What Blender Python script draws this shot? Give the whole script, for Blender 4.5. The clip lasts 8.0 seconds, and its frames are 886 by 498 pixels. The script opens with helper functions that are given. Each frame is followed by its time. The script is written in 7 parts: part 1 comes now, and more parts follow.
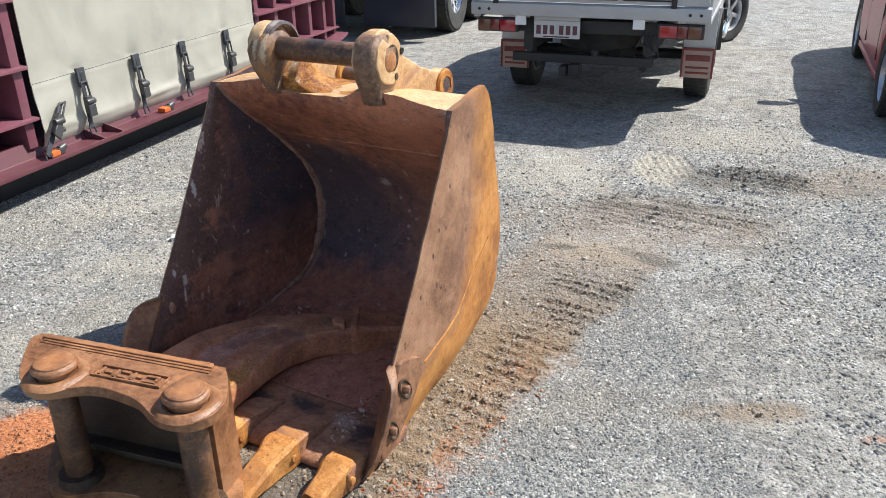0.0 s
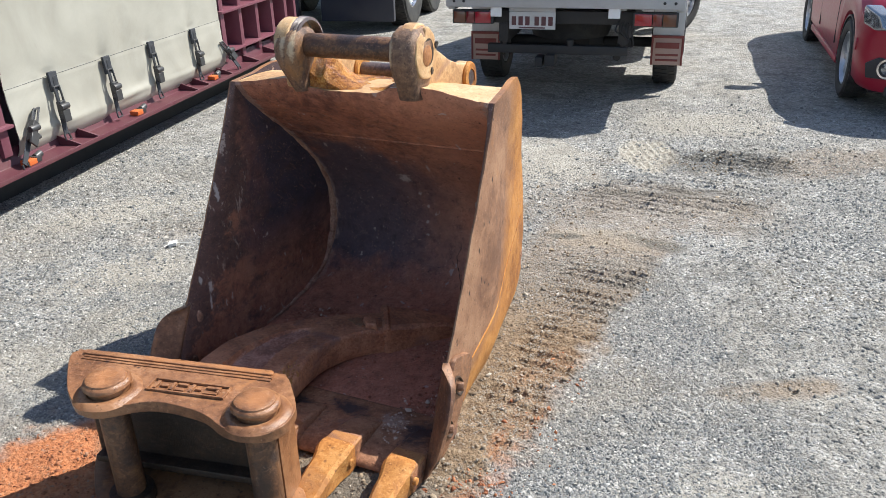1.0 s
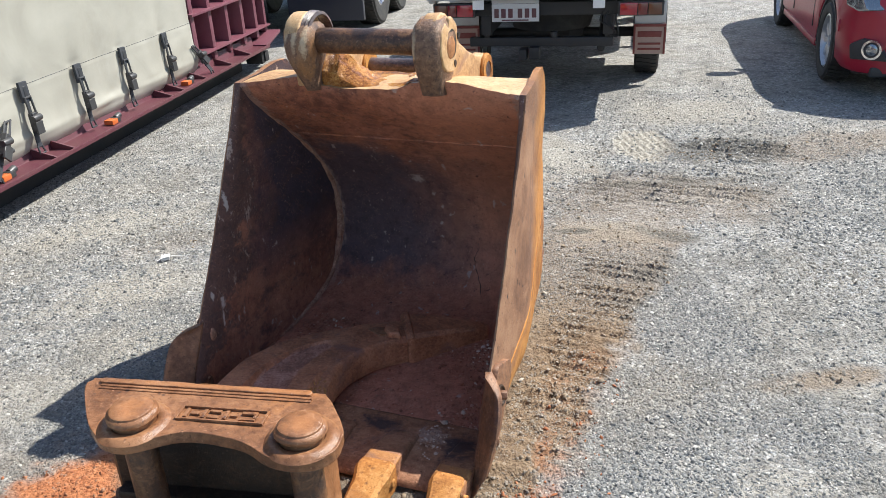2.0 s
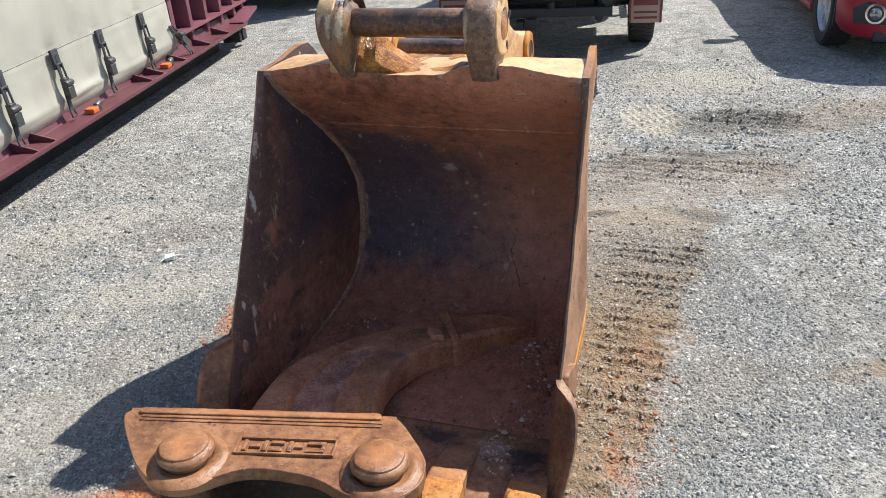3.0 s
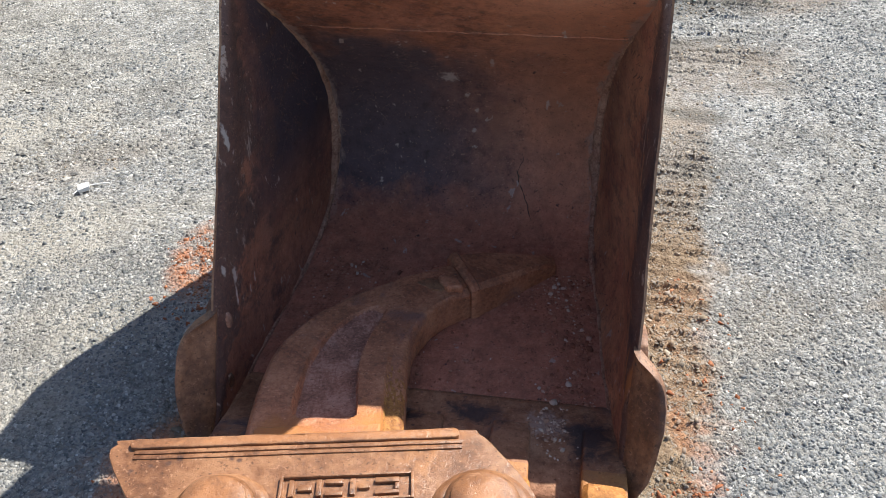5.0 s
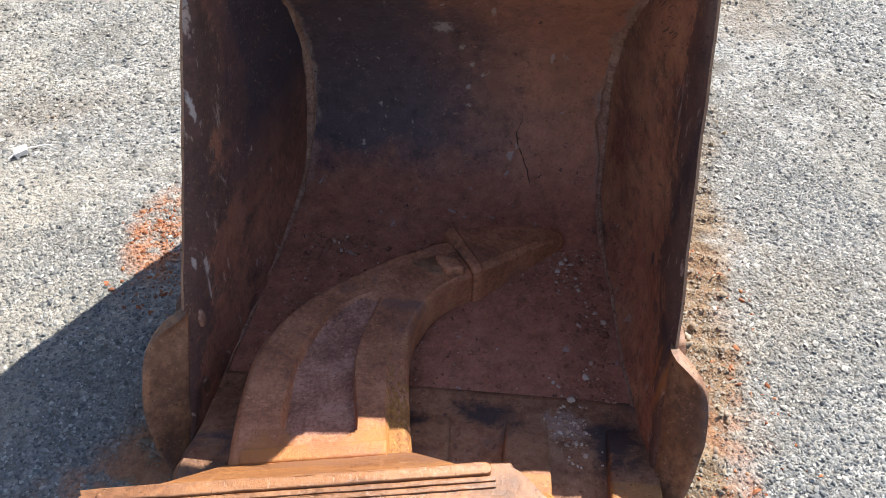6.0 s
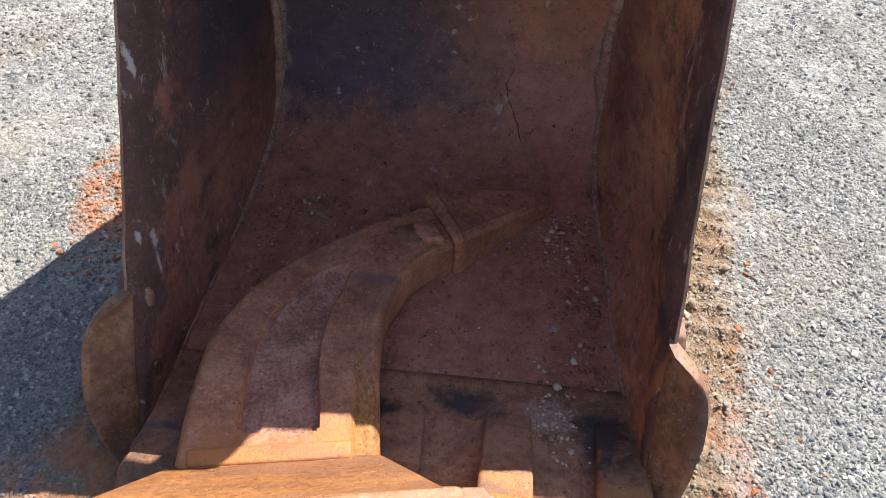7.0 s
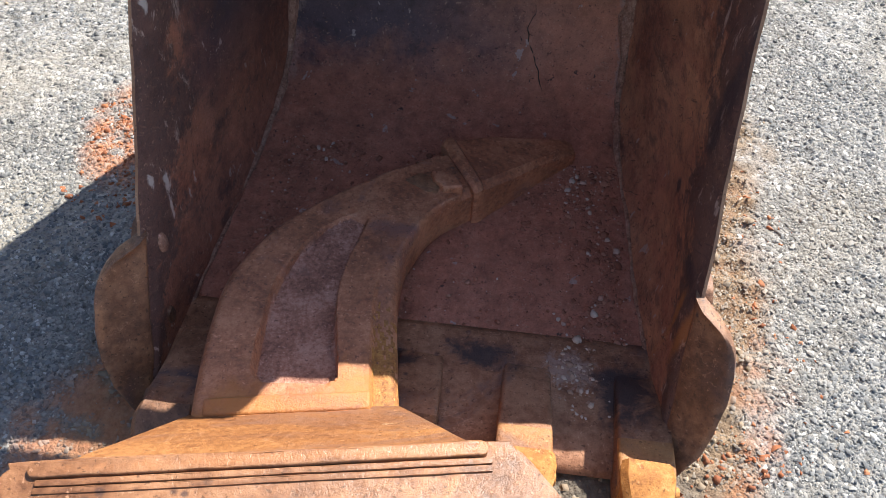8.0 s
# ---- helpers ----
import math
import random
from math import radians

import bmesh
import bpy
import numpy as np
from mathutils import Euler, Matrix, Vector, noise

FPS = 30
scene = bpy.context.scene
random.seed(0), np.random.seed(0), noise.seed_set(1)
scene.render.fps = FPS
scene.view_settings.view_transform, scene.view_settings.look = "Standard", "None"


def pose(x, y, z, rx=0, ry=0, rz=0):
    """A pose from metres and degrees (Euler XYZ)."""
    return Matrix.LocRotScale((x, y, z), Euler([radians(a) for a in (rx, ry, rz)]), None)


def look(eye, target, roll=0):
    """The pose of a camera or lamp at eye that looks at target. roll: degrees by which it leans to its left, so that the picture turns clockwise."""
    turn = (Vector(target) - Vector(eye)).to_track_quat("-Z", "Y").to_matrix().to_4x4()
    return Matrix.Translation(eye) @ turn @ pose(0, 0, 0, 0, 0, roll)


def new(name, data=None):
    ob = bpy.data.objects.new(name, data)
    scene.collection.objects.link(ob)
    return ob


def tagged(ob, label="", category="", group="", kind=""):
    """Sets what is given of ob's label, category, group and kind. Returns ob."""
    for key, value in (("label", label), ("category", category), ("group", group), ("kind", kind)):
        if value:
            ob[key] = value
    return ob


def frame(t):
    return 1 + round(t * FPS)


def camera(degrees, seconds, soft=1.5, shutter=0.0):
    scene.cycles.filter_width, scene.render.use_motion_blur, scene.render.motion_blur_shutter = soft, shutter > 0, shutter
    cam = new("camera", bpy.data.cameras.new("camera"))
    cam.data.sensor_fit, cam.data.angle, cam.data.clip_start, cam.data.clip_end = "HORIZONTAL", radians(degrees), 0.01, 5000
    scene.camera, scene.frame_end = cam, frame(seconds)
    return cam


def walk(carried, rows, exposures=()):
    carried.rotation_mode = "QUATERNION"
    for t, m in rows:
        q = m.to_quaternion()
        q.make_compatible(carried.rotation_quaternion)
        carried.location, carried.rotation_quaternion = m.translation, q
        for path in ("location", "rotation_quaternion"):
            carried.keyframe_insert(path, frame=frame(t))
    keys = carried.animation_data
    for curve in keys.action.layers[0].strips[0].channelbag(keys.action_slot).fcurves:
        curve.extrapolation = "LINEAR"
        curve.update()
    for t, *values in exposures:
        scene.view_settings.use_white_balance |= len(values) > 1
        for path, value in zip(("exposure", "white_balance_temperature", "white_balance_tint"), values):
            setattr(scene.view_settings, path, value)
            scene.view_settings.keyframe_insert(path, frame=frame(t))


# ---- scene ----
cam = camera(58.0, 8.0, soft=0.75)
PATH = [
    (0, (0.065, 0.016, 1.758), (0.018, 1.84, 0.939), -1.0),
    (0.5, (-0.119, 0.036, 1.756), (-0.086, 1.855, 0.926), -1.2),
    (1, (-0.29, 0.048, 1.758), (-0.19, 1.862, 0.923), -1.6),
    (1.5, (-0.408, 0.101, 1.737), (-0.258, 1.91, 0.898), -2.2),
    (1.7, (-0.453, 0.146, 1.721), (-0.284, 1.953, 0.882), -2.5),
    (2.8, (-0.675, 0.405, 1.712), (-0.429, 2.183, 0.831), -4.0),
    (3, (-0.749, 0.471, 1.72), (-0.481, 2.232, 0.811), -3.9),
    (3.5, (-0.904, 0.607, 1.715), (-0.58, 2.325, 0.744), -3.5),
    (4, (-0.956, 0.763, 1.687), (-0.564, 2.424, 0.644), -2.6),
    (4.5, (-0.982, 0.951, 1.672), (-0.527, 2.549, 0.559), -1.8),
    (4.7, (-1.002, 1.002, 1.683), (-0.529, 2.571, 0.535), -1.7),
    (5.8, (-1.096, 1.347, 1.606), (-0.521, 2.762, 0.314), 0.4),
    (6, (-1.057, 1.399, 1.602), (-0.48, 2.786, 0.281), 0.6),
    (6.5, (-0.973, 1.51, 1.577), (-0.406, 2.83, 0.185), 1.4),
    (7, (-0.943, 1.581, 1.545), (-0.397, 2.845, 0.095), 2.0),
    (7.5, (-0.939, 1.623, 1.528), (-0.419, 2.84, 0.029), 2.3),
    (8, (-0.965, 1.62, 1.51), (-0.458, 2.799, -0.023), 2.7),
]
EXPOSURES = [(0, 0.87, 6450, 8), (4.5, 0.9, 6450, 8), (5.9, 1.21, 6600, 9), (8, 1.27, 6600, 10)]
walk(cam, [(t, look(eye, target, roll)) for t, eye, target, roll in PATH], EXPOSURES)

# ---- light: clear midday sky and one sun ----
SUN = Vector((0.79, 0.32, 1.0)).normalized()
world = bpy.data.worlds.new("sky")
scene.world = world
world.use_nodes = True
_n = world.node_tree.nodes
_sky = _n.new("ShaderNodeTexSky")
_sky.sky_type, _sky.sun_disc = "NISHITA", False
_sky.sun_elevation = math.asin(SUN.z)
_sky.sun_rotation = math.atan2(SUN.x, SUN.y)
_sky.air_density, _sky.dust_density, _sky.ozone_density = 1.0, 0.7, 1.8
_n["Background"].inputs[1].default_value = 0.108
world.node_tree.links.new(_sky.outputs[0], _n["Background"].inputs[0])
sun_data = bpy.data.lights.new("sun", "SUN")
sun_data.energy, sun_data.angle, sun_data.color = 4.5, radians(0.53), (1.0, 0.955, 0.89)
sun = new("sun", sun_data)
sun.matrix_world = look((6, 3, 9), Vector((6, 3, 9)) - SUN)

# ---- materials ----
def mat(name, rough=0.6, metal=0.0):
    m = bpy.data.materials.new(name)
    m.use_nodes = True
    b = m.node_tree.nodes["Principled BSDF"]
    b.inputs["Roughness"].default_value, b.inputs["Metallic"].default_value = rough, metal
    return m, m.node_tree, b


def coords(nt):
    return nt.nodes.new("ShaderNodeTexCoord").outputs["Object"]


def noise_tex(nt, co, scale, detail=6.0, rough=0.6, stretch=None, dist=0.0, offset=0.0):
    mp = nt.nodes.new("ShaderNodeMapping")
    mp.inputs["Scale"].default_value = stretch or (1, 1, 1)
    mp.inputs["Location"].default_value = (offset, offset * 0.7, offset * 1.3)
    nt.links.new(co, mp.inputs["Vector"])
    t = nt.nodes.new("ShaderNodeTexNoise")
    t.inputs["Scale"].default_value, t.inputs["Detail"].default_value = scale, detail
    t.inputs["Roughness"].default_value, t.inputs["Distortion"].default_value = rough, dist
    nt.links.new(mp.outputs[0], t.inputs["Vector"])
    return t.outputs["Fac"]


def ramp(nt, fac, stops):
    r = nt.nodes.new("ShaderNodeValToRGB")
    e = r.color_ramp.elements
    while len(e) < len(stops):
        e.new(0.5)
    for k, (p, c) in zip(e, stops):
        k.position = p
        k.color = (*c, 1) if not isinstance(c, (int, float)) else (c, c, c, 1)
    nt.links.new(fac, r.inputs[0])
    return r.outputs[0]


def mix(nt, fac, a, b, mode="MIX"):
    x = nt.nodes.new("ShaderNodeMix")
    x.data_type, x.blend_type = "RGBA", mode
    for sock, v in ((x.inputs[0], fac), (x.inputs[6], a), (x.inputs[7], b)):
        if isinstance(v, (int, float)):
            sock.default_value = v
        elif isinstance(v, tuple):
            sock.default_value = (*v, 1)
        else:
            nt.links.new(v, sock)
    return x.outputs[2]


def calc(nt, op, a, b=0.0):
    x = nt.nodes.new("ShaderNodeMath")
    x.operation = op
    for sock, v in zip(x.inputs, (a, b)):
        if isinstance(v, (int, float)):
            sock.default_value = v
        else:
            nt.links.new(v, sock)
    return x.outputs[0]


def bump(nt, b, height, strength, distance):
    x = nt.nodes.new("ShaderNodeBump")
    x.inputs["Strength"].default_value, x.inputs["Distance"].default_value = strength, distance
    nt.links.new(height, x.inputs["Height"])
    nt.links.new(x.outputs[0], b.inputs["Normal"])


def attr(nt, name):
    a = nt.nodes.new("ShaderNodeAttribute")
    a.attribute_name = name
    return a.outputs["Fac"]


def flecks(nt, co, col, dark, pale, hair, amount=0.7):
    """Small sharp dark and pale specks, and thin wandering scratches in patches."""
    d = ramp(nt, noise_tex(nt, co, 130, 3, 0.6, None, 0.2, 61.0), [(0.335, amount), (0.375, 0.0)])
    col = mix(nt, d, col, dark)
    big = ramp(nt, noise_tex(nt, co, 42, 6, 0.75, None, 0.1, 67.0), [(0.33, amount), (0.37, 0.0)])
    col = mix(nt, big, col, dark)
    p = ramp(nt, noise_tex(nt, co, 105, 4, 0.65, None, 0.2, 73.0), [(0.635, 0.0), (0.665, amount * 0.8)])
    col = mix(nt, p, col, pale)
    line = ramp(nt, noise_tex(nt, co, 1.0, 3, 0.5, (16, 34, 34), 0.3, 79.0), [(0.488, 0.0), (0.5, hair), (0.512, 0.0)])
    where = ramp(nt, noise_tex(nt, co, 9, 5, 0.7, None, 0.3, 83.0), [(0.53, 0.0), (0.6, 1.0)])
    return mix(nt, calc(nt, "MULTIPLY", line, where), col, pale)


def rusty(name, dark, mid, light, scale=5.0, rough=(0.5, 0.85), patch=None, patch_at=0.62, spots=None, stretch=None, relief=0.5, pale=None, pale_at=0.66, streak=0.0, grit=0.55, mottle=0.48, warp=0.4):
    """Rusted steel: broad stains, fine grain, dark patches, pale scuffs, run marks and pitting."""
    m, nt, b = mat(name)
    co = coords(nt)
    broad = noise_tex(nt, co, scale, 5, 0.65, stretch, warp)
    fine = noise_tex(nt, co, scale * 9, 7, 0.7, None, warp * 0.5, 3.0)
    grain = noise_tex(nt, co, 330, 4, 0.75)
    f = calc(nt, "ADD", calc(nt, "MULTIPLY", broad, 1 - mottle), calc(nt, "MULTIPLY", fine, mottle))
    col = ramp(nt, f, [(0.405, dark), (0.5, mid), (0.59, light)])
    if patch:
        pn = calc(nt, "ADD", calc(nt, "MULTIPLY", noise_tex(nt, co, scale * 0.75, 6, 0.62, stretch, 0.8, 11.0), 0.8), calc(nt, "MULTIPLY", fine, 0.2))
        col = mix(nt, ramp(nt, pn, [(patch_at - 0.07, 0.0), (patch_at + 0.03, 0.9)]), col, patch)
    if streak:
        run = noise_tex(nt, co, 1.0, 6, 0.7, (55, 55, 3.5), 0.3, 7.0)
        col = mix(nt, streak, col, ramp(nt, run, [(0.35, 0.25), (0.62, 1.0)]), "MULTIPLY")
    if pale:
        lf = ramp(nt, noise_tex(nt, co, scale * 2.6, 8, 0.75, stretch, 1.2, 23.0), [(pale_at, 0.0), (pale_at + 0.04, 0.9)])
        col = mix(nt, lf, col, pale)
    if spots:
        v = nt.nodes.new("ShaderNodeTexVoronoi")
        v.inputs["Scale"].default_value = 26
        nt.links.new(co, v.inputs["Vector"])
        sf = ramp(nt, calc(nt, "ADD", v.outputs["Distance"], calc(nt, "MULTIPLY", calc(nt, "SUBTRACT", fine, 0.5), 0.3)), [(0.09, 1.0), (0.2, 0.0)])
        col = mix(nt, calc(nt, "MULTIPLY", sf, ramp(nt, noise_tex(nt, co, 7, 3), [(0.5, 0.0), (0.62, 0.9)])), col, spots)
    col = flecks(nt, co, col, tuple(c * 0.5 for c in dark), tuple(min(0.85, c * 1.3 + 0.06) for c in light), 0.55)
    col = mix(nt, grit, col, ramp(nt, grain, [(0.33, 0.3), (0.62, 1.0)]), "MULTIPLY")
    nt.links.new(col, b.inputs["Base Color"])
    rg = nt.nodes.new("ShaderNodeMapRange")
    rg.inputs[3].default_value, rg.inputs[4].default_value = rough
    nt.links.new(fine, rg.inputs[0])
    nt.links.new(rg.outputs[0], b.inputs["Roughness"])
    pits = ramp(nt, noise_tex(nt, co, 95, 4, 0.7, None, 0.3, 31.0), [(0.36, 0.0), (0.47, 1.0)])
    b.inputs["Specular IOR Level"].default_value = 0.5 if rough[0] < 0.4 else 0.28
    h = calc(nt, "ADD", calc(nt, "ADD", calc(nt, "MULTIPLY", fine, 1.1), calc(nt, "MULTIPLY", grain, 0.28)), calc(nt, "MULTIPLY", pits, 0.18))
    bump(nt, b, h, relief, 0.008)
    return m


def painted(name, color, rough=0.45, metal=0.0, grime=(0.12, 0.1, 0.08), grime_amount=0.4, scale=3.0, grain=200.0, relief=0.12, coat=0.0):
    """Painted or plain surface with dust, stains and a fine grain."""
    m, nt, b = mat(name, rough, metal)
    co = coords(nt)
    n1 = noise_tex(nt, co, scale, 6, 0.65, None, 0.5)
    n2 = noise_tex(nt, co, scale * 14, 5, 0.7)
    g = calc(nt, "MULTIPLY", ramp(nt, calc(nt, "ADD", calc(nt, "MULTIPLY", n1, 0.65), calc(nt, "MULTIPLY", n2, 0.35)), [(0.42, 0.0), (0.72, 1.0)]), grime_amount)
    nt.links.new(mix(nt, g, color, grime), b.inputs["Base Color"])
    rg = nt.nodes.new("ShaderNodeMapRange")
    rg.inputs[3].default_value, rg.inputs[4].default_value = max(0.03, rough - 0.12), min(1.0, rough + 0.15)
    nt.links.new(n2, rg.inputs[0])
    nt.links.new(rg.outputs[0], b.inputs["Roughness"])
    b.inputs["Coat Weight"].default_value = coat
    bump(nt, b, noise_tex(nt, co, grain, 3), relief, 0.002)
    return m


def stain(m, marks, color, ragged=0.9, scale=14.0, amount=0.9, soft=0.55):
    """Adds ragged marks: (centre, radii) in the coordinates of the thing."""
    nt = m.node_tree
    b = nt.nodes["Principled BSDF"]
    col = b.inputs["Base Color"].links[0].from_socket
    co = coords(nt)
    n = calc(nt, "MULTIPLY", calc(nt, "SUBTRACT", noise_tex(nt, co, scale, 7, 0.72, None, 0.6, 51.0), 0.5), ragged * 2)
    for c, r in marks:
        mp = nt.nodes.new("ShaderNodeMapping")
        mp.inputs["Scale"].default_value = (1 / r[0], 1 / r[1], 1 / r[2])
        mp.inputs["Location"].default_value = (-c[0] / r[0], -c[1] / r[1], -c[2] / r[2])
        nt.links.new(co, mp.inputs["Vector"])
        ln = nt.nodes.new("ShaderNodeVectorMath")
        ln.operation = "LENGTH"
        nt.links.new(mp.outputs[0], ln.inputs[0])
        f = ramp(nt, calc(nt, "ADD", ln.outputs["Value"], n), [(1 - soft, amount), (1.12, 0.0)])
        col = mix(nt, f, col, color)
    nt.links.new(col, b.inputs["Base Color"])


RUST_OUT = rusty("rusted_orange_steel", (0.2, 0.075, 0.022), (0.43, 0.17, 0.036), (0.55, 0.26, 0.065), 3.0, (0.55, 0.9), patch=(0.17, 0.075, 0.045), patch_at=0.63, relief=0.4, spots=(0.1, 0.045, 0.03), grit=0.3, mottle=0.35, warp=0.1)
RUST_TOP = rusty("rusted_bare_top_steel", (0.38, 0.2, 0.085), (0.56, 0.34, 0.16), (0.66, 0.45, 0.25), 5.0, (0.35, 0.7), patch=(0.3, 0.16, 0.12), patch_at=0.66, relief=0.3, grit=0.25, spots=(0.16, 0.08, 0.05), pale=(0.7, 0.55, 0.38), pale_at=0.7, mottle=0.4, warp=0.15)

def inner_base(name, streaks=0.16):
    """What the bucket's inner faces share: brown rust in two scales, with run marks."""
    m, nt, b = mat(name)
    co = coords(nt)
    broad = noise_tex(nt, co, 4.0, 6, 0.65, (1, 1, 0.7), 0.1)
    fine = noise_tex(nt, co, 30, 8, 0.75, None, 0.1, 3.0)
    f = calc(nt, "ADD", calc(nt, "MULTIPLY", broad, 0.5), calc(nt, "MULTIPLY", fine, 0.5))
    col = ramp(nt, f, [(0.41, (0.17, 0.066, 0.043)), (0.5, (0.345, 0.138, 0.086)), (0.6, (0.5, 0.215, 0.135))])
    run = noise_tex(nt, co, 1.0, 6, 0.7, (30, 30, 6), 0.2, 7.0)
    col = mix(nt, streaks, col, ramp(nt, run, [(0.35, 0.35), (0.62, 1.0)]), "MULTIPLY")
    return m, nt, b, co, fine, col


def inner_finish(nt, b, co, fine, col, dust=0.0):
    """Chips, scratches, pits, grain and relief."""
    chip = ramp(nt, noise_tex(nt, co, 22, 4, 0.6, (1, 1, 0.7), 0.4, 23.0), [(0.675, 0.0), (0.69, 0.8)])
    col = mix(nt, chip, col, (0.46, 0.37, 0.33))
    scr = ramp(nt, noise_tex(nt, co, 1.0, 3, 0.5, (80, 80, 16), 0.8, 37.0), [(0.74, 0.0), (0.76, 0.5)])
    col = mix(nt, scr, col, (0.4, 0.28, 0.22))
    pit = ramp(nt, noise_tex(nt, co, 45, 3, 0.6, None, 0.2, 43.0), [(0.28, 0.85), (0.32, 0.0)])
    col = mix(nt, pit, col, (0.05, 0.03, 0.028))
    blot = ramp(nt, noise_tex(nt, co, 17, 9, 0.8, (1, 0.7, 1), 0.1, 53.0), [(0.36, 0.6), (0.46, 0.98), (0.68, 1.3)])
    col = mix(nt, 0.8, col, blot, "MULTIPLY")
    col = flecks(nt, co, col, (0.07, 0.034, 0.026), (0.58, 0.36, 0.25), 0.4, 0.6)
    grain = noise_tex(nt, co, 330, 4, 0.75)
    col = mix(nt, 0.35, col, ramp(nt, grain, [(0.33, 0.4), (0.62, 1.0)]), "MULTIPLY")
    nt.links.new(col, b.inputs["Base Color"])
    rg = nt.nodes.new("ShaderNodeMapRange")
    rg.inputs[3].default_value, rg.inputs[4].default_value = 0.42, 0.8
    nt.links.new(fine, rg.inputs[0])
    nt.links.new(rg.outputs[0], b.inputs["Roughness"])
    b.inputs["Specular IOR Level"].default_value = 0.4
    h = calc(nt, "ADD", calc(nt, "MULTIPLY", fine, 1.0), calc(nt, "MULTIPLY", grain, calc(nt, "ADD", calc(nt, "MULTIPLY", dust, 0.5), 0.2)))
    bump(nt, b, h, 0.45, 0.008)


def inner_mat():
    """Inside of the shell: a polished blue-black area, rubbed pale beside the welds, dust on the floor."""
    m, nt, b, co, fine, col = inner_base("worn_bucket_inside")
    sep = nt.nodes.new("ShaderNodeSeparateXYZ")
    nt.links.new(co, sep.inputs[0])
    z, side_x = sep.outputs[2], sep.outputs[0]
    rusty_run = ramp(nt, noise_tex(nt, co, 1.0, 7, 0.7, (14, 14, 1.8), 0.3, 81.0), [(0.5, 0.0), (0.64, 0.6)])
    col = mix(nt, rusty_run, col, mix(nt, fine, (0.36, 0.125, 0.06), (0.58, 0.235, 0.115)))
    right = ramp(nt, calc(nt, "ADD", calc(nt, "ADD", side_x, 0.5), calc(nt, "MULTIPLY", calc(nt, "SUBTRACT", fine, 0.5), 0.5)), [(0.45, 0.0), (0.72, 0.75)])
    col = mix(nt, right, col, mix(nt, fine, (0.4, 0.16, 0.096), (0.68, 0.31, 0.185)))
    wander = calc(nt, "MULTIPLY", calc(nt, "SUBTRACT", noise_tex(nt, co, 5, 6, 0.65, None, 0.2, 11.0), 0.5), 0.5)
    high = ramp(nt, calc(nt, "ADD", z, wander), [(0.08, 0.0), (0.2, 1.0), (0.7, 1.0), (0.84, 0.0)])
    left = ramp(nt, calc(nt, "ADD", calc(nt, "ADD", side_x, 0.5), wander), [(0.34, 1.0), (0.56, 0.6), (0.8, 0.05)])
    col = mix(nt, calc(nt, "MULTIPLY", calc(nt, "MULTIPLY", high, left), 0.92), col, mix(nt, fine, (0.045, 0.037, 0.05), (0.13, 0.098, 0.11)))
    rim = ramp(nt, calc(nt, "ADD", attr(nt, "rim"), calc(nt, "MULTIPLY", calc(nt, "SUBTRACT", noise_tex(nt, co, 13, 7, 0.72, (1, 1, 0.5), 0.3, 61.0), 0.5), 2.0)), [(0.6, 0.0), (0.78, 0.8)])
    col = mix(nt, rim, col, mix(nt, fine, (0.22, 0.135, 0.115), (0.5, 0.36, 0.3)))
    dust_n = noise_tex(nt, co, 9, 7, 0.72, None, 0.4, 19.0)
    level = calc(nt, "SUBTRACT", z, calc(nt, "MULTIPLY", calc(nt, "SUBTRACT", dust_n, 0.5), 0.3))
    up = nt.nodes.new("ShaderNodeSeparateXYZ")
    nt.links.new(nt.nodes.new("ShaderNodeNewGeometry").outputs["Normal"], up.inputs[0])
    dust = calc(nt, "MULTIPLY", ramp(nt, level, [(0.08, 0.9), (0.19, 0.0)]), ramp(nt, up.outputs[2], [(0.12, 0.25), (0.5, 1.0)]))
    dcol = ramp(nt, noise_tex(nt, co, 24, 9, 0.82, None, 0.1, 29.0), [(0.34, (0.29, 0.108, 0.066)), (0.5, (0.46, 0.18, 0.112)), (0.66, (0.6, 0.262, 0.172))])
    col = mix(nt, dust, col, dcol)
    inner_finish(nt, b, co, fine, col, dust)
    return m


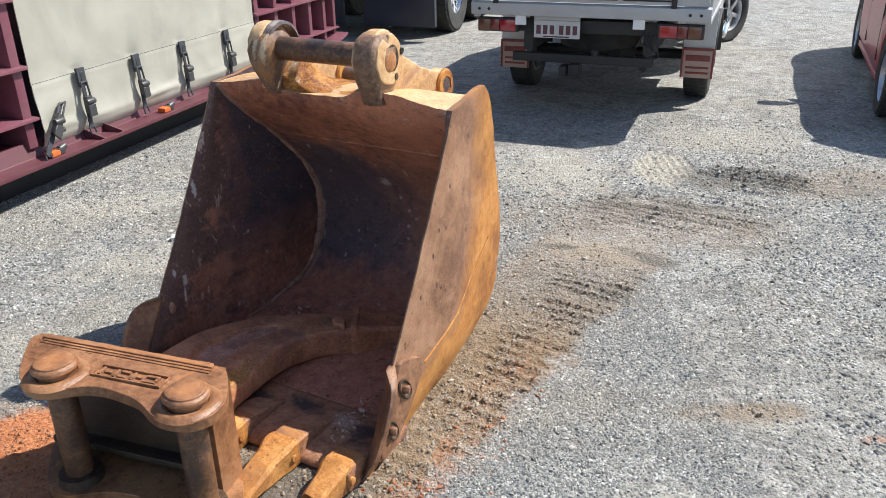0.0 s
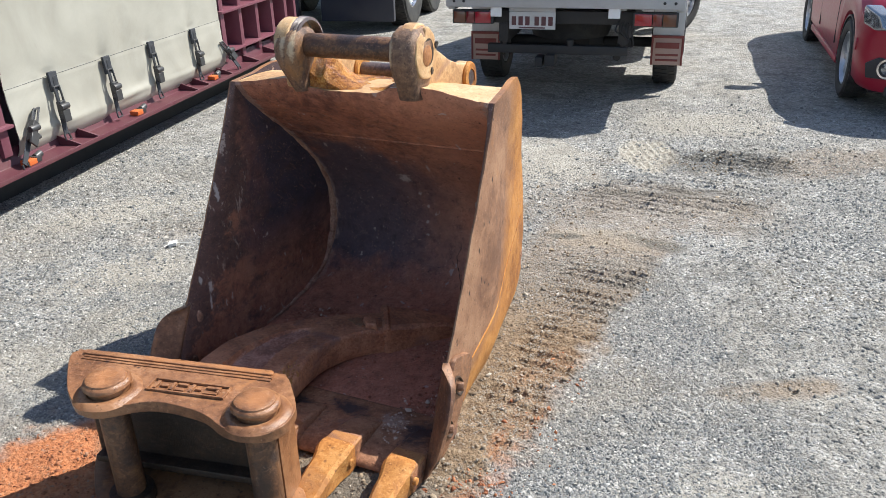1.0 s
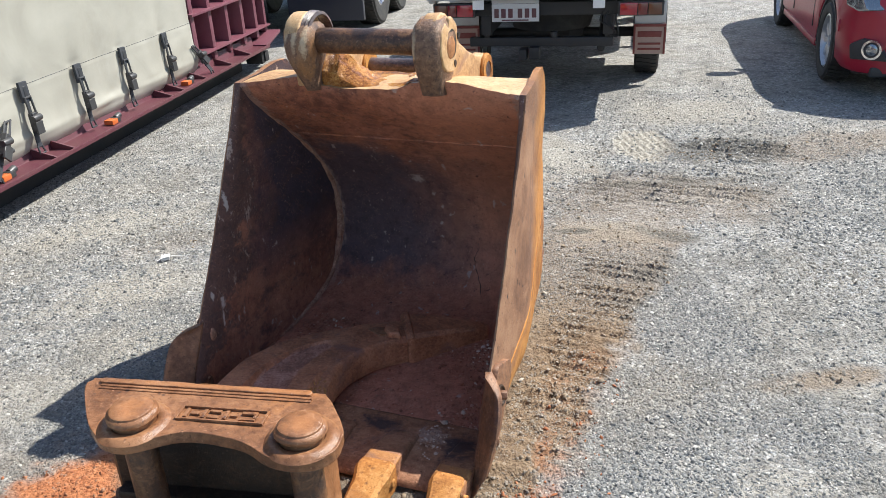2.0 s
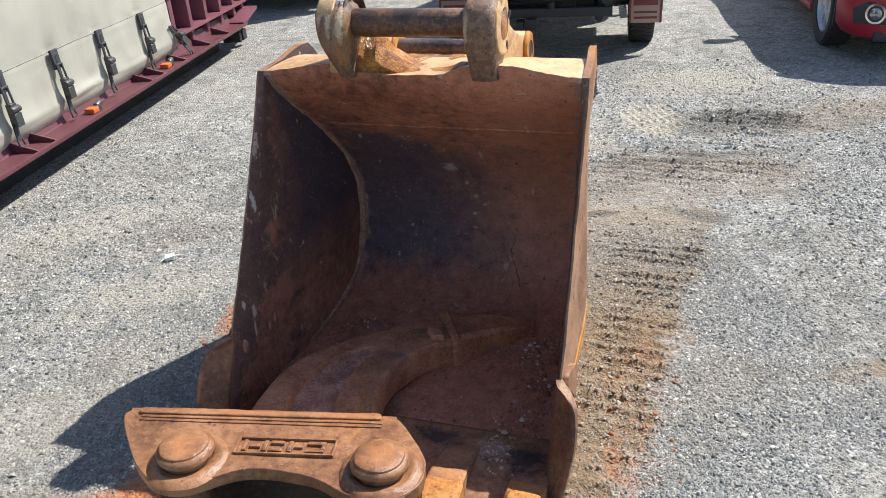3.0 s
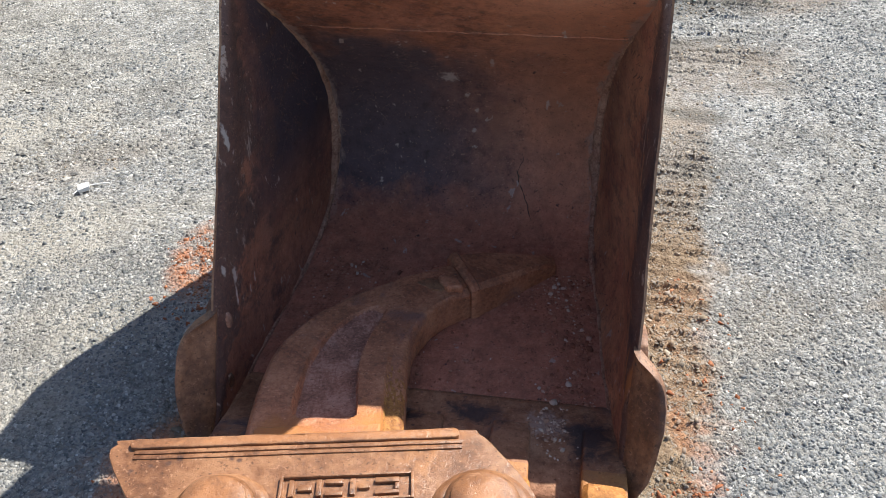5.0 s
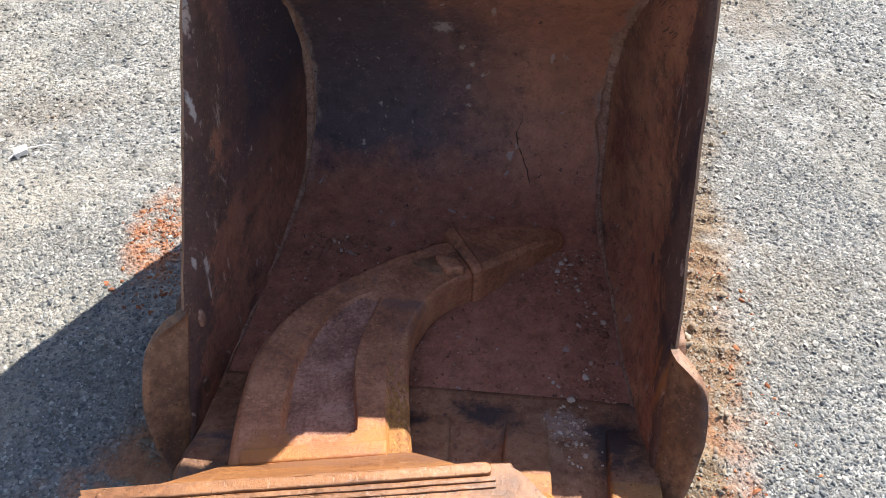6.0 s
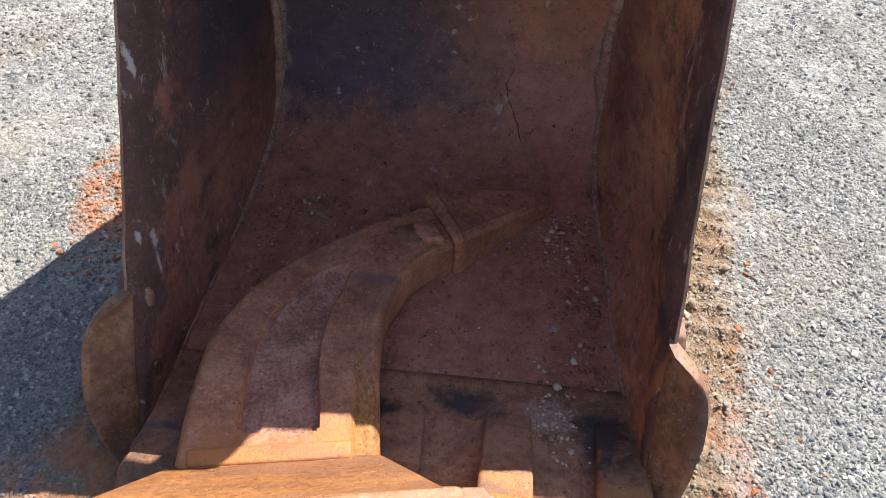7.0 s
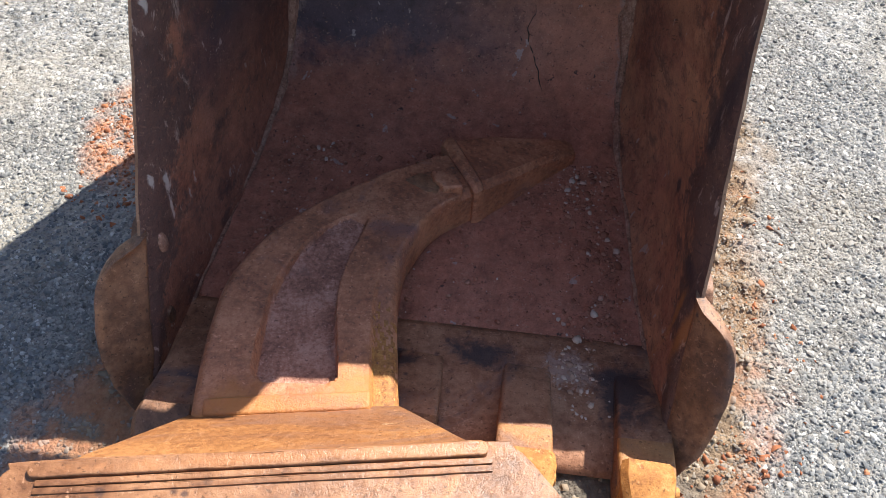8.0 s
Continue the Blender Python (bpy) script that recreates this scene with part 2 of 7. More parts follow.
def side_inner_mat(side):
    """Inside of a side plate: scraped along the mouth, red-brown runs, stain and painted shade towards the back weld.
    """
    m, nt, b, co, fine, col = inner_base("worn_side_inside", 0.0)
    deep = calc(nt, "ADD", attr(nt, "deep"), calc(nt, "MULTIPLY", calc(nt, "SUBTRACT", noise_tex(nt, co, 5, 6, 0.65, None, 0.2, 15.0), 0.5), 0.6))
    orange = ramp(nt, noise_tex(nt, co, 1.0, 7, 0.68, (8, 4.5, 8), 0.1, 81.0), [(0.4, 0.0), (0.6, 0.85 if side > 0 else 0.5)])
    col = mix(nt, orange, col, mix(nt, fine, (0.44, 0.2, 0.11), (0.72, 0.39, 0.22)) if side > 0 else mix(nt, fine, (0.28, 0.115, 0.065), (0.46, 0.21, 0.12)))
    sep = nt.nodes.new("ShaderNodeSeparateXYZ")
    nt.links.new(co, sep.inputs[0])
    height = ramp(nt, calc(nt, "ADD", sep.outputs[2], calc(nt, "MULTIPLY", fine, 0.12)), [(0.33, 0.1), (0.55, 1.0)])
    # blue-black stain; on the left plate it is deepened with painted shade
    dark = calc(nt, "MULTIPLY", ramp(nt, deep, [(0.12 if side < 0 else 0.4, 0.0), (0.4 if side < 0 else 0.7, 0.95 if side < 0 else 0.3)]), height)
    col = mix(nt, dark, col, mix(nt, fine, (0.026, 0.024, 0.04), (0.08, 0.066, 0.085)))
    col = mix(nt, ramp(nt, noise_tex(nt, co, 10, 9, 0.78, (1, 0.5, 1), 0.1, 33.0), [(0.53, 0.0), (0.61, 0.75 if side < 0 else 0.6)]), col, mix(nt, fine, (0.05, 0.032, 0.034), (0.15, 0.085, 0.07)))
    worn = calc(nt, "ADD", attr(nt, "edge"), calc(nt, "MULTIPLY", calc(nt, "SUBTRACT", noise_tex(nt, co, 12, 8, 0.76, (1, 0.6, 0.8), 0.1, 61.0), 0.5), 1.9))
    bare = ramp(nt, noise_tex(nt, co, 20, 8, 0.75, (1, 1, 0.45), 0.2, 71.0), [(0.59, 0.0), (0.63, 0.85)])
    scraped = mix(nt, bare, mix(nt, fine, (0.04, 0.032, 0.036), (0.17, 0.098, 0.08)), (0.52, 0.42, 0.36))
    col = mix(nt, ramp(nt, worn, [(0.5, 0.0), (0.64, 0.85)]), col, scraped)
    turned = nt.nodes.new("ShaderNodeMapping")
    turned.inputs["Rotation"].default_value = (radians(38), 0, 0)
    nt.links.new(co, turned.inputs["Vector"])
    gouge = ramp(nt, noise_tex(nt, turned.outputs[0], 1.0, 5, 0.6, (60, 16, 120), 0.3, 91.0), [(0.6, 0.0), (0.64, 0.75)])
    gouge = calc(nt, "MULTIPLY", gouge, ramp(nt, noise_tex(nt, co, 6, 4, 0.6, None, 0.2, 95.0), [(0.47, 0.0), (0.56, 1.0)]))
    col = mix(nt, gouge, col, (0.07, 0.042, 0.034) if side > 0 else (0.24, 0.13, 0.1))
    inner_finish(nt, b, co, fine, col)
    return m


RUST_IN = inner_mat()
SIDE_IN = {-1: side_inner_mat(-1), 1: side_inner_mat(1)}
RUST_WELD = rusty("pale_rubbed_weld", (0.24, 0.125, 0.085), (0.42, 0.235, 0.16), (0.58, 0.37, 0.27), 14.0, (0.5, 0.8), relief=0.6, grit=0.3)
RUST_CUT = rusty("cutter_brown_steel", (0.105, 0.05, 0.029), (0.205, 0.098, 0.052), (0.32, 0.163, 0.086), 5.0, (0.35, 0.65), patch=(0.085, 0.045, 0.04), patch_at=0.64, spots=(0.05, 0.03, 0.028), pale=(0.45, 0.33, 0.25), pale_at=0.72, relief=0.35, grit=0.25, warp=0.15)
RUST_LIP = rusty("worn_brown_lip", (0.18, 0.08, 0.044), (0.3, 0.138, 0.075), (0.42, 0.215, 0.125), 5.0, (0.45, 0.8), patch=(0.1, 0.072, 0.076), patch_at=0.62, relief=0.45, pale=(0.5, 0.38, 0.32), pale_at=0.73, spots=(0.12, 0.065, 0.055), grit=0.3, warp=0.2)
RUST_EAR = rusty("scraped_brown_ear", (0.1, 0.055, 0.037), (0.205, 0.113, 0.068), (0.34, 0.2, 0.115), 7.0, (0.35, 0.65), patch=(0.38, 0.185, 0.07), patch_at=0.62, stretch=(1, 1, 0.3), pale=(0.52, 0.38, 0.23), pale_at=0.68, relief=0.5, streak=0.3, grit=0.3, warp=0.2)
RUST_TOOTH = rusty("bright_rust_tooth", (0.28, 0.105, 0.028), (0.45, 0.19, 0.05), (0.56, 0.275, 0.088), 7.0, (0.5, 0.8), patch=(0.27, 0.12, 0.05), patch_at=0.62, pale=(0.62, 0.43, 0.23), pale_at=0.7, relief=0.3, spots=(0.2, 0.085, 0.035), grit=0.15, warp=0.15)
RUST_LUG = rusty("brown_cast_steel", (0.13, 0.055, 0.026), (0.24, 0.108, 0.05), (0.345, 0.17, 0.082), 4.5, (0.2, 0.46), patch=(0.36, 0.15, 0.052), patch_at=0.61, spots=(0.08, 0.042, 0.03), pale=(0.5, 0.36, 0.25), pale_at=0.69, relief=0.32, grit=0.14, mottle=0.36, warp=0.1)
LUG_TOP = 0.448
PINS = ((-0.125, -0.18), (0.346, -0.192))
RUST_LUG.node_tree.nodes["Principled BSDF"].inputs["Specular IOR Level"].default_value = 0.45
RUST_SLOPE = rusty("fresh_orange_rust", (0.2, 0.078, 0.03), (0.31, 0.128, 0.042), (0.41, 0.185, 0.064), 9.0, (0.35, 0.7), patch=(0.22, 0.11, 0.07), patch_at=0.58, pale=(0.62, 0.45, 0.27), pale_at=0.69, relief=0.4, stretch=(0.4, 1, 1), grit=0.2, warp=0.15)
RUST_SHANK = rusty("shank_brown_steel", (0.25, 0.1, 0.055), (0.43, 0.178, 0.092), (0.56, 0.262, 0.145), 9.0, (0.36, 0.65), patch=(0.25, 0.125, 0.1), patch_at=0.63, pale=(0.66, 0.48, 0.38), pale_at=0.68, relief=0.4, spots=(0.14, 0.075, 0.065), grit=0.2, warp=0.15)
POCKET = rusty("dusty_brown_casting", (0.25, 0.115, 0.078), (0.45, 0.218, 0.15), (0.61, 0.35, 0.26), 13.0, (0.5, 0.85), patch=(0.23, 0.12, 0.095), patch_at=0.62, pale=(0.66, 0.5, 0.43), pale_at=0.67, relief=0.6, spots=(0.14, 0.08, 0.07), grit=0.3, warp=0.2)
# yellow of worn paint, brightened with the sunlit tone of the facet
SHELF = rusty("sunlit_yellow_worn_steel", (0.28, 0.115, 0.045), (0.47, 0.22, 0.07), (0.62, 0.34, 0.095), 8.0, (0.4, 0.7), patch=(0.15, 0.08, 0.055), patch_at=0.55, relief=0.4, stretch=(1, 0.3, 1))
RUST_PIN = rusty("greasy_pin_steel", (0.055, 0.028, 0.019), (0.125, 0.06, 0.031), (0.23, 0.115, 0.052), 8.0, (0.28, 0.5), patch=(0.04, 0.028, 0.024), patch_at=0.58, relief=0.35, grit=0.3)
DARKPIN = rusty("dark_polished_pin", (0.04, 0.03, 0.03), (0.1, 0.07, 0.065), (0.2, 0.14, 0.12), 10.0, (0.18, 0.45), relief=0.25)
GREASE = rusty("wet_brown_grease", (0.16, 0.05, 0.012), (0.44, 0.165, 0.028), (0.64, 0.32, 0.08), 14.0, (0.06, 0.3), patch=(0.26, 0.13, 0.1), patch_at=0.63, relief=0.9, grit=0.2)
# brown steel darkened in its colour to stand for shade in gaps and recesses
WEBBOX = rusty("shade_dark_brown_steel", (0.022, 0.014, 0.01), (0.055, 0.033, 0.02), (0.11, 0.06, 0.033), 5.0, (0.3, 0.6), patch=(0.013, 0.011, 0.011), pale=(0.2, 0.13, 0.085), pale_at=0.7, relief=0.4, stretch=(0.4, 1, 1))
def side_mat():
    """Outside of the side plates: grey-brown and scuffed in front, orange rust behind."""
    m = rusty("scuffed_side_plate", (0.17, 0.087, 0.053), (0.28, 0.148, 0.086), (0.36, 0.206, 0.122), 3.0, (0.4, 0.7), patch=(0.36, 0.165, 0.065), patch_at=0.66, relief=0.3, spots=(0.045, 0.026, 0.024), pale=(0.46, 0.33, 0.24), pale_at=0.72, grit=0.2, mottle=0.35, warp=0.1)
    nt = m.node_tree
    b = nt.nodes["Principled BSDF"]
    col = b.inputs["Base Color"].links[0].from_socket
    co = coords(nt)
    n = calc(nt, "ADD", calc(nt, "MULTIPLY", noise_tex(nt, co, 30, 8, 0.7, None, 0.1, 5.0), 0.4), calc(nt, "MULTIPLY", noise_tex(nt, co, 4, 5, 0.6, None, 0.1, 15.0), 0.6))
    orange = ramp(nt, n, [(0.4, (0.24, 0.095, 0.03)), (0.5, (0.4, 0.17, 0.045)), (0.6, (0.53, 0.25, 0.075))])
    f = ramp(nt, calc(nt, "ADD", attr(nt, "scuff"), calc(nt, "MULTIPLY", calc(nt, "SUBTRACT", noise_tex(nt, co, 5, 7, 0.6, None, 0.1, 9.0), 0.5), 0.7)), [(0.28, 0.95), (0.62, 0.0)])
    nt.links.new(mix(nt, f, col, orange), b.inputs["Base Color"])
    return m


SIDE_OUT = side_mat()
stain(RUST_LIP, [((0.445, -0.48, 0.05), (0.075, 0.1, 0.1)), ((0.14, -0.42, 0.05), (0.09, 0.04, 0.1)), ((-0.05, -0.45, 0.05), (0.06, 0.05, 0.1))], (0.035, 0.032, 0.038), 1.3, 18.0, 0.85, 0.6)
stain(RUST_SHANK, [((0.02, 0.19, 0.2), (0.25, 0.085, 0.12))], (0.36, 0.125, 0.038), 1.6, 22.0, 0.7, 0.6)
stain(RUST_LIP, [((0.33, -0.43, 0.05), (0.06, 0.05, 0.1))], (0.42, 0.3, 0.25), 1.6, 40.0, 0.6, 0.5)
stain(RUST_SHANK, [((0.0, 0.16, 0.25), (0.3, 0.055, 0.1)), ((0.13, 0.22, 0.25), (0.1, 0.09, 0.1)), ((-0.1, 0.2, 0.25), (0.08, 0.06, 0.1))], (0.46, 0.185, 0.05), 1.2, 16.0, 0.88, 0.7)
stain(RUST_LUG, [((x, y, LUG_TOP + 0.048), (0.06, 0.06, 0.012)) for x, y in PINS] + [((0.1, -0.012, LUG_TOP + 0.008), (0.4, 0.012, 0.02))], (0.4, 0.17, 0.065), 1.3, 24.0, 0.6, 0.7)
stain(RUST_EAR, [((0.192, -0.07, 1.24), (0.011, 0.05, 0.06)), ((-0.2, -0.07, 1.25), (0.013, 0.06, 0.06)), ((-0.235, -0.06, 1.255), (0.012, 0.06, 0.05)), ((-0.266, -0.05, 1.26), (0.012, 0.06, 0.03))], (0.6, 0.45, 0.28), 1.3, 40.0, 0.85, 0.6)
stain(RUST_IN, [((0.1, 0.53, 0.4), (0.06, 0.2, 0.18)), ((0.3, 0.5, 0.5), (0.08, 0.2, 0.24))], (0.28, 0.125, 0.08), 1.5, 11.0, 0.55, 0.9)
stain(RUST_IN, [((-0.05, 0.47, 0.6), (0.034, 0.1, 0.022)), ((0.0, 0.5, 0.52), (0.009, 0.1, 0.012)), ((0.03, 0.5, 0.46), (0.008, 0.1, 0.012)), ((0.09, 0.42, 0.68), (0.008, 0.1, 0.022)), ((0.02, 0.5, 0.38), (0.012, 0.1, 0.01)), ((0.26, 0.5, 0.5), (0.006, 0.1, 0.022))], (0.45, 0.37, 0.33), 1.8, 55.0, 0.75, 0.5)
stain(SIDE_IN[-1], [((-0.52, -0.301, 0.353), (0.05, 0.014, 0.03)), ((-0.52, -0.345, 0.40), (0.05, 0.01, 0.02)), ((-0.52, -0.31, 0.30), (0.05, 0.006, 0.035)), ((-0.52, -0.18, 0.7), (0.05, 0.012, 0.04))], (0.56, 0.5, 0.46), 1.5, 55.0, 0.85, 0.5)
stain(SIDE_IN[1], [((0.52, -0.36, 0.32), (0.06, 0.07, 0.035)), ((0.52, -0.2, 0.62), (0.06, 0.04, 0.18)), ((0.52, -0.1, 0.3), (0.06, 0.02, 0.02))], (0.05, 0.036, 0.04), 1.3, 18.0, 0.85, 0.6)
stain(SIDE_IN[1], [((0.52, -0.44, 0.25), (0.06, 0.02, 0.14)), ((0.52, -0.38, 0.2), (0.06, 0.014, 0.12))], (0.48, 0.21, 0.07), 1.3, 14.0, 0.7, 0.7)
stain(SIDE_OUT, [((0.53, -0.02, 0.83), (0.06, 0.006, 0.012)), ((0.53, -0.11, 0.70), (0.06, 0.006, 0.012)), ((0.53, -0.06, 0.69), (0.06, 0.006, 0.012)), ((0.53, -0.15, 0.62), (0.06, 0.008, 0.014)), ((0.53, -0.13, 0.5), (0.06, 0.005, 0.014)), ((0.53, -0.24, 0.5), (0.06, 0.006, 0.01))], (0.03, 0.02, 0.02), 0.6, 60.0, 0.9, 0.4)
MAROON = painted("maroon_paint", (0.165, 0.052, 0.074), 0.4, grime=(0.24, 0.15, 0.15), grime_amount=0.35, scale=4)
RAILRED = painted("dirty_rail_paint", (0.1, 0.025, 0.037), 0.5, grime=(0.13, 0.07, 0.06), grime_amount=0.5, scale=6)
# the same maroon with the shade of inner faces put into its colour
MAROON_SHADED = painted("maroon_shaded_paint", (0.08, 0.014, 0.026), 0.5, grime=(0.07, 0.05, 0.05), grime_amount=0.4)
BLACK = painted("black_plastic", (0.024, 0.026, 0.03), 0.5, grime=(0.09, 0.085, 0.08), grime_amount=0.4, scale=8)
RUBBER = painted("tyre_rubber", (0.022, 0.022, 0.023), 0.75, grime=(0.13, 0.12, 0.1), grime_amount=0.45, scale=6, relief=0.3)
UNDER = painted("chassis_black", (0.015, 0.016, 0.019), 0.6, grime=(0.06, 0.05, 0.04), grime_amount=0.35, scale=7)
STEELGREY = painted("zinc_steel", (0.07, 0.07, 0.072), 0.42, 0.4, grime=(0.05, 0.045, 0.04), grime_amount=0.5, scale=20)
ALLOY = painted("dull_aluminium", (0.42, 0.43, 0.45), 0.45, 0.35, grime=(0.3, 0.28, 0.26), grime_amount=0.4, scale=5)
WHITE = painted("white_paint", (0.78, 0.79, 0.8), 0.3, grime=(0.35, 0.31, 0.26), grime_amount=0.3, scale=4, coat=0.3)
PLATEWHITE = painted("plate_white", (0.55, 0.55, 0.55), 0.4, grime=(0.3, 0.28, 0.25), grime_amount=0.35, scale=12)
PLATEINK = painted("plate_ink", (0.1, 0.03, 0.04), 0.5, scale=9)
LENS_RED = painted("red_lens", (0.33, 0.005, 0.022), 0.15, grime=(0.16, 0.012, 0.024), grime_amount=0.3, coat=0.8)
LENS_DARK = painted("dark_red_lens", (0.14, 0.006, 0.012), 0.15, grime=(0.1, 0.03, 0.025), grime_amount=0.3, coat=0.8)
LENS_AMBER = painted("amber_lens", (0.11, 0.035, 0.018), 0.2, grime=(0.14, 0.06, 0.03), grime_amount=0.3, coat=0.6)
ORANGE = painted("orange_marker", (0.6, 0.14, 0.035), 0.35, grime=(0.3, 0.12, 0.06), grime_amount=0.25, scale=15)
FLAP = painted("faded_flap", (0.45, 0.31, 0.26), 0.7, grime=(0.3, 0.22, 0.18), grime_amount=0.5, scale=10)
FLAPRED = painted("flap_red", (0.2, 0.035, 0.03), 0.6, grime=(0.25, 0.12, 0.1), grime_amount=0.4, scale=14)
CARRED = painted("red_car_paint", (0.33, 0.004, 0.026), 0.36, 0.0, grime=(0.3, 0.08, 0.08), grime_amount=0.12, scale=3, relief=0.02, coat=0.2)
CHROME = painted("chrome", (0.75, 0.75, 0.76), 0.16, 1.0, grime=(0.4, 0.38, 0.36), grime_amount=0.2, scale=12, relief=0.03)
RIM = painted("alloy_rim", (0.6, 0.61, 0.63), 0.3, 0.7, grime=(0.18, 0.16, 0.14), grime_amount=0.35, scale=9)
GLASS = painted("dark_glass", (0.02, 0.024, 0.028), 0.06, grime=(0.06, 0.06, 0.06), grime_amount=0.2, relief=0.0)
HEADLAMP = painted("clear_lamp", (0.3, 0.32, 0.34), 0.12, 0.7, grime=(0.2, 0.2, 0.2), grime_amount=0.15, scale=10, coat=1.0)
YELLOW = painted("reflective_yellow", (0.8, 0.5, 0.03), 0.35, scale=9, grime_amount=0.3)
HAZRED = painted("reflective_red", (0.6, 0.04, 0.03), 0.35, scale=9, grime_amount=0.3)
NAVY = painted("navy_truck_paint", (0.018, 0.022, 0.04), 0.35, grime=(0.06, 0.055, 0.05), grime_amount=0.4)
SLATE = painted("slate_webbing", (0.028, 0.032, 0.04), 0.7, grime=(0.09, 0.085, 0.08), grime_amount=0.35, scale=25, relief=0.3)
PAPER = painted("sun_bleached_plastic", (0.75, 0.74, 0.71), 0.6, grime=(0.45, 0.4, 0.33), grime_amount=0.35, scale=30)


def tarp_mat():
    m, nt, b = mat("cream_pvc_tarp", 0.42)
    co = coords(nt)
    broad = noise_tex(nt, co, 2.2, 5, 0.6, None, 0.6)
    fine = noise_tex(nt, co, 30, 6, 0.75)
    col = ramp(nt, broad, [(0.3, (0.32, 0.305, 0.255)), (0.55, (0.375, 0.36, 0.305)), (0.75, (0.42, 0.405, 0.345))])
    dirt = ramp(nt, noise_tex(nt, co, 9, 8, 0.8, (1, 1, 0.5), 1.0, 5.0), [(0.62, 0.0), (0.75, 0.5)])
    col = mix(nt, dirt, col, (0.25, 0.23, 0.19))
    scuff = ramp(nt, noise_tex(nt, co, 26, 7, 0.8, (1, 0.4, 1), 2.0, 9.0), [(0.7, 0.0), (0.74, 0.8)])
    col = mix(nt, scuff, col, (0.66, 0.65, 0.6))
    nt.links.new(col, b.inputs["Base Color"])
    weave = nt.nodes.new("ShaderNodeTexWave")
    weave.inputs["Scale"].default_value = 160
    nt.links.new(co, weave.inputs["Vector"])
    bump(nt, b, calc(nt, "ADD", calc(nt, "MULTIPLY", fine, 0.8), calc(nt, "MULTIPLY", weave.outputs["Fac"], 0.1)), 0.15, 0.004)
    return m


TARP = tarp_mat()


def ground_mat():
    m, nt, b = mat("dusty_gravel", 0.95)
    co = coords(nt)
    v = nt.nodes.new("ShaderNodeTexVoronoi")
    v.inputs["Scale"].default_value = 62
    v.inputs["Randomness"].default_value = 1.0
    nt.links.new(co, v.inputs["Vector"])
    v2 = nt.nodes.new("ShaderNodeTexVoronoi")
    v2.inputs["Scale"].default_value = 155
    nt.links.new(co, v2.inputs["Vector"])
    sep = nt.nodes.new("ShaderNodeSeparateColor")
    nt.links.new(v.outputs["Color"], sep.inputs[0])
    stone = ramp(nt, sep.outputs[0], [(0.0, (0.14, 0.147, 0.153)), (0.3, (0.23, 0.238, 0.24)), (0.62, (0.32, 0.323, 0.317)), (0.88, (0.41, 0.405, 0.387)), (0.97, (0.55, 0.54, 0.52))])
    gap = ramp(nt, v.outputs["Distance"], [(0.3, 0.0), (0.62, 1.0)])
    dust = ramp(nt, noise_tex(nt, co, 130, 5, 0.8), [(0.3, (0.16, 0.15, 0.132)), (0.5, (0.292, 0.275, 0.24)), (0.7, (0.43, 0.402, 0.35))])
    grav = mix(nt, calc(nt, "MULTIPLY", gap, 0.75), stone, dust)
    fines = ramp(nt, calc(nt, "ADD", calc(nt, "MULTIPLY", noise_tex(nt, co, 1.15, 7, 0.68, None, 0.6), 0.8), calc(nt, "MULTIPLY", noise_tex(nt, co, 9, 6, 0.7, None, 0.4), 0.25)), [(0.47, 0.0), (0.64, 0.85)])
    col = mix(nt, fines, grav, dust)
    blot = ramp(nt, noise_tex(nt, co, 4.5, 7, 0.72, None, 0.7, 17.0), [(0.36, 0.62), (0.5, 0.95), (0.66, 1.2)])
    col = mix(nt, 1.0, col, blot, "MULTIPLY")
    speck = ramp(nt, noise_tex(nt, co, 24, 5, 0.8, None, 0.2, 41.0), [(0.35, 0.6), (0.5, 1.0), (0.68, 1.3)])
    col = mix(nt, 1.0, col, speck, "MULTIPLY")
    palecol = ramp(nt, noise_tex(nt, co, 60, 7, 0.75, None, 0.4, 3.0), [(0.32, (0.27, 0.245, 0.2)), (0.52, (0.39, 0.355, 0.29)), (0.7, (0.48, 0.44, 0.365))])
    col = mix(nt, attr(nt, "pale"), col, palecol)
    soilcol = ramp(nt, noise_tex(nt, co, 26, 8, 0.75, None, 0.5), [(0.32, (0.1, 0.066, 0.041)), (0.52, (0.22, 0.152, 0.093)), (0.7, (0.35, 0.268, 0.18))])
    col = mix(nt, attr(nt, "soil"), col, soilcol)
    darkcol = ramp(nt, noise_tex(nt, co, 40, 6, 0.75), [(0.35, (0.06, 0.055, 0.048)), (0.65, (0.17, 0.155, 0.13))])
    col = mix(nt, attr(nt, "damp"), col, darkcol)
    claycol = ramp(nt, noise_tex(nt, co, 55, 6, 0.75), [(0.3, (0.25, 0.07, 0.025)), (0.5, (0.45, 0.165, 0.065)), (0.72, (0.54, 0.25, 0.12))])
    col = mix(nt, attr(nt, "clay"), col, claycol)
    nt.links.new(col, b.inputs["Base Color"])
    h = calc(nt, "SUBTRACT", calc(nt, "ADD", noise_tex(nt, co, 90, 5, 0.75), calc(nt, "MULTIPLY", sep.outputs[1], 0.3)), calc(nt, "ADD", calc(nt, "MULTIPLY", v.outputs["Distance"], 0.9), calc(nt, "MULTIPLY", v2.outputs["Distance"], 0.35)))
    bump(nt, b, h, 0.75, 0.012)
    return m


GROUND = ground_mat()


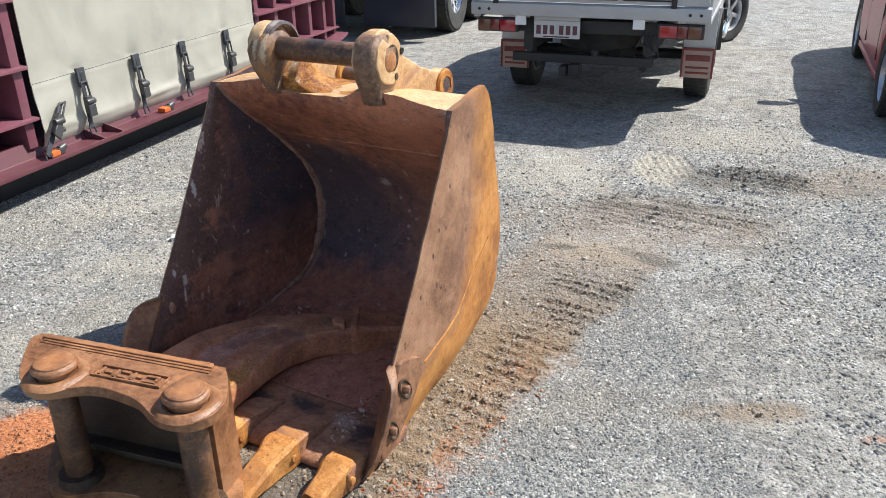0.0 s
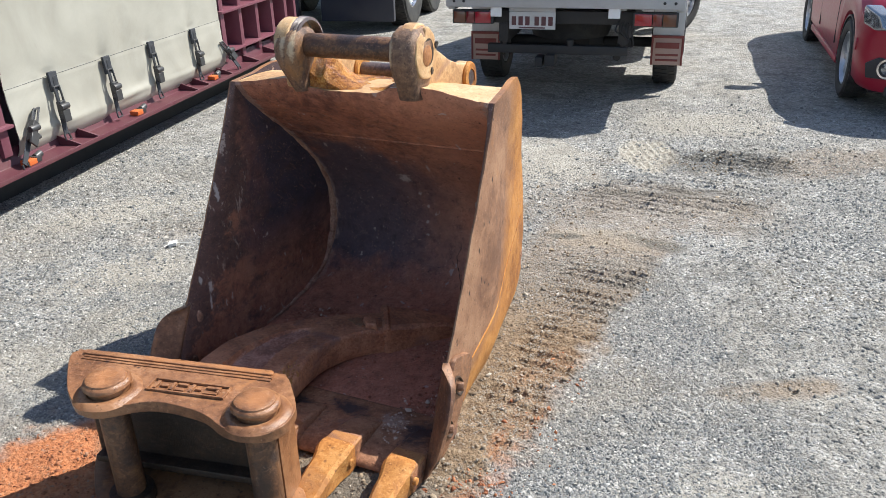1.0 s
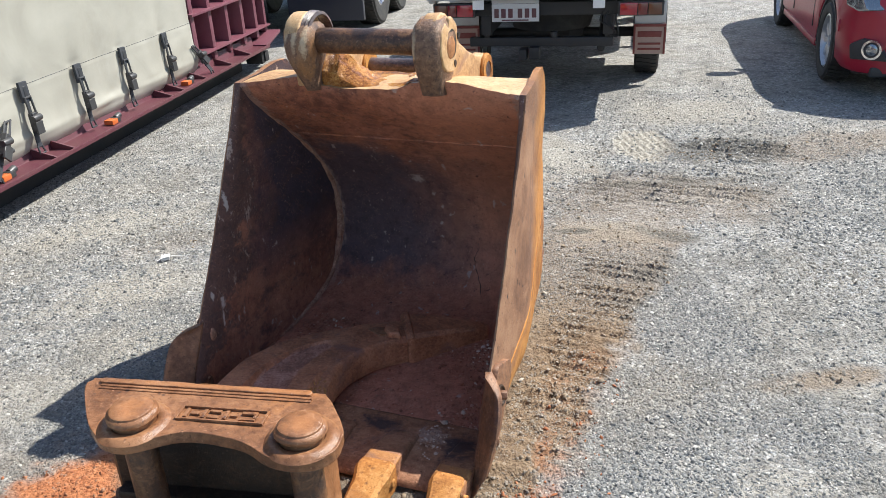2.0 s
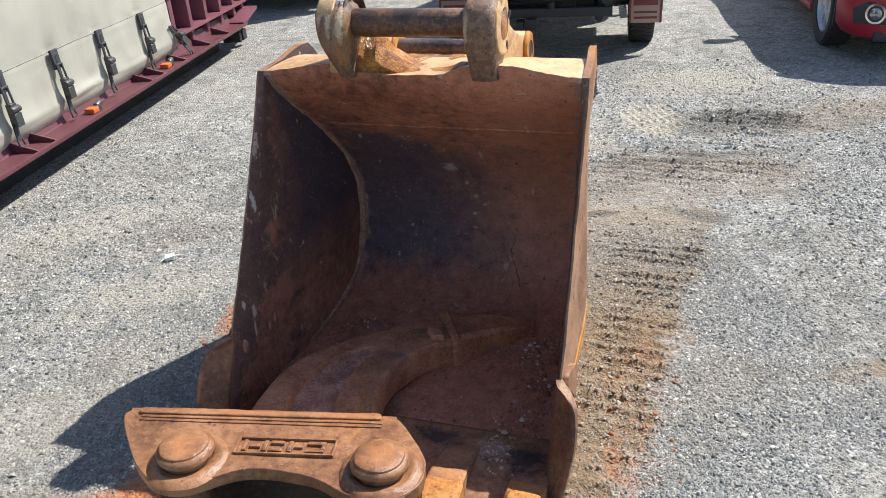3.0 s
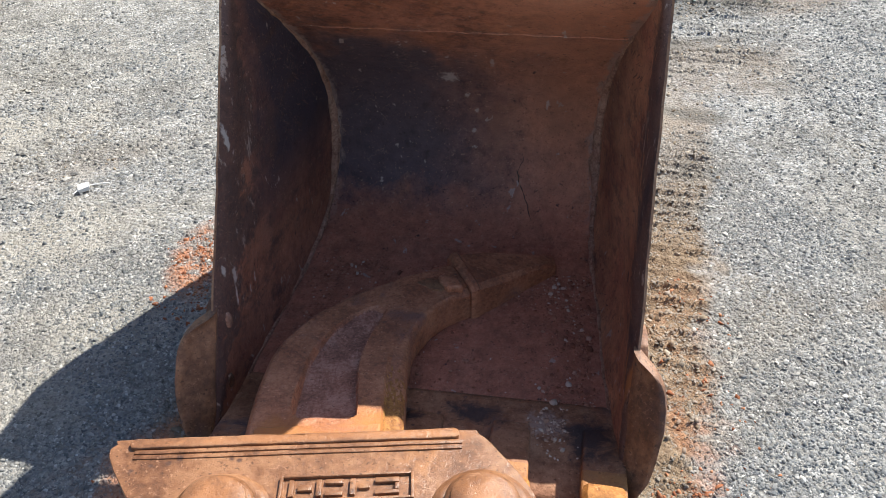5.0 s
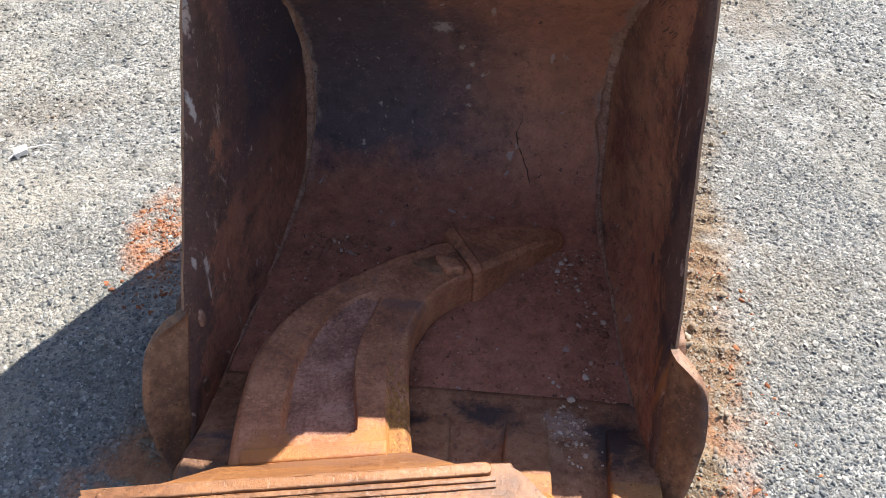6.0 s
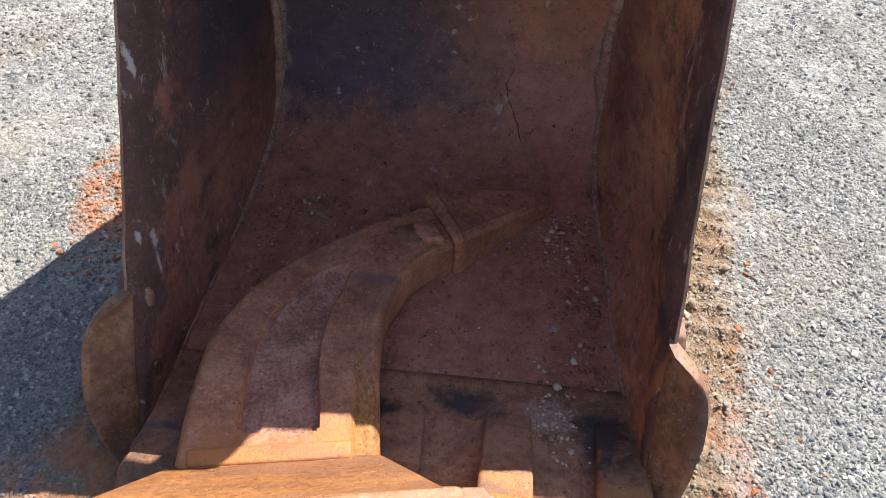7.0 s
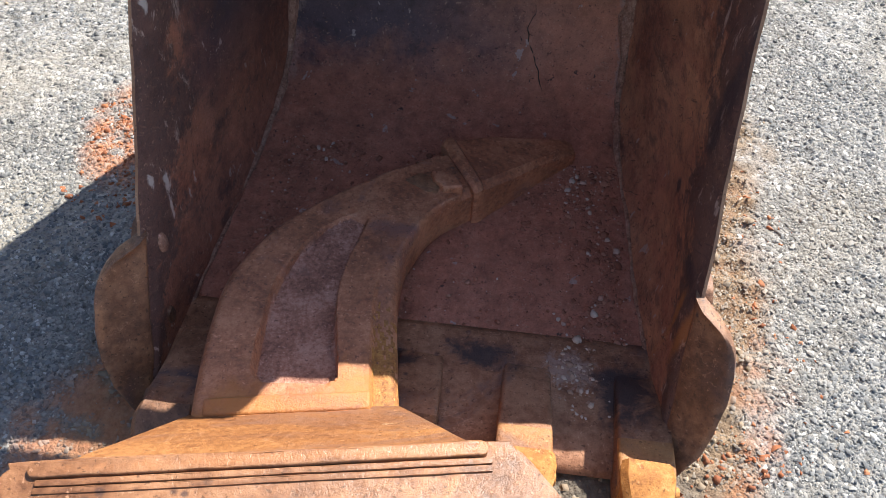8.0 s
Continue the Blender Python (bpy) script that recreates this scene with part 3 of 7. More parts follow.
def island_mat(name, stops, rough=0.9, dusty=0.3, stained=False):
    m, nt, b = mat(name, rough)
    g = nt.nodes.new("ShaderNodeNewGeometry")
    col = ramp(nt, g.outputs["Random Per Island"], stops)
    co = coords(nt)
    n = noise_tex(nt, co, 160, 4, 0.7)
    if stained:
        tan = calc(nt, "MULTIPLY", ramp(nt, noise_tex(nt, co, 1.6, 5, 0.65, None, 0.5, 3.0), [(0.45, 0.0), (0.68, 0.6)]), 1.0)
        col = mix(nt, tan, col, mix(nt, 0.65, col, (0.36, 0.3, 0.215)))
        col = mix(nt, calc(nt, "MULTIPLY", attr(nt, "soil"), 0.6), col, (0.27, 0.21, 0.147))
        col = mix(nt, calc(nt, "MULTIPLY", attr(nt, "clay"), 0.7), col, ramp(nt, n, [(0.35, (0.3, 0.105, 0.04)), (0.65, (0.46, 0.21, 0.095))]))
    col = mix(nt, dusty, col, ramp(nt, n, [(0.35, 0.45), (0.65, 1.0)]), "MULTIPLY")
    nt.links.new(col, b.inputs["Base Color"])
    bump(nt, b, n, 0.4, 0.003)
    return m


STONES = island_mat("mixed_gravel", [(0.0, (0.095, 0.101, 0.106)), (0.25, (0.165, 0.172, 0.173)), (0.55, (0.23, 0.232, 0.224)), (0.78, (0.295, 0.29, 0.27)), (0.92, (0.37, 0.36, 0.33)), (0.975, (0.52, 0.51, 0.475))], stained=True)
CLODS = island_mat("brown_clods", [(0.0, (0.14, 0.1, 0.065)), (0.5, (0.25, 0.19, 0.13)), (0.85, (0.35, 0.28, 0.2)), (1.0, (0.44, 0.4, 0.34))])
CLAYLUMPS = island_mat("red_clay_lumps", [(0.0, (0.2, 0.066, 0.028)), (0.5, (0.33, 0.115, 0.048)), (1.0, (0.42, 0.19, 0.095))])
CRUMBS = island_mat("bucket_crumbs", [(0.0, (0.27, 0.108, 0.066)), (0.6, (0.43, 0.18, 0.112)), (0.88, (0.53, 0.27, 0.18)), (0.95, (0.68, 0.55, 0.46))])
GRIT = island_mat("pale_grit", [(0.0, (0.34, 0.18, 0.12)), (0.4, (0.46, 0.3, 0.21)), (0.75, (0.57, 0.43, 0.33)), (1.0, (0.68, 0.57, 0.47))])

# ---- mesh helpers ----
def finish(name, bm, material, parent=None, label="", angle=38):
    bmesh.ops.recalc_face_normals(bm, faces=bm.faces)
    me = bpy.data.meshes.new(name)
    bm.to_mesh(me)
    bm.free()
    for k in (material if isinstance(material, (list, tuple)) else [material]):
        me.materials.append(k)
    me.polygons.foreach_set("use_smooth", [True] * len(me.polygons))
    me.set_sharp_from_angle(angle=radians(angle))
    ob = new(name, me)
    if parent is not None:
        ob.parent = parent
    if label:
        tagged(ob, label)
    return ob


def part(name, bm, material, parent, label=""):
    return finish(name, bm, material, parent, label)


def thing(name, m, label, category, group="", kind=""):
    ob = new(name)
    ob.empty_display_size = 0.2
    ob.matrix_world = m
    return tagged(ob, label, category, group, kind)


def soften(bm, width, seg=2, angle=28):
    if width <= 0:
        return bm
    ed = [e for e in bm.edges if len(e.link_faces) == 2 and e.calc_face_angle(0) > radians(angle)]
    bmesh.ops.bevel(bm, geom=ed, offset=width, segments=seg, affect="EDGES", profile=0.6, clamp_overlap=True)
    return bm


def roughen(bm, amp, scale=9.0, seed=0.0):
    for v in bm.verts:
        p = v.co * scale + Vector((seed, seed * 1.7, seed * 0.6))
        v.co += amp * noise.noise_vector(p)
    return bm


def box(x0, x1, y0, y1, z0, z1, bevel=0.004, seg=2):
    bm = bmesh.new()
    bmesh.ops.create_cube(bm, size=1, matrix=Matrix.Translation(((x0 + x1) / 2, (y0 + y1) / 2, (z0 + z1) / 2)) @ Matrix.Diagonal((x1 - x0, y1 - y0, z1 - z0, 1)))
    return soften(bm, bevel, seg)


def prism(poly, a0, a1, axis="z", bevel=0.004, seg=2, bm=None):
    """A polygon pushed from a0 to a1 along an axis; for x the polygon is (y, z), for y it is (x, z)."""
    put = {"z": lambda u, v, w: (u, v, w), "x": lambda u, v, w: (w, u, v), "y": lambda u, v, w: (u, w, v)}[axis]
    bm = bm or bmesh.new()
    lo = [bm.verts.new(put(u, v, a0)) for u, v in poly]
    hi = [bm.verts.new(put(u, v, a1)) for u, v in poly]
    n = len(poly)
    bm.faces.new(lo)
    bm.faces.new(hi)
    for i in range(n):
        bm.faces.new((lo[i], lo[(i + 1) % n], hi[(i + 1) % n], hi[i]))
    bmesh.ops.recalc_face_normals(bm, faces=bm.faces)
    return soften(bm, bevel, seg)


def rod(p, q, r, seg=20, bevel=0.003, r2=None):
    p, q = Vector(p), Vector(q)
    bm = bmesh.new()
    m = Matrix.Translation((p + q) / 2) @ (q - p).to_track_quat("Z", "Y").to_matrix().to_4x4()
    bmesh.ops.create_cone(bm, cap_ends=True, segments=seg, radius1=r, radius2=r if r2 is None else r2, depth=(q - p).length, matrix=m)
    return soften(bm, bevel, 2, 50)


def lathe(profile, axis="x", seg=36, closed=False):
    """Turns (radius, along) pairs about an axis."""
    bm = bmesh.new()
    rings = []
    for r, a in profile:
        ring = []
        for k in range(seg):
            t = 2 * math.pi * k / seg
            c, s = r * math.cos(t), r * math.sin(t)
            ring.append(bm.verts.new({"x": (a, c, s), "y": (c, a, s), "z": (c, s, a)}[axis]))
        rings.append(ring)
    pairs = list(zip(rings, rings[1:])) + ([(rings[-1], rings[0])] if closed else [])
    for r0, r1 in pairs:
        for k in range(seg):
            bm.faces.new((r0[k], r0[(k + 1) % seg], r1[(k + 1) % seg], r1[k]))
    if not closed:
        bm.faces.new(rings[0])
        bm.faces.new(rings[-1])
    return bm


def moved(bm, m):
    bmesh.ops.transform(bm, matrix=m, verts=bm.verts)
    return bm


def joined(*parts):
    out = bmesh.new()
    for p in parts:
        tmp = bpy.data.meshes.new("tmp")
        p.to_mesh(tmp)
        p.free()
        out.from_mesh(tmp)
        bpy.data.meshes.remove(tmp)
    return out


def spline(pts, per=6, closed=False):
    """Catmull-Rom through the points."""
    n, out = len(pts), []
    P = [np.array(p, float) for p in pts]
    for i in range(n if closed else n - 1):
        if closed:
            a, b, c, d = P[i - 1], P[i], P[(i + 1) % n], P[(i + 2) % n]
        else:
            a, b, c, d = P[max(i - 1, 0)], P[i], P[i + 1], P[min(i + 2, n - 1)]
        for k in range(per):
            t = k / per
            out.append(0.5 * (2 * b + (c - a) * t + (2 * a - 5 * b + 4 * c - d) * t * t + (3 * b - 3 * c + d - a) * t ** 3))
    if not closed:
        out.append(P[-1])
    return [tuple(float(x) for x in p) for p in out]


def resample(pts, n):
    a = np.array(pts)
    s = np.r_[0, np.cumsum(np.linalg.norm(np.diff(a, axis=0), axis=1))]
    t = np.linspace(0, s[-1], n)
    return np.stack([np.interp(t, s, a[:, k]) for k in range(a.shape[1])], 1)


def sheet(grid, bm=None):
    """Faces over a grid of places, rows by columns."""
    bm = bm or bmesh.new()
    vs = [[bm.verts.new(tuple(p)) for p in row] for row in grid]
    for r0, r1 in zip(vs, vs[1:]):
        for k in range(len(r0) - 1):
            bm.faces.new((r0[k], r0[k + 1], r1[k + 1], r1[k]))
    return bm, vs


def slab(front, back):
    """A closed body between two grids of the same size."""
    bm, a = sheet(front)
    _, b = sheet(back, bm)
    rows, cols = len(a), len(a[0])
    for i in range(rows - 1):
        for c in (0, cols - 1):
            bm.faces.new((a[i][c], a[i + 1][c], b[i + 1][c], b[i][c]))
    for k in range(cols - 1):
        for r in (0, rows - 1):
            bm.faces.new((a[r][k], a[r][k + 1], b[r][k + 1], b[r][k]))
    return bm


def bead(points, r, seed=0.0, sides=6, uneven=0.0, radii=None):
    """A lumpy weld bead along a line; radii: pairs of (share of the length, radius)."""
    pts = resample(points, max(8, int(len(points) * 3)))
    bm = bmesh.new()
    rings = []
    run = np.abs(np.diff(np.array([tuple(p) for p in pts]), axis=0)).sum(axis=0)
    across = Vector([1.0 if k == int(np.argmin(run)) else 0.0 for k in range(3)])
    for i, p in enumerate(pts):
        ends = min(1.0, (i + 1) / 6, (len(pts) - i) / 8) if uneven else 1.0
        if radii:
            r = float(np.interp(i / len(pts), [a for a, _ in radii], [b for _, b in radii]))
        d = Vector(pts[min(i + 1, len(pts) - 1)] - pts[max(i - 1, 0)]).normalized()
        u = d.cross(across).normalized()
        w = d.cross(u)
        rr = ends * r * (1 + 0.35 * noise.noise(Vector(p) * 40 + Vector((seed, 0, 0))) + uneven * noise.noise(Vector(p) * 9 + Vector((0, seed, 3))))
        rings.append([bm.verts.new(Vector(p) + u * rr * math.cos(t) + w * rr * math.sin(t)) for t in [2 * math.pi * k / sides for k in range(sides)]])
    for a, b in zip(rings, rings[1:]):
        for k in range(sides):
            bm.faces.new((a[k], a[(k + 1) % sides], b[(k + 1) % sides], b[k]))
    bm.faces.new(rings[0])
    bm.faces.new(rings[-1])
    return bm


# ---- ground ----
def lattice(x, y, seed):
    """Smooth value noise on numpy arrays, 0 to 1."""
    xi, yi = np.floor(x), np.floor(y)
    fx, fy = x - xi, y - yi
    fx, fy = fx * fx * (3 - 2 * fx), fy * fy * (3 - 2 * fy)

    def h(a, b):
        k = np.sin(a * 127.1 + b * 311.7 + seed * 74.7) * 43758.5453
        return k - np.floor(k)
    return (h(xi, yi) * (1 - fx) + h(xi + 1, yi) * fx) * (1 - fy) + (h(xi, yi + 1) * (1 - fx) + h(xi + 1, yi + 1) * fx) * fy


def cloudy(x, y, scale, seed, octaves=4):
    tot, amp, out = 0.0, 1.0, 0
    u, v = x * scale, y * scale
    for k in range(octaves):
        u, v = 0.8 * u - 0.6 * v + 17.3, 0.6 * u + 0.8 * v - 5.1
        out = out + amp * lattice(u, v, seed + k)
        tot += amp
        amp *= 0.58
        u, v = u * 2.03, v * 2.03
    return out / tot


BX, BY, BTURN = -0.44, 2.878, -28.0
CB, SB = math.cos(radians(BTURN)), math.sin(radians(BTURN))


def to_bucket(x, y):
    return (x - BX) * CB + (y - BY) * SB, -(x - BX) * SB + (y - BY) * CB


def blob(x, y, cx, cy, rx, ry, turn, ragged, seed, soft=0.35):
    c, s = math.cos(radians(turn)), math.sin(radians(turn))
    u, v = ((x - cx) * c + (y - cy) * s) / rx, (-(x - cx) * s + (y - cy) * c) / ry
    d = np.sqrt(u * u + v * v) + ragged * (cloudy(x, y, 7, seed) - 0.5) * 2
    return np.clip((1 - d) / soft + 0.5, 0, 1)


def soil_masks(x, y):
    lx, ly = to_bucket(x, y)
    edge = 0.83 + 0.1 * ly + 0.09 * (cloudy(x, y, 6, 3) - 0.5) * 2
    soil = np.clip((edge - lx) / 0.07, 0, 1) * np.clip((lx - 0.2) / 0.1, 0, 1) * np.clip((1.75 + 0.5 * (cloudy(x, y, 4, 5) - 0.5) - ly) / 0.3, 0, 1) * np.clip((ly + 1.6) / 0.3, 0, 1)
    soil = soil * (0.55 + 0.45 * np.clip((1.2 - ly) / 0.8, 0, 1))
    under = np.clip((0.75 - np.abs(lx)) / 0.1, 0, 1) * np.clip((ly + 1.35) / 0.2, 0, 1) * np.clip((0.0 - ly) / 0.3, 0, 1)
    soil = np.maximum(soil, 0.9 * under)
    for cx, cy, rx, ry, tn, k in ((1.1, 2.45, 0.22, 0.07, 0, 0.6), (2.6, 4.9, 0.5, 0.25, 10, 0.5), (1.05, 4.3, 0.75, 0.4, -10, 0.42), (-1.5, 4.3, 0.35, 0.12, 20, 0.2), (-1.75, 2.2, 0.6, 0.35, 0, 0.4)):
        soil = np.maximum(soil, k * blob(x, y, cx, cy, rx, ry, tn, 0.5, 21, 0.6))
    damp = np.zeros_like(x)
    for cx, cy, rx, ry, tn, k in ((1.85, 4.98, 0.38, 0.28, 0, 0.8), (0.78, 3.36, 0.14, 0.09, -28, 0.75), (0.62, 3.12, 0.1, 0.05, -28, 0.6), (1.03, 3.8, 0.17, 0.07, -38, 0.75), (0.57, 3.95, 0.1, 0.035, -10, 0.8), (1.3, 4.5, 0.5, 0.06, -6, 0.5), (1.7, 3.9, 0.24, 0.03, -10, 0.4), (-0.52, 1.96, 0.3, 0.28, 0, 0.75)):
        damp = np.maximum(damp, k * blob(x, y, cx, cy, rx, ry, tn, 0.6, 31, 0.6))
    clay = np.zeros_like(x)
    for cx, cy, rx, ry, tn, k in ((-1.2, 2.0, 0.42, 0.36, 0, 0.9), (-1.3, 2.6, 0.24, 0.13, 0, 0.6), (-1.13, 3.46, 0.11, 0.17, -15, 0.8), (-0.08, 2.03, 0.13, 0.05, 20, 0.45), (0.05, 2.2, 0.07, 0.12, 0, 0.35), (0.2, 2.55, 0.1, 0.25, -28, 0.12), (1.5, 2.3, 0.09, 0.025, 10, 0.6)):
        clay = np.maximum(clay, k * blob(x, y, cx, cy, rx, ry, tn, 0.55, 41, 0.5))
    clay = clay * (0.15 + 0.85 * np.clip((cloudy(x, y, 26, 43, 3) - 0.4) / 0.16, 0, 1))
    clay = np.maximum(clay, np.maximum(blob(x, y, -1.53, 2.26, 0.2, 0.24, 0, 0.5, 45, 0.4), 0.85 * blob(x, y, -1.25, 2.05, 0.3, 0.22, 0, 0.5, 46, 0.5)))
    tread = np.clip((lx - 0.5) / 0.06, 0, 1) * np.clip((edge - lx) / 0.06, 0, 1) * np.clip((1.5 - ly) / 0.2, 0, 1) * np.clip((ly + 0.75) / 0.3, 0, 1)
    tread2 = blob(x, y, 1.45, 5.25, 0.2, 0.36, -14, 0.2, 51, 0.3)
    tread = np.maximum(tread, 1.25 * blob(x, y, 1.35, 4.45, 0.65, 0.36, -8, 0.35, 53, 0.5))
    tread = np.maximum(tread, 1.6 * blob(x, y, 1.9, 4.95, 0.42, 0.28, 0, 0.4, 55, 0.4))
    return soil, damp, clay, tread, tread2


PALE = ((-1.62, 3.75, 0.3, 0.22, 20, 0.5), (-1.45, 3.2, 0.25, 0.16, 0, 0.4), (-1.9, 2.9, 0.4, 0.18, 15, 0.4), (-2.0, 4.6, 0.5, 0.2, 30, 0.5), (0.75, 3.9, 0.28, 0.12, -20, 0.7), (0.55, 1.9, 0.3, 0.12, 20, 0.4), (1.15, 2.4, 0.3, 0.06, -10, 0.3), (0.7, 5.2, 0.35, 0.5, 0, 0.5), (2.1, 5.9, 0.6, 0.35, 0, 0.5), (2.7, 3.6, 0.4, 0.3, 0, 0.4))


def pale_dust(x, y):
    """Patches of bare pale fines between the stones."""
    out = 0.9 * blob(x, y, 1.45, 5.25, 0.2, 0.36, -14, 0.3, 51, 0.3)
    for cx, cy, rx, ry, tn, k in PALE:
        out = np.maximum(out, k * blob(x, y, cx, cy, rx, ry, tn, 0.7, 63, 0.7))
    return out


def ground_height(x, y):
    soil, damp, clay, tread, tread2 = soil_masks(x, y)
    lx, ly = to_bucket(x, y)
    z = 0.010 * (cloudy(x, y, 1.6, 61) - 0.5) + 0.006 * (cloudy(x, y, 11, 71) - 0.5)
    z = z + soil * 0.022 * (cloudy(x, y, 15, 81, 5) - 0.42)
    bars = np.sin((ly + 0.06 * lx + 0.03 * cloudy(x, y, 4, 91)) * 2 * math.pi / 0.072)
    broken = np.clip((cloudy(lx * 0.22, ly * 1.3, 9, 97, 3) - 0.38) / 0.16, 0, 1)
    z = z + tread * (0.003 + 0.011 * broken) * (np.clip(bars, -0.3, 1) ** 3 + 0.25 * bars * cloudy(x, y, 24, 99, 3))
    z = z + damp * 0.024 * (cloudy(x, y, 16, 101, 5) - 0.45)
    z = z + tread2 * 0.012 * np.minimum(np.sin(x * 2 * math.pi / 0.055), np.sin((y - 0.25 * x) * 2 * math.pi / 0.13)).clip(-1, 0.2)
    z = z + clay * 0.018 * (cloudy(x, y, 20, 111, 5) - 0.35)
    return z


def axis_steps(lo, hi, fine, reach):
    mid = np.arange(lo, hi + 1e-6, fine)
    out, step = [], fine
    v = hi
    while v < reach:
        step *= 1.16
        v += step
        out.append(v)
    up = np.array(out)
    return np.r_[lo - (up[::-1] - hi), mid, up]


def make_ground():
    xs, ys = axis_steps(-1.9, 2.5, 0.013, 900.0), axis_steps(1.7, 5.7, 0.013, 900.0)
    X, Y = np.meshgrid(xs, ys)
    x, y = X.ravel(), Y.ravel()
    z = ground_height(x, y) * np.clip((30 - np.hypot(x, y - 3)) / 10, 0, 1)
    lx, ly = to_bucket(x, y)
    nx, ny = len(xs), len(ys)
    i = np.arange(nx * ny).reshape(ny, nx)
    quads = np.stack([i[:-1, :-1], i[:-1, 1:], i[1:, 1:], i[1:, :-1]], -1).reshape(-1, 4)
    me = bpy.data.meshes.new("ground")
    me.vertices.add(nx * ny)
    me.vertices.foreach_set("co", np.stack([x, y, z], 1).astype(np.float32).ravel())
    me.loops.add(quads.size)
    me.loops.foreach_set("vertex_index", quads.ravel().astype(np.int32))
    me.polygons.add(len(quads))
    me.polygons.foreach_set("loop_start", np.arange(0, quads.size, 4, dtype=np.int32))
    me.polygons.foreach_set("loop_total", np.full(len(quads), 4, dtype=np.int32))
    me.polygons.foreach_set("use_smooth", np.ones(len(quads), dtype=bool))
    me.update()
    soil, damp, clay, _, _ = soil_masks(x, y)
    for k, val in (("soil", soil), ("damp", damp), ("clay", clay), ("pale", pale_dust(x, y))):
        me.attributes.new(k, "FLOAT", "POINT").data.foreach_set("value", val.astype(np.float32))
    me.materials.append(GROUND)
    tagged(new("ground", me), "grey gravel yard with tan dust and red clay stains", "ground", kind="structure")


make_ground()

OCTA_V = np.array([(1, 0, 0), (0.1, 1, 0), (-1, 0.15, 0), (0, -1, 0.1), (0.1, 0, 1), (0, 0.1, -1)], float)
OCTA_F = np.array([(0, 1, 4), (1, 2, 4), (2, 3, 4), (3, 0, 4), (1, 0, 5), (2, 1, 5), (3, 2, 5), (0, 3, 5)])
_t = (1 + 5 ** 0.5) / 2
ICO_V = np.array([(-1, _t, 0), (1, _t, 0), (-1, -_t, 0), (1, -_t, 0), (0, -1, _t), (0, 1, _t), (0, -1, -_t), (0, 1, -_t), (_t, 0, -1), (_t, 0, 1), (-_t, 0, -1), (-_t, 0, 1)], float) / 1.9
ICO_F = np.array([(0, 11, 5), (0, 5, 1), (0, 1, 7), (0, 7, 10), (0, 10, 11), (1, 5, 9), (5, 11, 4), (11, 10, 2), (10, 7, 6), (7, 1, 8), (3, 9, 4), (3, 4, 2), (3, 2, 6), (3, 6, 8), (3, 8, 9), (4, 9, 5), (2, 4, 11), (6, 2, 10), (8, 6, 7), (9, 8, 1)])


def scatter(name, x, y, z, size, material, label, category, base=(OCTA_V, OCTA_F), flat=0.62, jitter=0.5, seed=1, stained=False):
    """Many small uneven lumps as one mesh."""
    rng = np.random.default_rng(seed)
    bv, bf = base
    n, k = len(x), len(bv)
    v = np.repeat(bv[None], n, 0) + rng.normal(0, jitter * 0.5, (n, k, 3))
    s = size[:, None] * np.stack([rng.uniform(0.75, 1.3, n), rng.uniform(0.65, 1.1, n), flat * rng.uniform(0.7, 1.25, n)], 1)
    v = v * s[:, None, :]
    tilt, turn = rng.normal(0, 0.35, n), rng.uniform(0, 2 * math.pi, n)
    c, q = np.cos(tilt)[:, None], np.sin(tilt)[:, None]
    v[..., 1], v[..., 2] = v[..., 1] * c - v[..., 2] * q, v[..., 1] * q + v[..., 2] * c
    c, q = np.cos(turn)[:, None], np.sin(turn)[:, None]
    v[..., 0], v[..., 1] = v[..., 0] * c - v[..., 1] * q, v[..., 0] * q + v[..., 1] * c
    v += np.stack([x, y, z], 1)[:, None, :]
    f = (bf[None] + (np.arange(n) * k)[:, None, None]).reshape(-1, 3)
    me = bpy.data.meshes.new(name)
    me.vertices.add(n * k)
    me.vertices.foreach_set("co", v.astype(np.float32).ravel())
    me.loops.add(f.size)
    me.loops.foreach_set("vertex_index", f.ravel().astype(np.int32))
    me.polygons.add(len(f))
    me.polygons.foreach_set("loop_start", np.arange(0, f.size, 3, dtype=np.int32))
    me.polygons.foreach_set("loop_total", np.full(len(f), 3, dtype=np.int32))
    me.update()
    if stained:
        soil, damp, clay, _, _ = soil_masks(x, y)
        for key, val in (("soil", soil), ("clay", clay)):
            me.attributes.new(key, "FLOAT", "POINT").data.foreach_set("value", np.repeat(val, k).astype(np.float32))
    me.materials.append(material)
    return tagged(new(name, me), label, category, kind="stuff")


# crushed stone: a broken block with a skewed flat top, and a simpler ridged one
BLOCK_V = np.array([(1, 0.55, -0.5), (-0.8, 0.9, -0.5), (-1, -0.6, -0.5), (0.7, -0.95, -0.5), (0.72, 0.3, 0.62), (-0.6, 0.6, 0.75), (-0.7, -0.4, 0.6), (0.5, -0.6, 0.7)], float)
BLOCK_F = np.array([(0, 1, 5), (0, 5, 4), (1, 2, 6), (1, 6, 5), (2, 3, 7), (2, 7, 6), (3, 0, 4), (3, 4, 7), (4, 5, 6), (4, 6, 7)])
RIDGE_V = np.array([(1, 0.55, -0.5), (-0.8, 0.85, -0.5), (-1, -0.6, -0.5), (0.75, -0.9, -0.5), (0.5, 0.0, 0.75), (-0.5, 0.05, 0.7)], float)
RIDGE_F = np.array([(0, 1, 5), (0, 5, 4), (1, 2, 5), (2, 3, 4), (2, 4, 5), (3, 0, 4)])


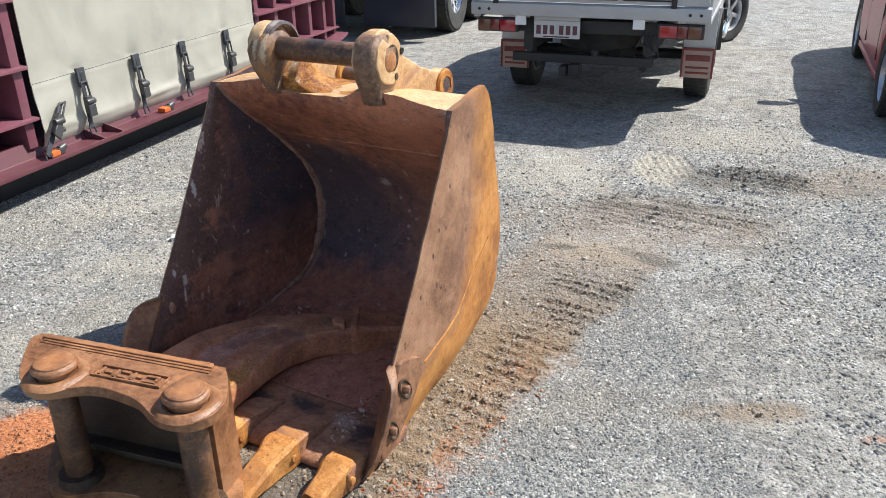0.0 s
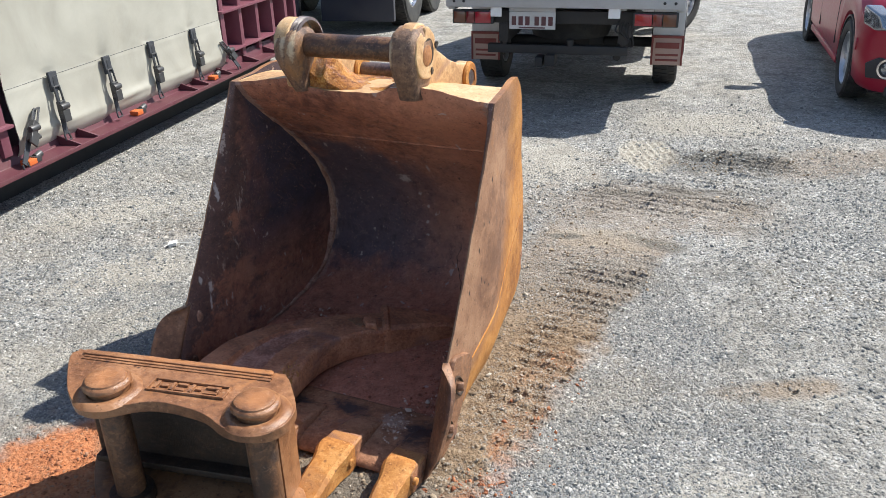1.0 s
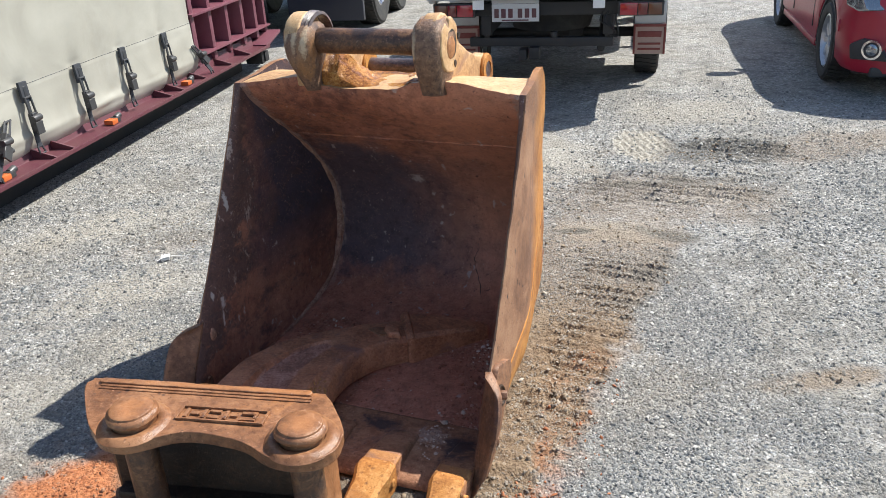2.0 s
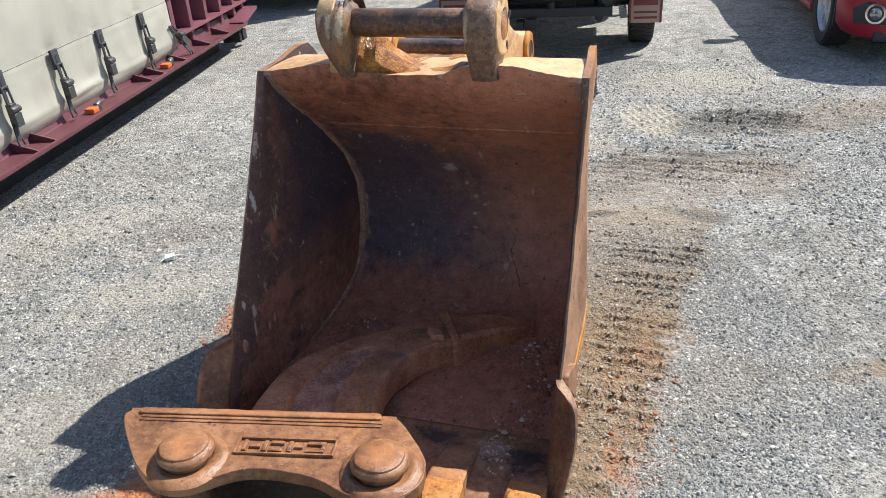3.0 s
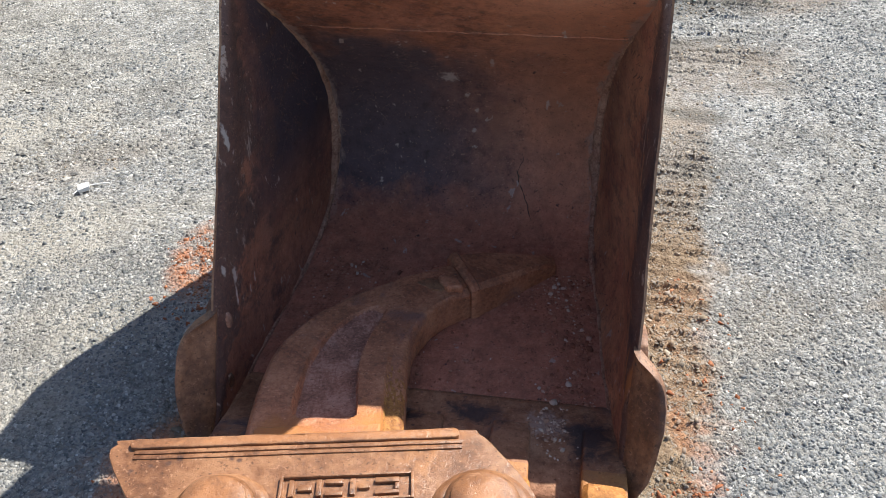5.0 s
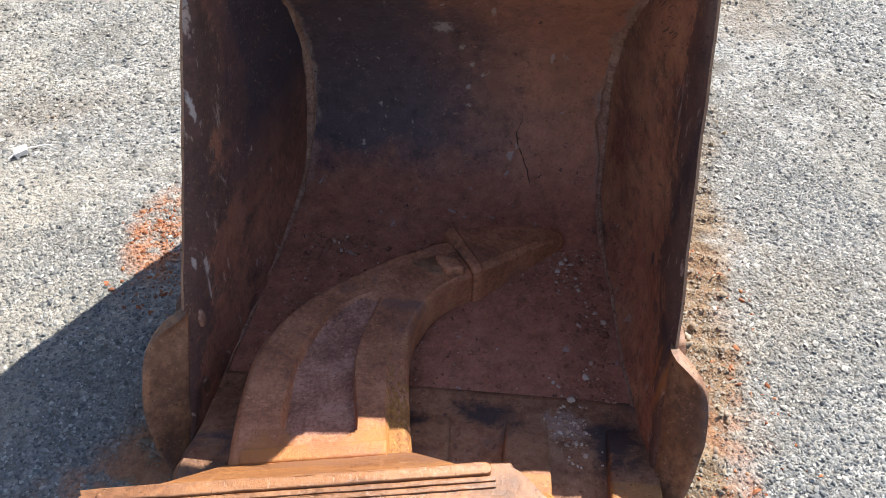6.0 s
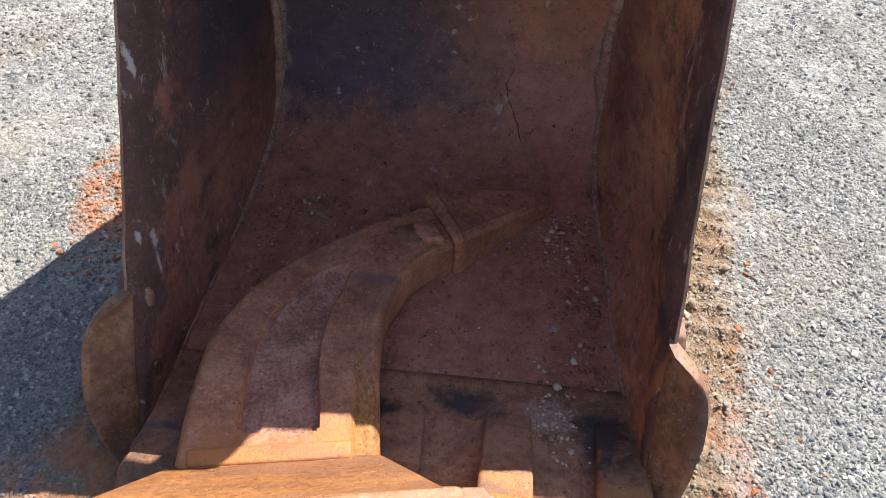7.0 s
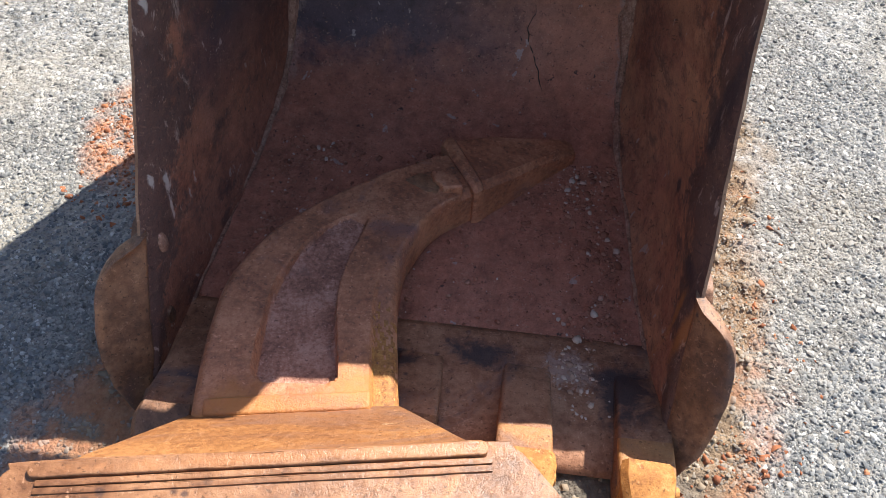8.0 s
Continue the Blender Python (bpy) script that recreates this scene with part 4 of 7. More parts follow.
def gravel_patch(name, x0, x1, y0, y1, n, mean, label, seed, inside=None, base=None):
    rng = np.random.default_rng(seed)
    x, y = rng.uniform(x0, x1, n), rng.uniform(y0, y1, n)
    soil, damp, clay, tread, tread2 = soil_masks(x, y)
    bare = cloudy(x, y, 1.3, 131, 5)
    keep = 0.92 - 0.36 * soil - np.where(y < 2.6, 1.0, 0.5) * damp - 0.75 * pale_dust(x, y) - np.where((x < -0.9) & (y < 2.7), 1.1, 0.35) * clay - 1.6 * np.clip(bare - 0.5, 0, 1) * 2
    keep = keep * np.clip((7.2 - y) / 2.9, 0, 1)
    lx, ly = to_bucket(x, y)
    keep = np.where((np.abs(lx) < 0.5) & (ly > -0.5) & (ly < 0.4), 0, keep)
    if inside:
        a, b, c, d = inside
        keep = np.where((x > a) & (x < b) & (y > c) & (y < d), 0, keep)
        out_by = np.hypot(np.maximum(0, np.maximum(a - x, x - b)), np.maximum(0, np.maximum(c - y, y - d)))
        shrink = np.clip(0.75 + 0.4 * out_by, 0.75, 1.0)
    else:
        shrink = np.ones(n)
    ok = rng.uniform(0, 1, n) < np.clip(keep, 0.03, 1)
    x, y, shrink = x[ok], y[ok], shrink[ok]
    size = shrink * rng.lognormal(math.log(mean), 0.46, len(x)).clip(mean * 0.5, mean * 2.6)
    z = ground_height(x, y) + size * rng.uniform(0.05, 0.7, len(x))
    scatter(name, x, y, z, size, STONES, label, "gravel", base, 0.66, 0.38, seed + 1, True)


def make_gravel():
    near = (-1.75, 1.0, 1.75, 3.65)
    gravel_patch("fine_gravel", *near, 195000, 0.0029, "fine grey crushed stone close to the bucket", 7, base=(RIDGE_V, RIDGE_F))
    gravel_patch("gravel", -2.9, 3.6, 1.7, 7.4, 300000, 0.0044, "loose grey and white crushed stone on the yard", 13, near, (RIDGE_V, RIDGE_F))
    rng = np.random.default_rng(19)
    # larger stones
    n = 900
    x, y = rng.uniform(-2.8, 3.4, n), rng.uniform(1.0, 6.6, n)
    size = rng.lognormal(math.log(0.0055), 0.32, n).clip(0.004, 0.011)
    lx, ly = to_bucket(x, y)
    ok = ~((np.abs(lx) < 0.62) & (ly > -0.75) & (ly < 0.6))
    x, y, size = x[ok], y[ok], size[ok]
    scatter("larger_gravel", x, y, ground_height(x, y) + size * 0.25, size, STONES, "coarser pale stones lying on the gravel", "gravel", (BLOCK_V, BLOCK_F), 0.7, 0.5, 5, True)


make_gravel()


def make_clods():
    rng = np.random.default_rng(17)
    n = 60000
    x, y = rng.uniform(-2.2, 2.6, n), rng.uniform(1.2, 5.6, n)
    soil, damp, clay, _, _ = soil_masks(x, y)
    lx, ly = to_bucket(x, y)
    free = ~((np.abs(lx) < 0.5) & (ly > -0.5) & (ly < 0.4))
    ok = (rng.uniform(0, 1, n) < 0.3 * np.maximum(soil, damp) ** 1.3) & (clay < 0.4) & free
    size = rng.lognormal(math.log(0.0042), 0.5, n).clip(0.002, 0.011)
    scatter("soil_clods", x[ok], y[ok], ground_height(x[ok], y[ok]) + size[ok] * 0.2, size[ok], CLODS, "crumbly brown soil clods beside the bucket", "soil", (BLOCK_V, BLOCK_F), 0.7, 0.7, 8)
    m = 2400
    px, py, pr = [], [], []
    for cx, cy, rx, ry, k in ((-1.53, 2.28, 0.2, 0.24, 0.1), (-1.15, 2.05, 0.3, 0.25, 0.05), (-1.13, 3.46, 0.1, 0.17, 0.1), (-1.2, 3.25, 0.1, 0.14, 0.04), (-0.08, 2.03, 0.16, 0.08, 0.04), (0.12, 2.3, 0.14, 0.25, 0.025), (0.3, 2.66, 0.1, 0.2, 0.02), (-1.42, 2.15, 0.3, 0.3, 0.1)):
        c = int(m * k)
        px.append(rng.normal(cx, rx * 0.5, c)), py.append(rng.normal(cy, ry * 0.5, c))
        pr.append(rng.lognormal(math.log(0.0032), 0.5, c).clip(0.0015, 0.009))
    x, y, size = np.concatenate(px), np.concatenate(py), np.concatenate(pr)
    lx, ly = to_bucket(x, y)
    ok = ~((np.abs(lx) < 0.6) & (ly > -0.62) & (ly < 0.45))
    scatter("clay_lumps", x[ok], y[ok], ground_height(x[ok], y[ok]) + size[ok] * 0.25, size[ok], CLAYLUMPS, "red clay crumbs spilled on the gravel", "soil", (BLOCK_V, BLOCK_F), 0.75, 0.7, 9)


make_clods()

# ---- excavator bucket: x across, y to the back, z up ----
bucket = thing("excavator_bucket", pose(BX, BY, 0, 0, 0, BTURN), "rusty orange-brown excavator digging bucket lying open on gravel", "excavator bucket")

OUTER = spline([(0.0, 1.085), (0.14, 1.09), (0.27, 1.075), (0.345, 1.0), (0.415, 0.89), (0.48, 0.76), (0.53, 0.62), (0.555, 0.48), (0.55, 0.36), (0.515, 0.25), (0.45, 0.16), (0.36, 0.095), (0.24, 0.05), (0.1, 0.025), (-0.1, 0.012), (-0.35, 0.006), (-0.6, 0.004)], 4)
INNER = spline([(0.0, 1.070), (0.06, 1.0), (0.16, 0.915), (0.26, 0.83), (0.36, 0.735), (0.45, 0.63), (0.505, 0.53), (0.53, 0.42), (0.524, 0.33), (0.495, 0.24), (0.42, 0.14), (0.30, 0.085), (0.1, 0.05), (-0.17, 0.042), (-0.35, 0.038), (-0.6, 0.036)], 4)
FRONT = spline([(0.0, 1.088), (-0.066, 0.955), (-0.136, 0.825), (-0.208, 0.695), (-0.288, 0.555), (-0.366, 0.43), (-0.415, 0.35), (-0.462, 0.265), (-0.522, 0.15), (-0.6, 0.012)], 5)
SIDE_BACK = spline([(0.0, 1.088), (0.10, 1.098), (0.21, 1.116), (0.285, 1.114), (0.325, 1.07), (0.368, 0.995), (0.425, 0.89), (0.49, 0.76), (0.54, 0.62), (0.566, 0.48), (0.56, 0.36), (0.525, 0.245), (0.46, 0.152), (0.37, 0.088), (0.25, 0.043), (0.1, 0.018), (-0.1, 0.006), (-0.35, 0.001), (-0.6, 0.0)], 5)


def wide(side, y, z):
    """The side plate's outer face: tapering to the back and turned in at the foot."""
    k = 0.155 - 0.09 * min(1.0, max(0.0, (z - 0.75) / 0.3)) if side > 0 else 0.095
    tuck = (0.075 if side > 0 else 0.03) * max(0.0, 1 - max(z, 0) / 0.24) ** 2 * min(1.0, max(0.0, (y + 0.6) / 0.55))
    return side * (0.54 - k * max(0.0, y) - tuck)


def dent(p, amp, scale=3.2, seed=0.0):
    return amp * noise.noise(Vector(p) * scale + Vector((seed, seed, seed)))


MOUTH_X = (-0.545, -0.42, -0.30, -0.24, -0.185, -0.1, 0.0, 0.1, 0.15, 0.24, 0.33, 0.42, 0.53)
MOUTH_Z = (1.086, 1.10, 1.114, 1.12, 1.092, 1.084, 1.087, 1.09, 1.113, 1.122, 1.117, 1.102, 1.086)


def make_wrapper():
    n, nx = 66, 64
    o, i = resample(OUTER, n), resample(INNER, n)

    def rows(line, seed, amp):
        out = []
        for y, z in line:
            xl, xr = wide(-1, y, z) + 0.012, wide(1, y, z) - 0.012
            row = []
            for k in range(nx + 1):
                x = xl + (xr - xl) * k / nx
                d = dent((x, y, z), amp, 4.0, seed)
                row.append((x, y - d * 0.7, z + d * 0.5))
            out.append(row)
        return out
    inner, outer = rows(i, 3.0, 0.008), rows(o, 9.0, 0.006)
    # worn mouth edge: drawn up under the ears, scooped between them
    for grid, reach in ((inner, 0.05), (outer, 0.24)):
        for row in grid:
            for k, (x, y, z) in enumerate(row):
                fade = max(0.0, 1 - max(0.0, y) / reach)
                if z > 0.9 and fade > 0:
                    ragged = 0.003 * noise.noise(Vector((x * 22, 0.3, 0))) + 0.004 * noise.noise(Vector((x * 60, 0.9, 0)))
                    row[k] = (x, y, z + fade * (float(np.interp(x, MOUTH_X, MOUTH_Z)) - 1.086 + ragged))
    bm = slab(outer, inner)
    nf = (n - 1) * nx
    rim = bm.verts.layers.float.new("rim")
    bm.verts.ensure_lookup_table()
    for k, v in enumerate(bm.verts):
        c = k % (nx + 1)
        v[rim] = max(0.0, 1 - min(c, nx - c) / 6)
    for k, f in enumerate(bm.faces):
        f.material_index = 0 if k < nf else 1
    for k, f in enumerate(bm.faces):
        c = f.calc_center_median()
        if k < nf and c.z > 1.0:
            f.material_index = 2
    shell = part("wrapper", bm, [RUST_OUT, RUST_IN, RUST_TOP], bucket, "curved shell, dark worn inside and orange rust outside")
    # an old crack beside the weld
    part("crack", roughen(bead(spline([(0.19, 0.517, 0.315), (0.191, 0.511, 0.288), (0.176, 0.498, 0.252), (0.187, 0.476, 0.208), (0.205, 0.456, 0.176), (0.221, 0.425, 0.141), (0.231, 0.395, 0.12)], 4), 0.0013, 5, 6, 0.5), 0.005, 45), WEBBOX, shell, "thin dark crack")


def side_plate(side):
    f, b = resample(FRONT, 44), resample(SIDE_BACK, 44)
    # stations run from the mouth's top to the lip along both edges
    wts = np.linspace(0, 1, 24) ** 1.25
    outer, inner = [], []
    for (fy, fz), (by, bz) in zip(f, b):
        ro, ri = [], []
        for w in wts:
            y, z = fy + (by - fy) * w, fz + (bz - fz) * w
            x = wide(side, y, z)
            d = dent((x, y, z), 0.010, 3.0, side * 5) * min(1, 4 * w)
            ro.append((x + d, y, z))
            ri.append((x - side * (0.006 + 0.016 * math.sin(0.5 * math.pi * min(1.0, w / 0.12)) ** 0.8) + d, y, z))
        outer.append(ro)
        inner.append(ri)
    bm = slab(outer, inner)
    mark = bm.verts.layers.float.new("edge")
    bm.verts.ensure_lookup_table()
    scuff = bm.verts.layers.float.new("scuff")
    deep = bm.verts.layers.float.new("deep")
    bm.verts.ensure_lookup_table()
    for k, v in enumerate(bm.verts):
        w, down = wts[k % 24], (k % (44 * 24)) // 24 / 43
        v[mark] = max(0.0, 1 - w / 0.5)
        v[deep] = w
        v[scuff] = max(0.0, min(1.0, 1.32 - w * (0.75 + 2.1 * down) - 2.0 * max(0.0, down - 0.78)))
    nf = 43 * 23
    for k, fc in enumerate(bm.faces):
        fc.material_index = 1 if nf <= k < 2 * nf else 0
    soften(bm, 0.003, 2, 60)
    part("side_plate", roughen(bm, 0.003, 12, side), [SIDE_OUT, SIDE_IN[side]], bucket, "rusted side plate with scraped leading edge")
    # outside weld where the heel plate laps the side
    line = [(wide(side, y, z) + side * 0.002, y, z) for y, z in spline([(-0.235, 0.245), (-0.02, 0.30), (0.2, 0.405), (0.34, 0.46), (0.46, 0.50)], 6)]
    part("weld_bead", bead(line, 0.006, side), RUST_OUT, bucket)
    line = [(wide(side, y, z) - side * 0.021, y - 0.003, z + 0.005) for y, z in resample(INNER, 60)[4:56]]
    part("weld_bead", roughen(bead(line, 0.01, side + 4, 8, 0.55, [(0, 0.004), (0.15, 0.008), (0.3, 0.014), (0.42, 0.02), (0.5, 0.015), (0.58, 0.011), (0.68, 0.007), (1, 0.005)]), 0.005, 20, side), RUST_WELD, bucket, "pale worn inner corner weld")


def side_cutter(side):
    """A worn wing bolted outside the lower leading edge, flaring out and forward."""
    fy, fz = [q[0] for q in FRONT][::-1], [q[1] for q in FRONT][::-1]
    front, back = [], []
    for i in range(29):
        z = 0.006 + 0.328 * i / 28
        y = float(np.interp(z, fz, fy))
        w = float(np.interp(z, [0.0, 0.03, 0.09, 0.15, 0.215, 0.265, 0.295, 0.315, 0.328, 0.335], [0.014, 0.05, 0.085, 0.104, 0.113, 0.112, 0.105, 0.088, 0.06, 0.022]))
        ra, rb = [], []
        for k in range(13):
            f = k / 12
            x = 0.524 + 0.78 * w * f - 0.012 * f
            yy = y + 0.016 * (1 - f) - 0.60 * w * f - 0.012
            edge = min(1.0, f / 0.12, (1 - f) / 0.2)
            th = 0.010 + 0.016 * math.sqrt(max(0.0, edge))
            ra.append((side * x, yy - 0.5 * th, z))
            rb.append((side * (x + 0.35 * th), yy + th, z))
        front.append(ra)
        back.append(rb)
    cutter = part("side_cutter", roughen(soften(slab(front, back), 0.004, 2, 50), 0.004, 13, side), RUST_CUT, bucket, "thick worn bolt-on side cutter")
    base = spline([(-0.405, 0.335), (-0.345, 0.322), (-0.285, 0.296), (-0.275, 0.25), (-0.33, 0.16), (-0.41, 0.09), (-0.49, 0.04), (-0.545, 0.05), (-0.512, 0.15), (-0.462, 0.25)], 4, True)
    a, b = sorted((side * 0.534, side * 0.560))
    bm = prism(base, a, b, "x", 0.007, 2)
    part("cutter_base", roughen(bm, 0.004, 15, side), RUST_CUT, cutter)
    for y, z in ((-0.395, 0.235), (-0.485, 0.125)):
        x = side * 0.560
        ring = lathe([(0.030, x - side * 0.004), (0.036, x + side * 0.005), (0.031, x + side * 0.008), (0.023, x + side * 0.001), (0.022, x - side * 0.010)], "x", 24)
        # recess shade is put into the ring's colour
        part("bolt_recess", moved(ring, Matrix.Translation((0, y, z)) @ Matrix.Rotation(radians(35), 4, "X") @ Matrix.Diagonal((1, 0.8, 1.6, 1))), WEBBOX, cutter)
        nut = bmesh.new()
        bmesh.ops.create_cone(nut, cap_ends=True, segments=6, radius1=0.017, radius2=0.015, depth=0.022, matrix=pose(x + side * 0.010, y, z, 0, 90, 20))
        part("bolt", soften(nut, 0.003), RUST_CUT, cutter)
    xi = side * 0.519
    if side > 0:
        return
    part("inner_plug", roughen(moved(lathe([(0.0005, xi - side * 0.006), (0.014, xi - side * 0.005), (0.018, xi + side * 0.004), (0.0005, xi + side * 0.006)], "x", 18), Matrix.Translation((0, -0.385, 0.27)) @ Matrix.Diagonal((1, 0.9, 1.5, 1))), 0.004, 40, side), RUST_WELD, cutter, "pale worn plug")
    part("inner_plug", roughen(moved(lathe([(0.0005, xi - side * 0.006), (0.016, xi - side * 0.005), (0.02, xi + side * 0.004), (0.0005, xi + side * 0.006)], "x", 18), Matrix.Translation((0, -0.45, 0.11)) @ Matrix.Diagonal((1, 0.9, 1.3, 1))), 0.004, 40, side + 3), RUST_CUT, cutter)


def tooth_set(x, worn, seed, slim=1.0):
    lip_z = 0.036
    # adapter straddling the lip
    prof = [(-0.40, lip_z - 0.004), (-0.44, 0.052), (-0.52, 0.078), (-0.60, 0.094), (-0.665, 0.098), (-0.70, 0.082), (-0.70, 0.012), (-0.62, -0.004), (-0.5, -0.004), (-0.42, 0.0)]
    bm = prism(prof, x - 0.05, x + 0.05, "x", 0.010, 3)
    for v in bm.verts:
        v.co.x = x + (v.co.x - x) * (1.0 + 0.12 * max(0, min(1, (-0.5 - v.co.y) / 0.15)))
    # sunlit orange painted on the front faces; the leftmost adapter stays brown
    for f in bm.faces:
        f.material_index = 1 if f.calc_center_median().y < -0.585 else 0
    adapter = part("tooth_adapter", roughen(bm, 0.003, 18, seed), [RUST_LIP, RUST_SLOPE if x > -0.4 else RUST_LIP], bucket)
    # wedge-shaped tooth cap
    L = 0.27 - worn
    bm = bmesh.new()
    st = [(-0.643, 0.05, 0.088, 0.01), (-0.65, 0.058, 0.107, 0.004), (-0.678, 0.061, 0.110, 0.002), (-0.70, 0.058, 0.104, 0.0), (-0.74, 0.050, 0.090, 0.0), (-0.82, 0.047, 0.068, 0.002), (-0.66 - L * 0.85, 0.042, 0.045, 0.004), (-0.66 - L, 0.034, 0.026, 0.008)]
    secs = []
    for y, hw, top, bot in st:
        hw *= slim
        c = min(0.012, (top - bot) * 0.3)
        sec = [(-hw, bot + c), (-hw + c, bot), (hw - c, bot), (hw, bot + c), (hw, top - c), (hw - c, top), (-hw + c, top), (-hw, top - c)]
        secs.append([bm.verts.new((x + u, y, w)) for u, w in sec])
    for a, b in zip(secs, secs[1:]):
        for k in range(8):
            bm.faces.new((a[k], a[(k + 1) % 8], b[(k + 1) % 8], b[k]))
    bm.faces.new(secs[0])
    bm.faces.new(secs[-1])
    bmesh.ops.subdivide_edges(bm, edges=bm.edges[:], cuts=1, use_grid_fill=True)
    part("tooth", roughen(bm, 0.0045, 22, seed), RUST_TOOTH if x > -0.4 else RUST_CUT, adapter, "bright orange rusted tooth cap, worn blunt")
    part("tooth_pin", rod((x + 0.045, -0.685, 0.055), (x + 0.066, -0.685, 0.055), 0.013, 12), RUST_TOOTH, adapter)


def ear(x0, x1, side):
    out = [(0.0, 1.086), (-0.01, 1.14)]
    for a in range(170, 20, -15):
        out.append((0.03 + 0.088 * math.cos(radians(a)), 1.24 + 0.090 * math.sin(radians(a))))
    out += [(0.15, 1.225), (0.20, 1.20), (0.27, 1.165), (0.37, 1.13)]
    for a in range(110, -100, -24):
        out.append((0.45 + 0.060 * math.cos(radians(a)), 1.062 + 0.060 * math.sin(radians(a))))
    out += [(0.40, 0.985), (0.36, 1.0), (0.30, 1.05), (0.22, 1.065), (0.1, 1.06)]
    mid0, mid1 = (x0 + 0.04, x1 - 0.024) if side > 0 else (x0 + 0.006, x1 - 0.05)
    e = part("hitch_ear", roughen(prism(out, mid0, mid1, "x", 0.008, 3), 0.004, 15, side), RUST_TOP, bucket, "thick rusted hitch ear plate")
    lo, hi = x0, x1
    # front column: round head on a narrower foot
    bm = bmesh.new()
    foot = (lo + hi) / 2 + side * 0.004
    secs = []
    top = 1.318 if side > 0 else 1.30
    for z, hy, hx in ((1.076, 0.040, 0.040), (1.098, 0.050, 0.041), (1.135, 0.068, 0.044), (1.17, 0.082, 0.048), (1.20, 0.090, 0.051), (1.235, 0.094, 0.053), (top - 0.045, 0.085, 0.052), (top - 0.016, 0.062, 0.048), (top, 0.034, 0.040)):
        if side < 0:
            hx *= 0.66 + 0.34 * min(1.0, max(0.0, (z - 1.09) / 0.1))
        ring = []
        for k in range(20):
            t = 2 * math.pi * k / 20
            c, q = math.cos(t), math.sin(t)
            cx = foot + (0.02 * max(0.0, 1 - (z - 1.076) / 0.12) if side < 0 else 0.0)
            ring.append((cx + hx * math.copysign(abs(c) ** 0.45, c), 0.02 + hy * math.copysign(abs(q) ** 0.55, q), z))
        secs.append(ring)
    rings = [[bm.verts.new(v) for v in r] for r in secs]
    for r0, r1 in zip(rings, rings[1:]):
        for k in range(20):
            bm.faces.new((r0[k], r0[(k + 1) % 20], r1[(k + 1) % 20], r1[k]))
    bm.faces.new(rings[0])
    bm.faces.new(rings[-1])
    part("pin_column", roughen(bm, 0.006, 15, side + 3), RUST_EAR, e, "scraped round-headed column with pale tan wear")
    xo, xi = (hi, hi - 0.02) if side > 0 else (lo, lo + 0.02)
    rim = []
    for k in range(48):
        a = 2 * math.pi * k / 48
        notch = 0.03 * math.exp(-((a - 1.75) / 0.12) ** 2) + 0.022 * math.exp(-((a - 5.25) / 0.14) ** 2) + 0.012 * math.exp(-((a - 0.25) / 0.16) ** 2) if side > 0 else 0.0
        r = 0.083 + 0.008 * noise.noise(Vector((math.cos(a) * 1.7, math.sin(a) * 1.7, side * 3.0))) - notch
        rim.append((0.032 + r * math.cos(a), 1.232 + r * 1.02 * math.sin(a)))
    part("pin_boss", roughen(prism(rim, min(xi, xo), max(xi, xo), "x", 0.006, 3), 0.004, 18, side), RUST_TOP if side > 0 else RUST_EAR, e, "worn round outer boss, chipped at the rim")
    xs = lo + 0.02 if side > 0 else hi - 0.035
    if side < 0:
        part("seal_ring", moved(lathe([(0.084, xs - 0.02), (0.098, xs - 0.015), (0.092, xs - 0.006), (0.097, xs), (0.091, xs + 0.008), (0.095, xs + 0.014), (0.084, xs + 0.018)], "x", 44, True), Matrix.Translation((0, 0.05, 1.236))), DARKPIN, e, "shiny ribbed seal ring")
    part("pin_end", roughen(moved(lathe([(0.0005, lo + 0.028), (0.034, lo + 0.028), (0.038, lo + 0.034), (0.038, hi - 0.034), (0.034, hi - 0.028), (0.0005, hi - 0.028)], "x", 28), Matrix.Translation((0, 0.02, 1.24))), 0.002, 30, 2), RUST_PIN, e)
    if side > 0:
        # dark disc at the boss face stands for the shaded bore
        bore = part("pin_bore", moved(lathe([(0.0005, hi - 0.008), (0.047, hi - 0.008), (0.046, hi + 0.001), (0.0005, hi + 0.0015)], "x", 32), Matrix.Translation((0, 0.046, 1.234)) @ Matrix.Diagonal((1, 0.85, 1.0, 1))), WEBBOX, e, "dark disc for the shaded recess round the pin end")
        part("pin_face", roughen(moved(lathe([(0.0005, hi - 0.004), (0.034, hi - 0.004), (0.036, hi + 0.001), (0.033, hi + 0.003), (0.0005, hi + 0.0035)], "x", 28), Matrix.Translation((0, 0.034, 1.224))), 0.001, 30, 4), RUST_SLOPE, bore)
    part("rear_boss", roughen(moved(lathe([(0.030, mid0 - 0.004), (0.052, mid0 - 0.004), (0.058, mid0 + 0.004), (0.06, mid1 + 0.006), (0.054, mid1 + 0.014), (0.032, mid1 + 0.014), (0.030, mid1)], "x", 32, True), Matrix.Translation((0, 0.45, 1.062))), 0.003, 18, side), RUST_OUT, e)
    for a, r in ((12, 0.078), (-62, 0.074)):
        c, q = math.cos(radians(a)), math.sin(radians(a))
        xo = hi if side > 0 else lo
        part("keeper_bolt", roughen(moved(lathe([(0.0005, xo + side * 0.004), (0.012, xo + side * 0.003), (0.015, xo - side * 0.008), (0.0005, xo - side * 0.012)], "x", 8), Matrix.Translation((0, 0.032 + r * c, 1.232 + r * q))), 0.004, 50, a), WEBBOX if side > 0 else RUST_CUT, e)


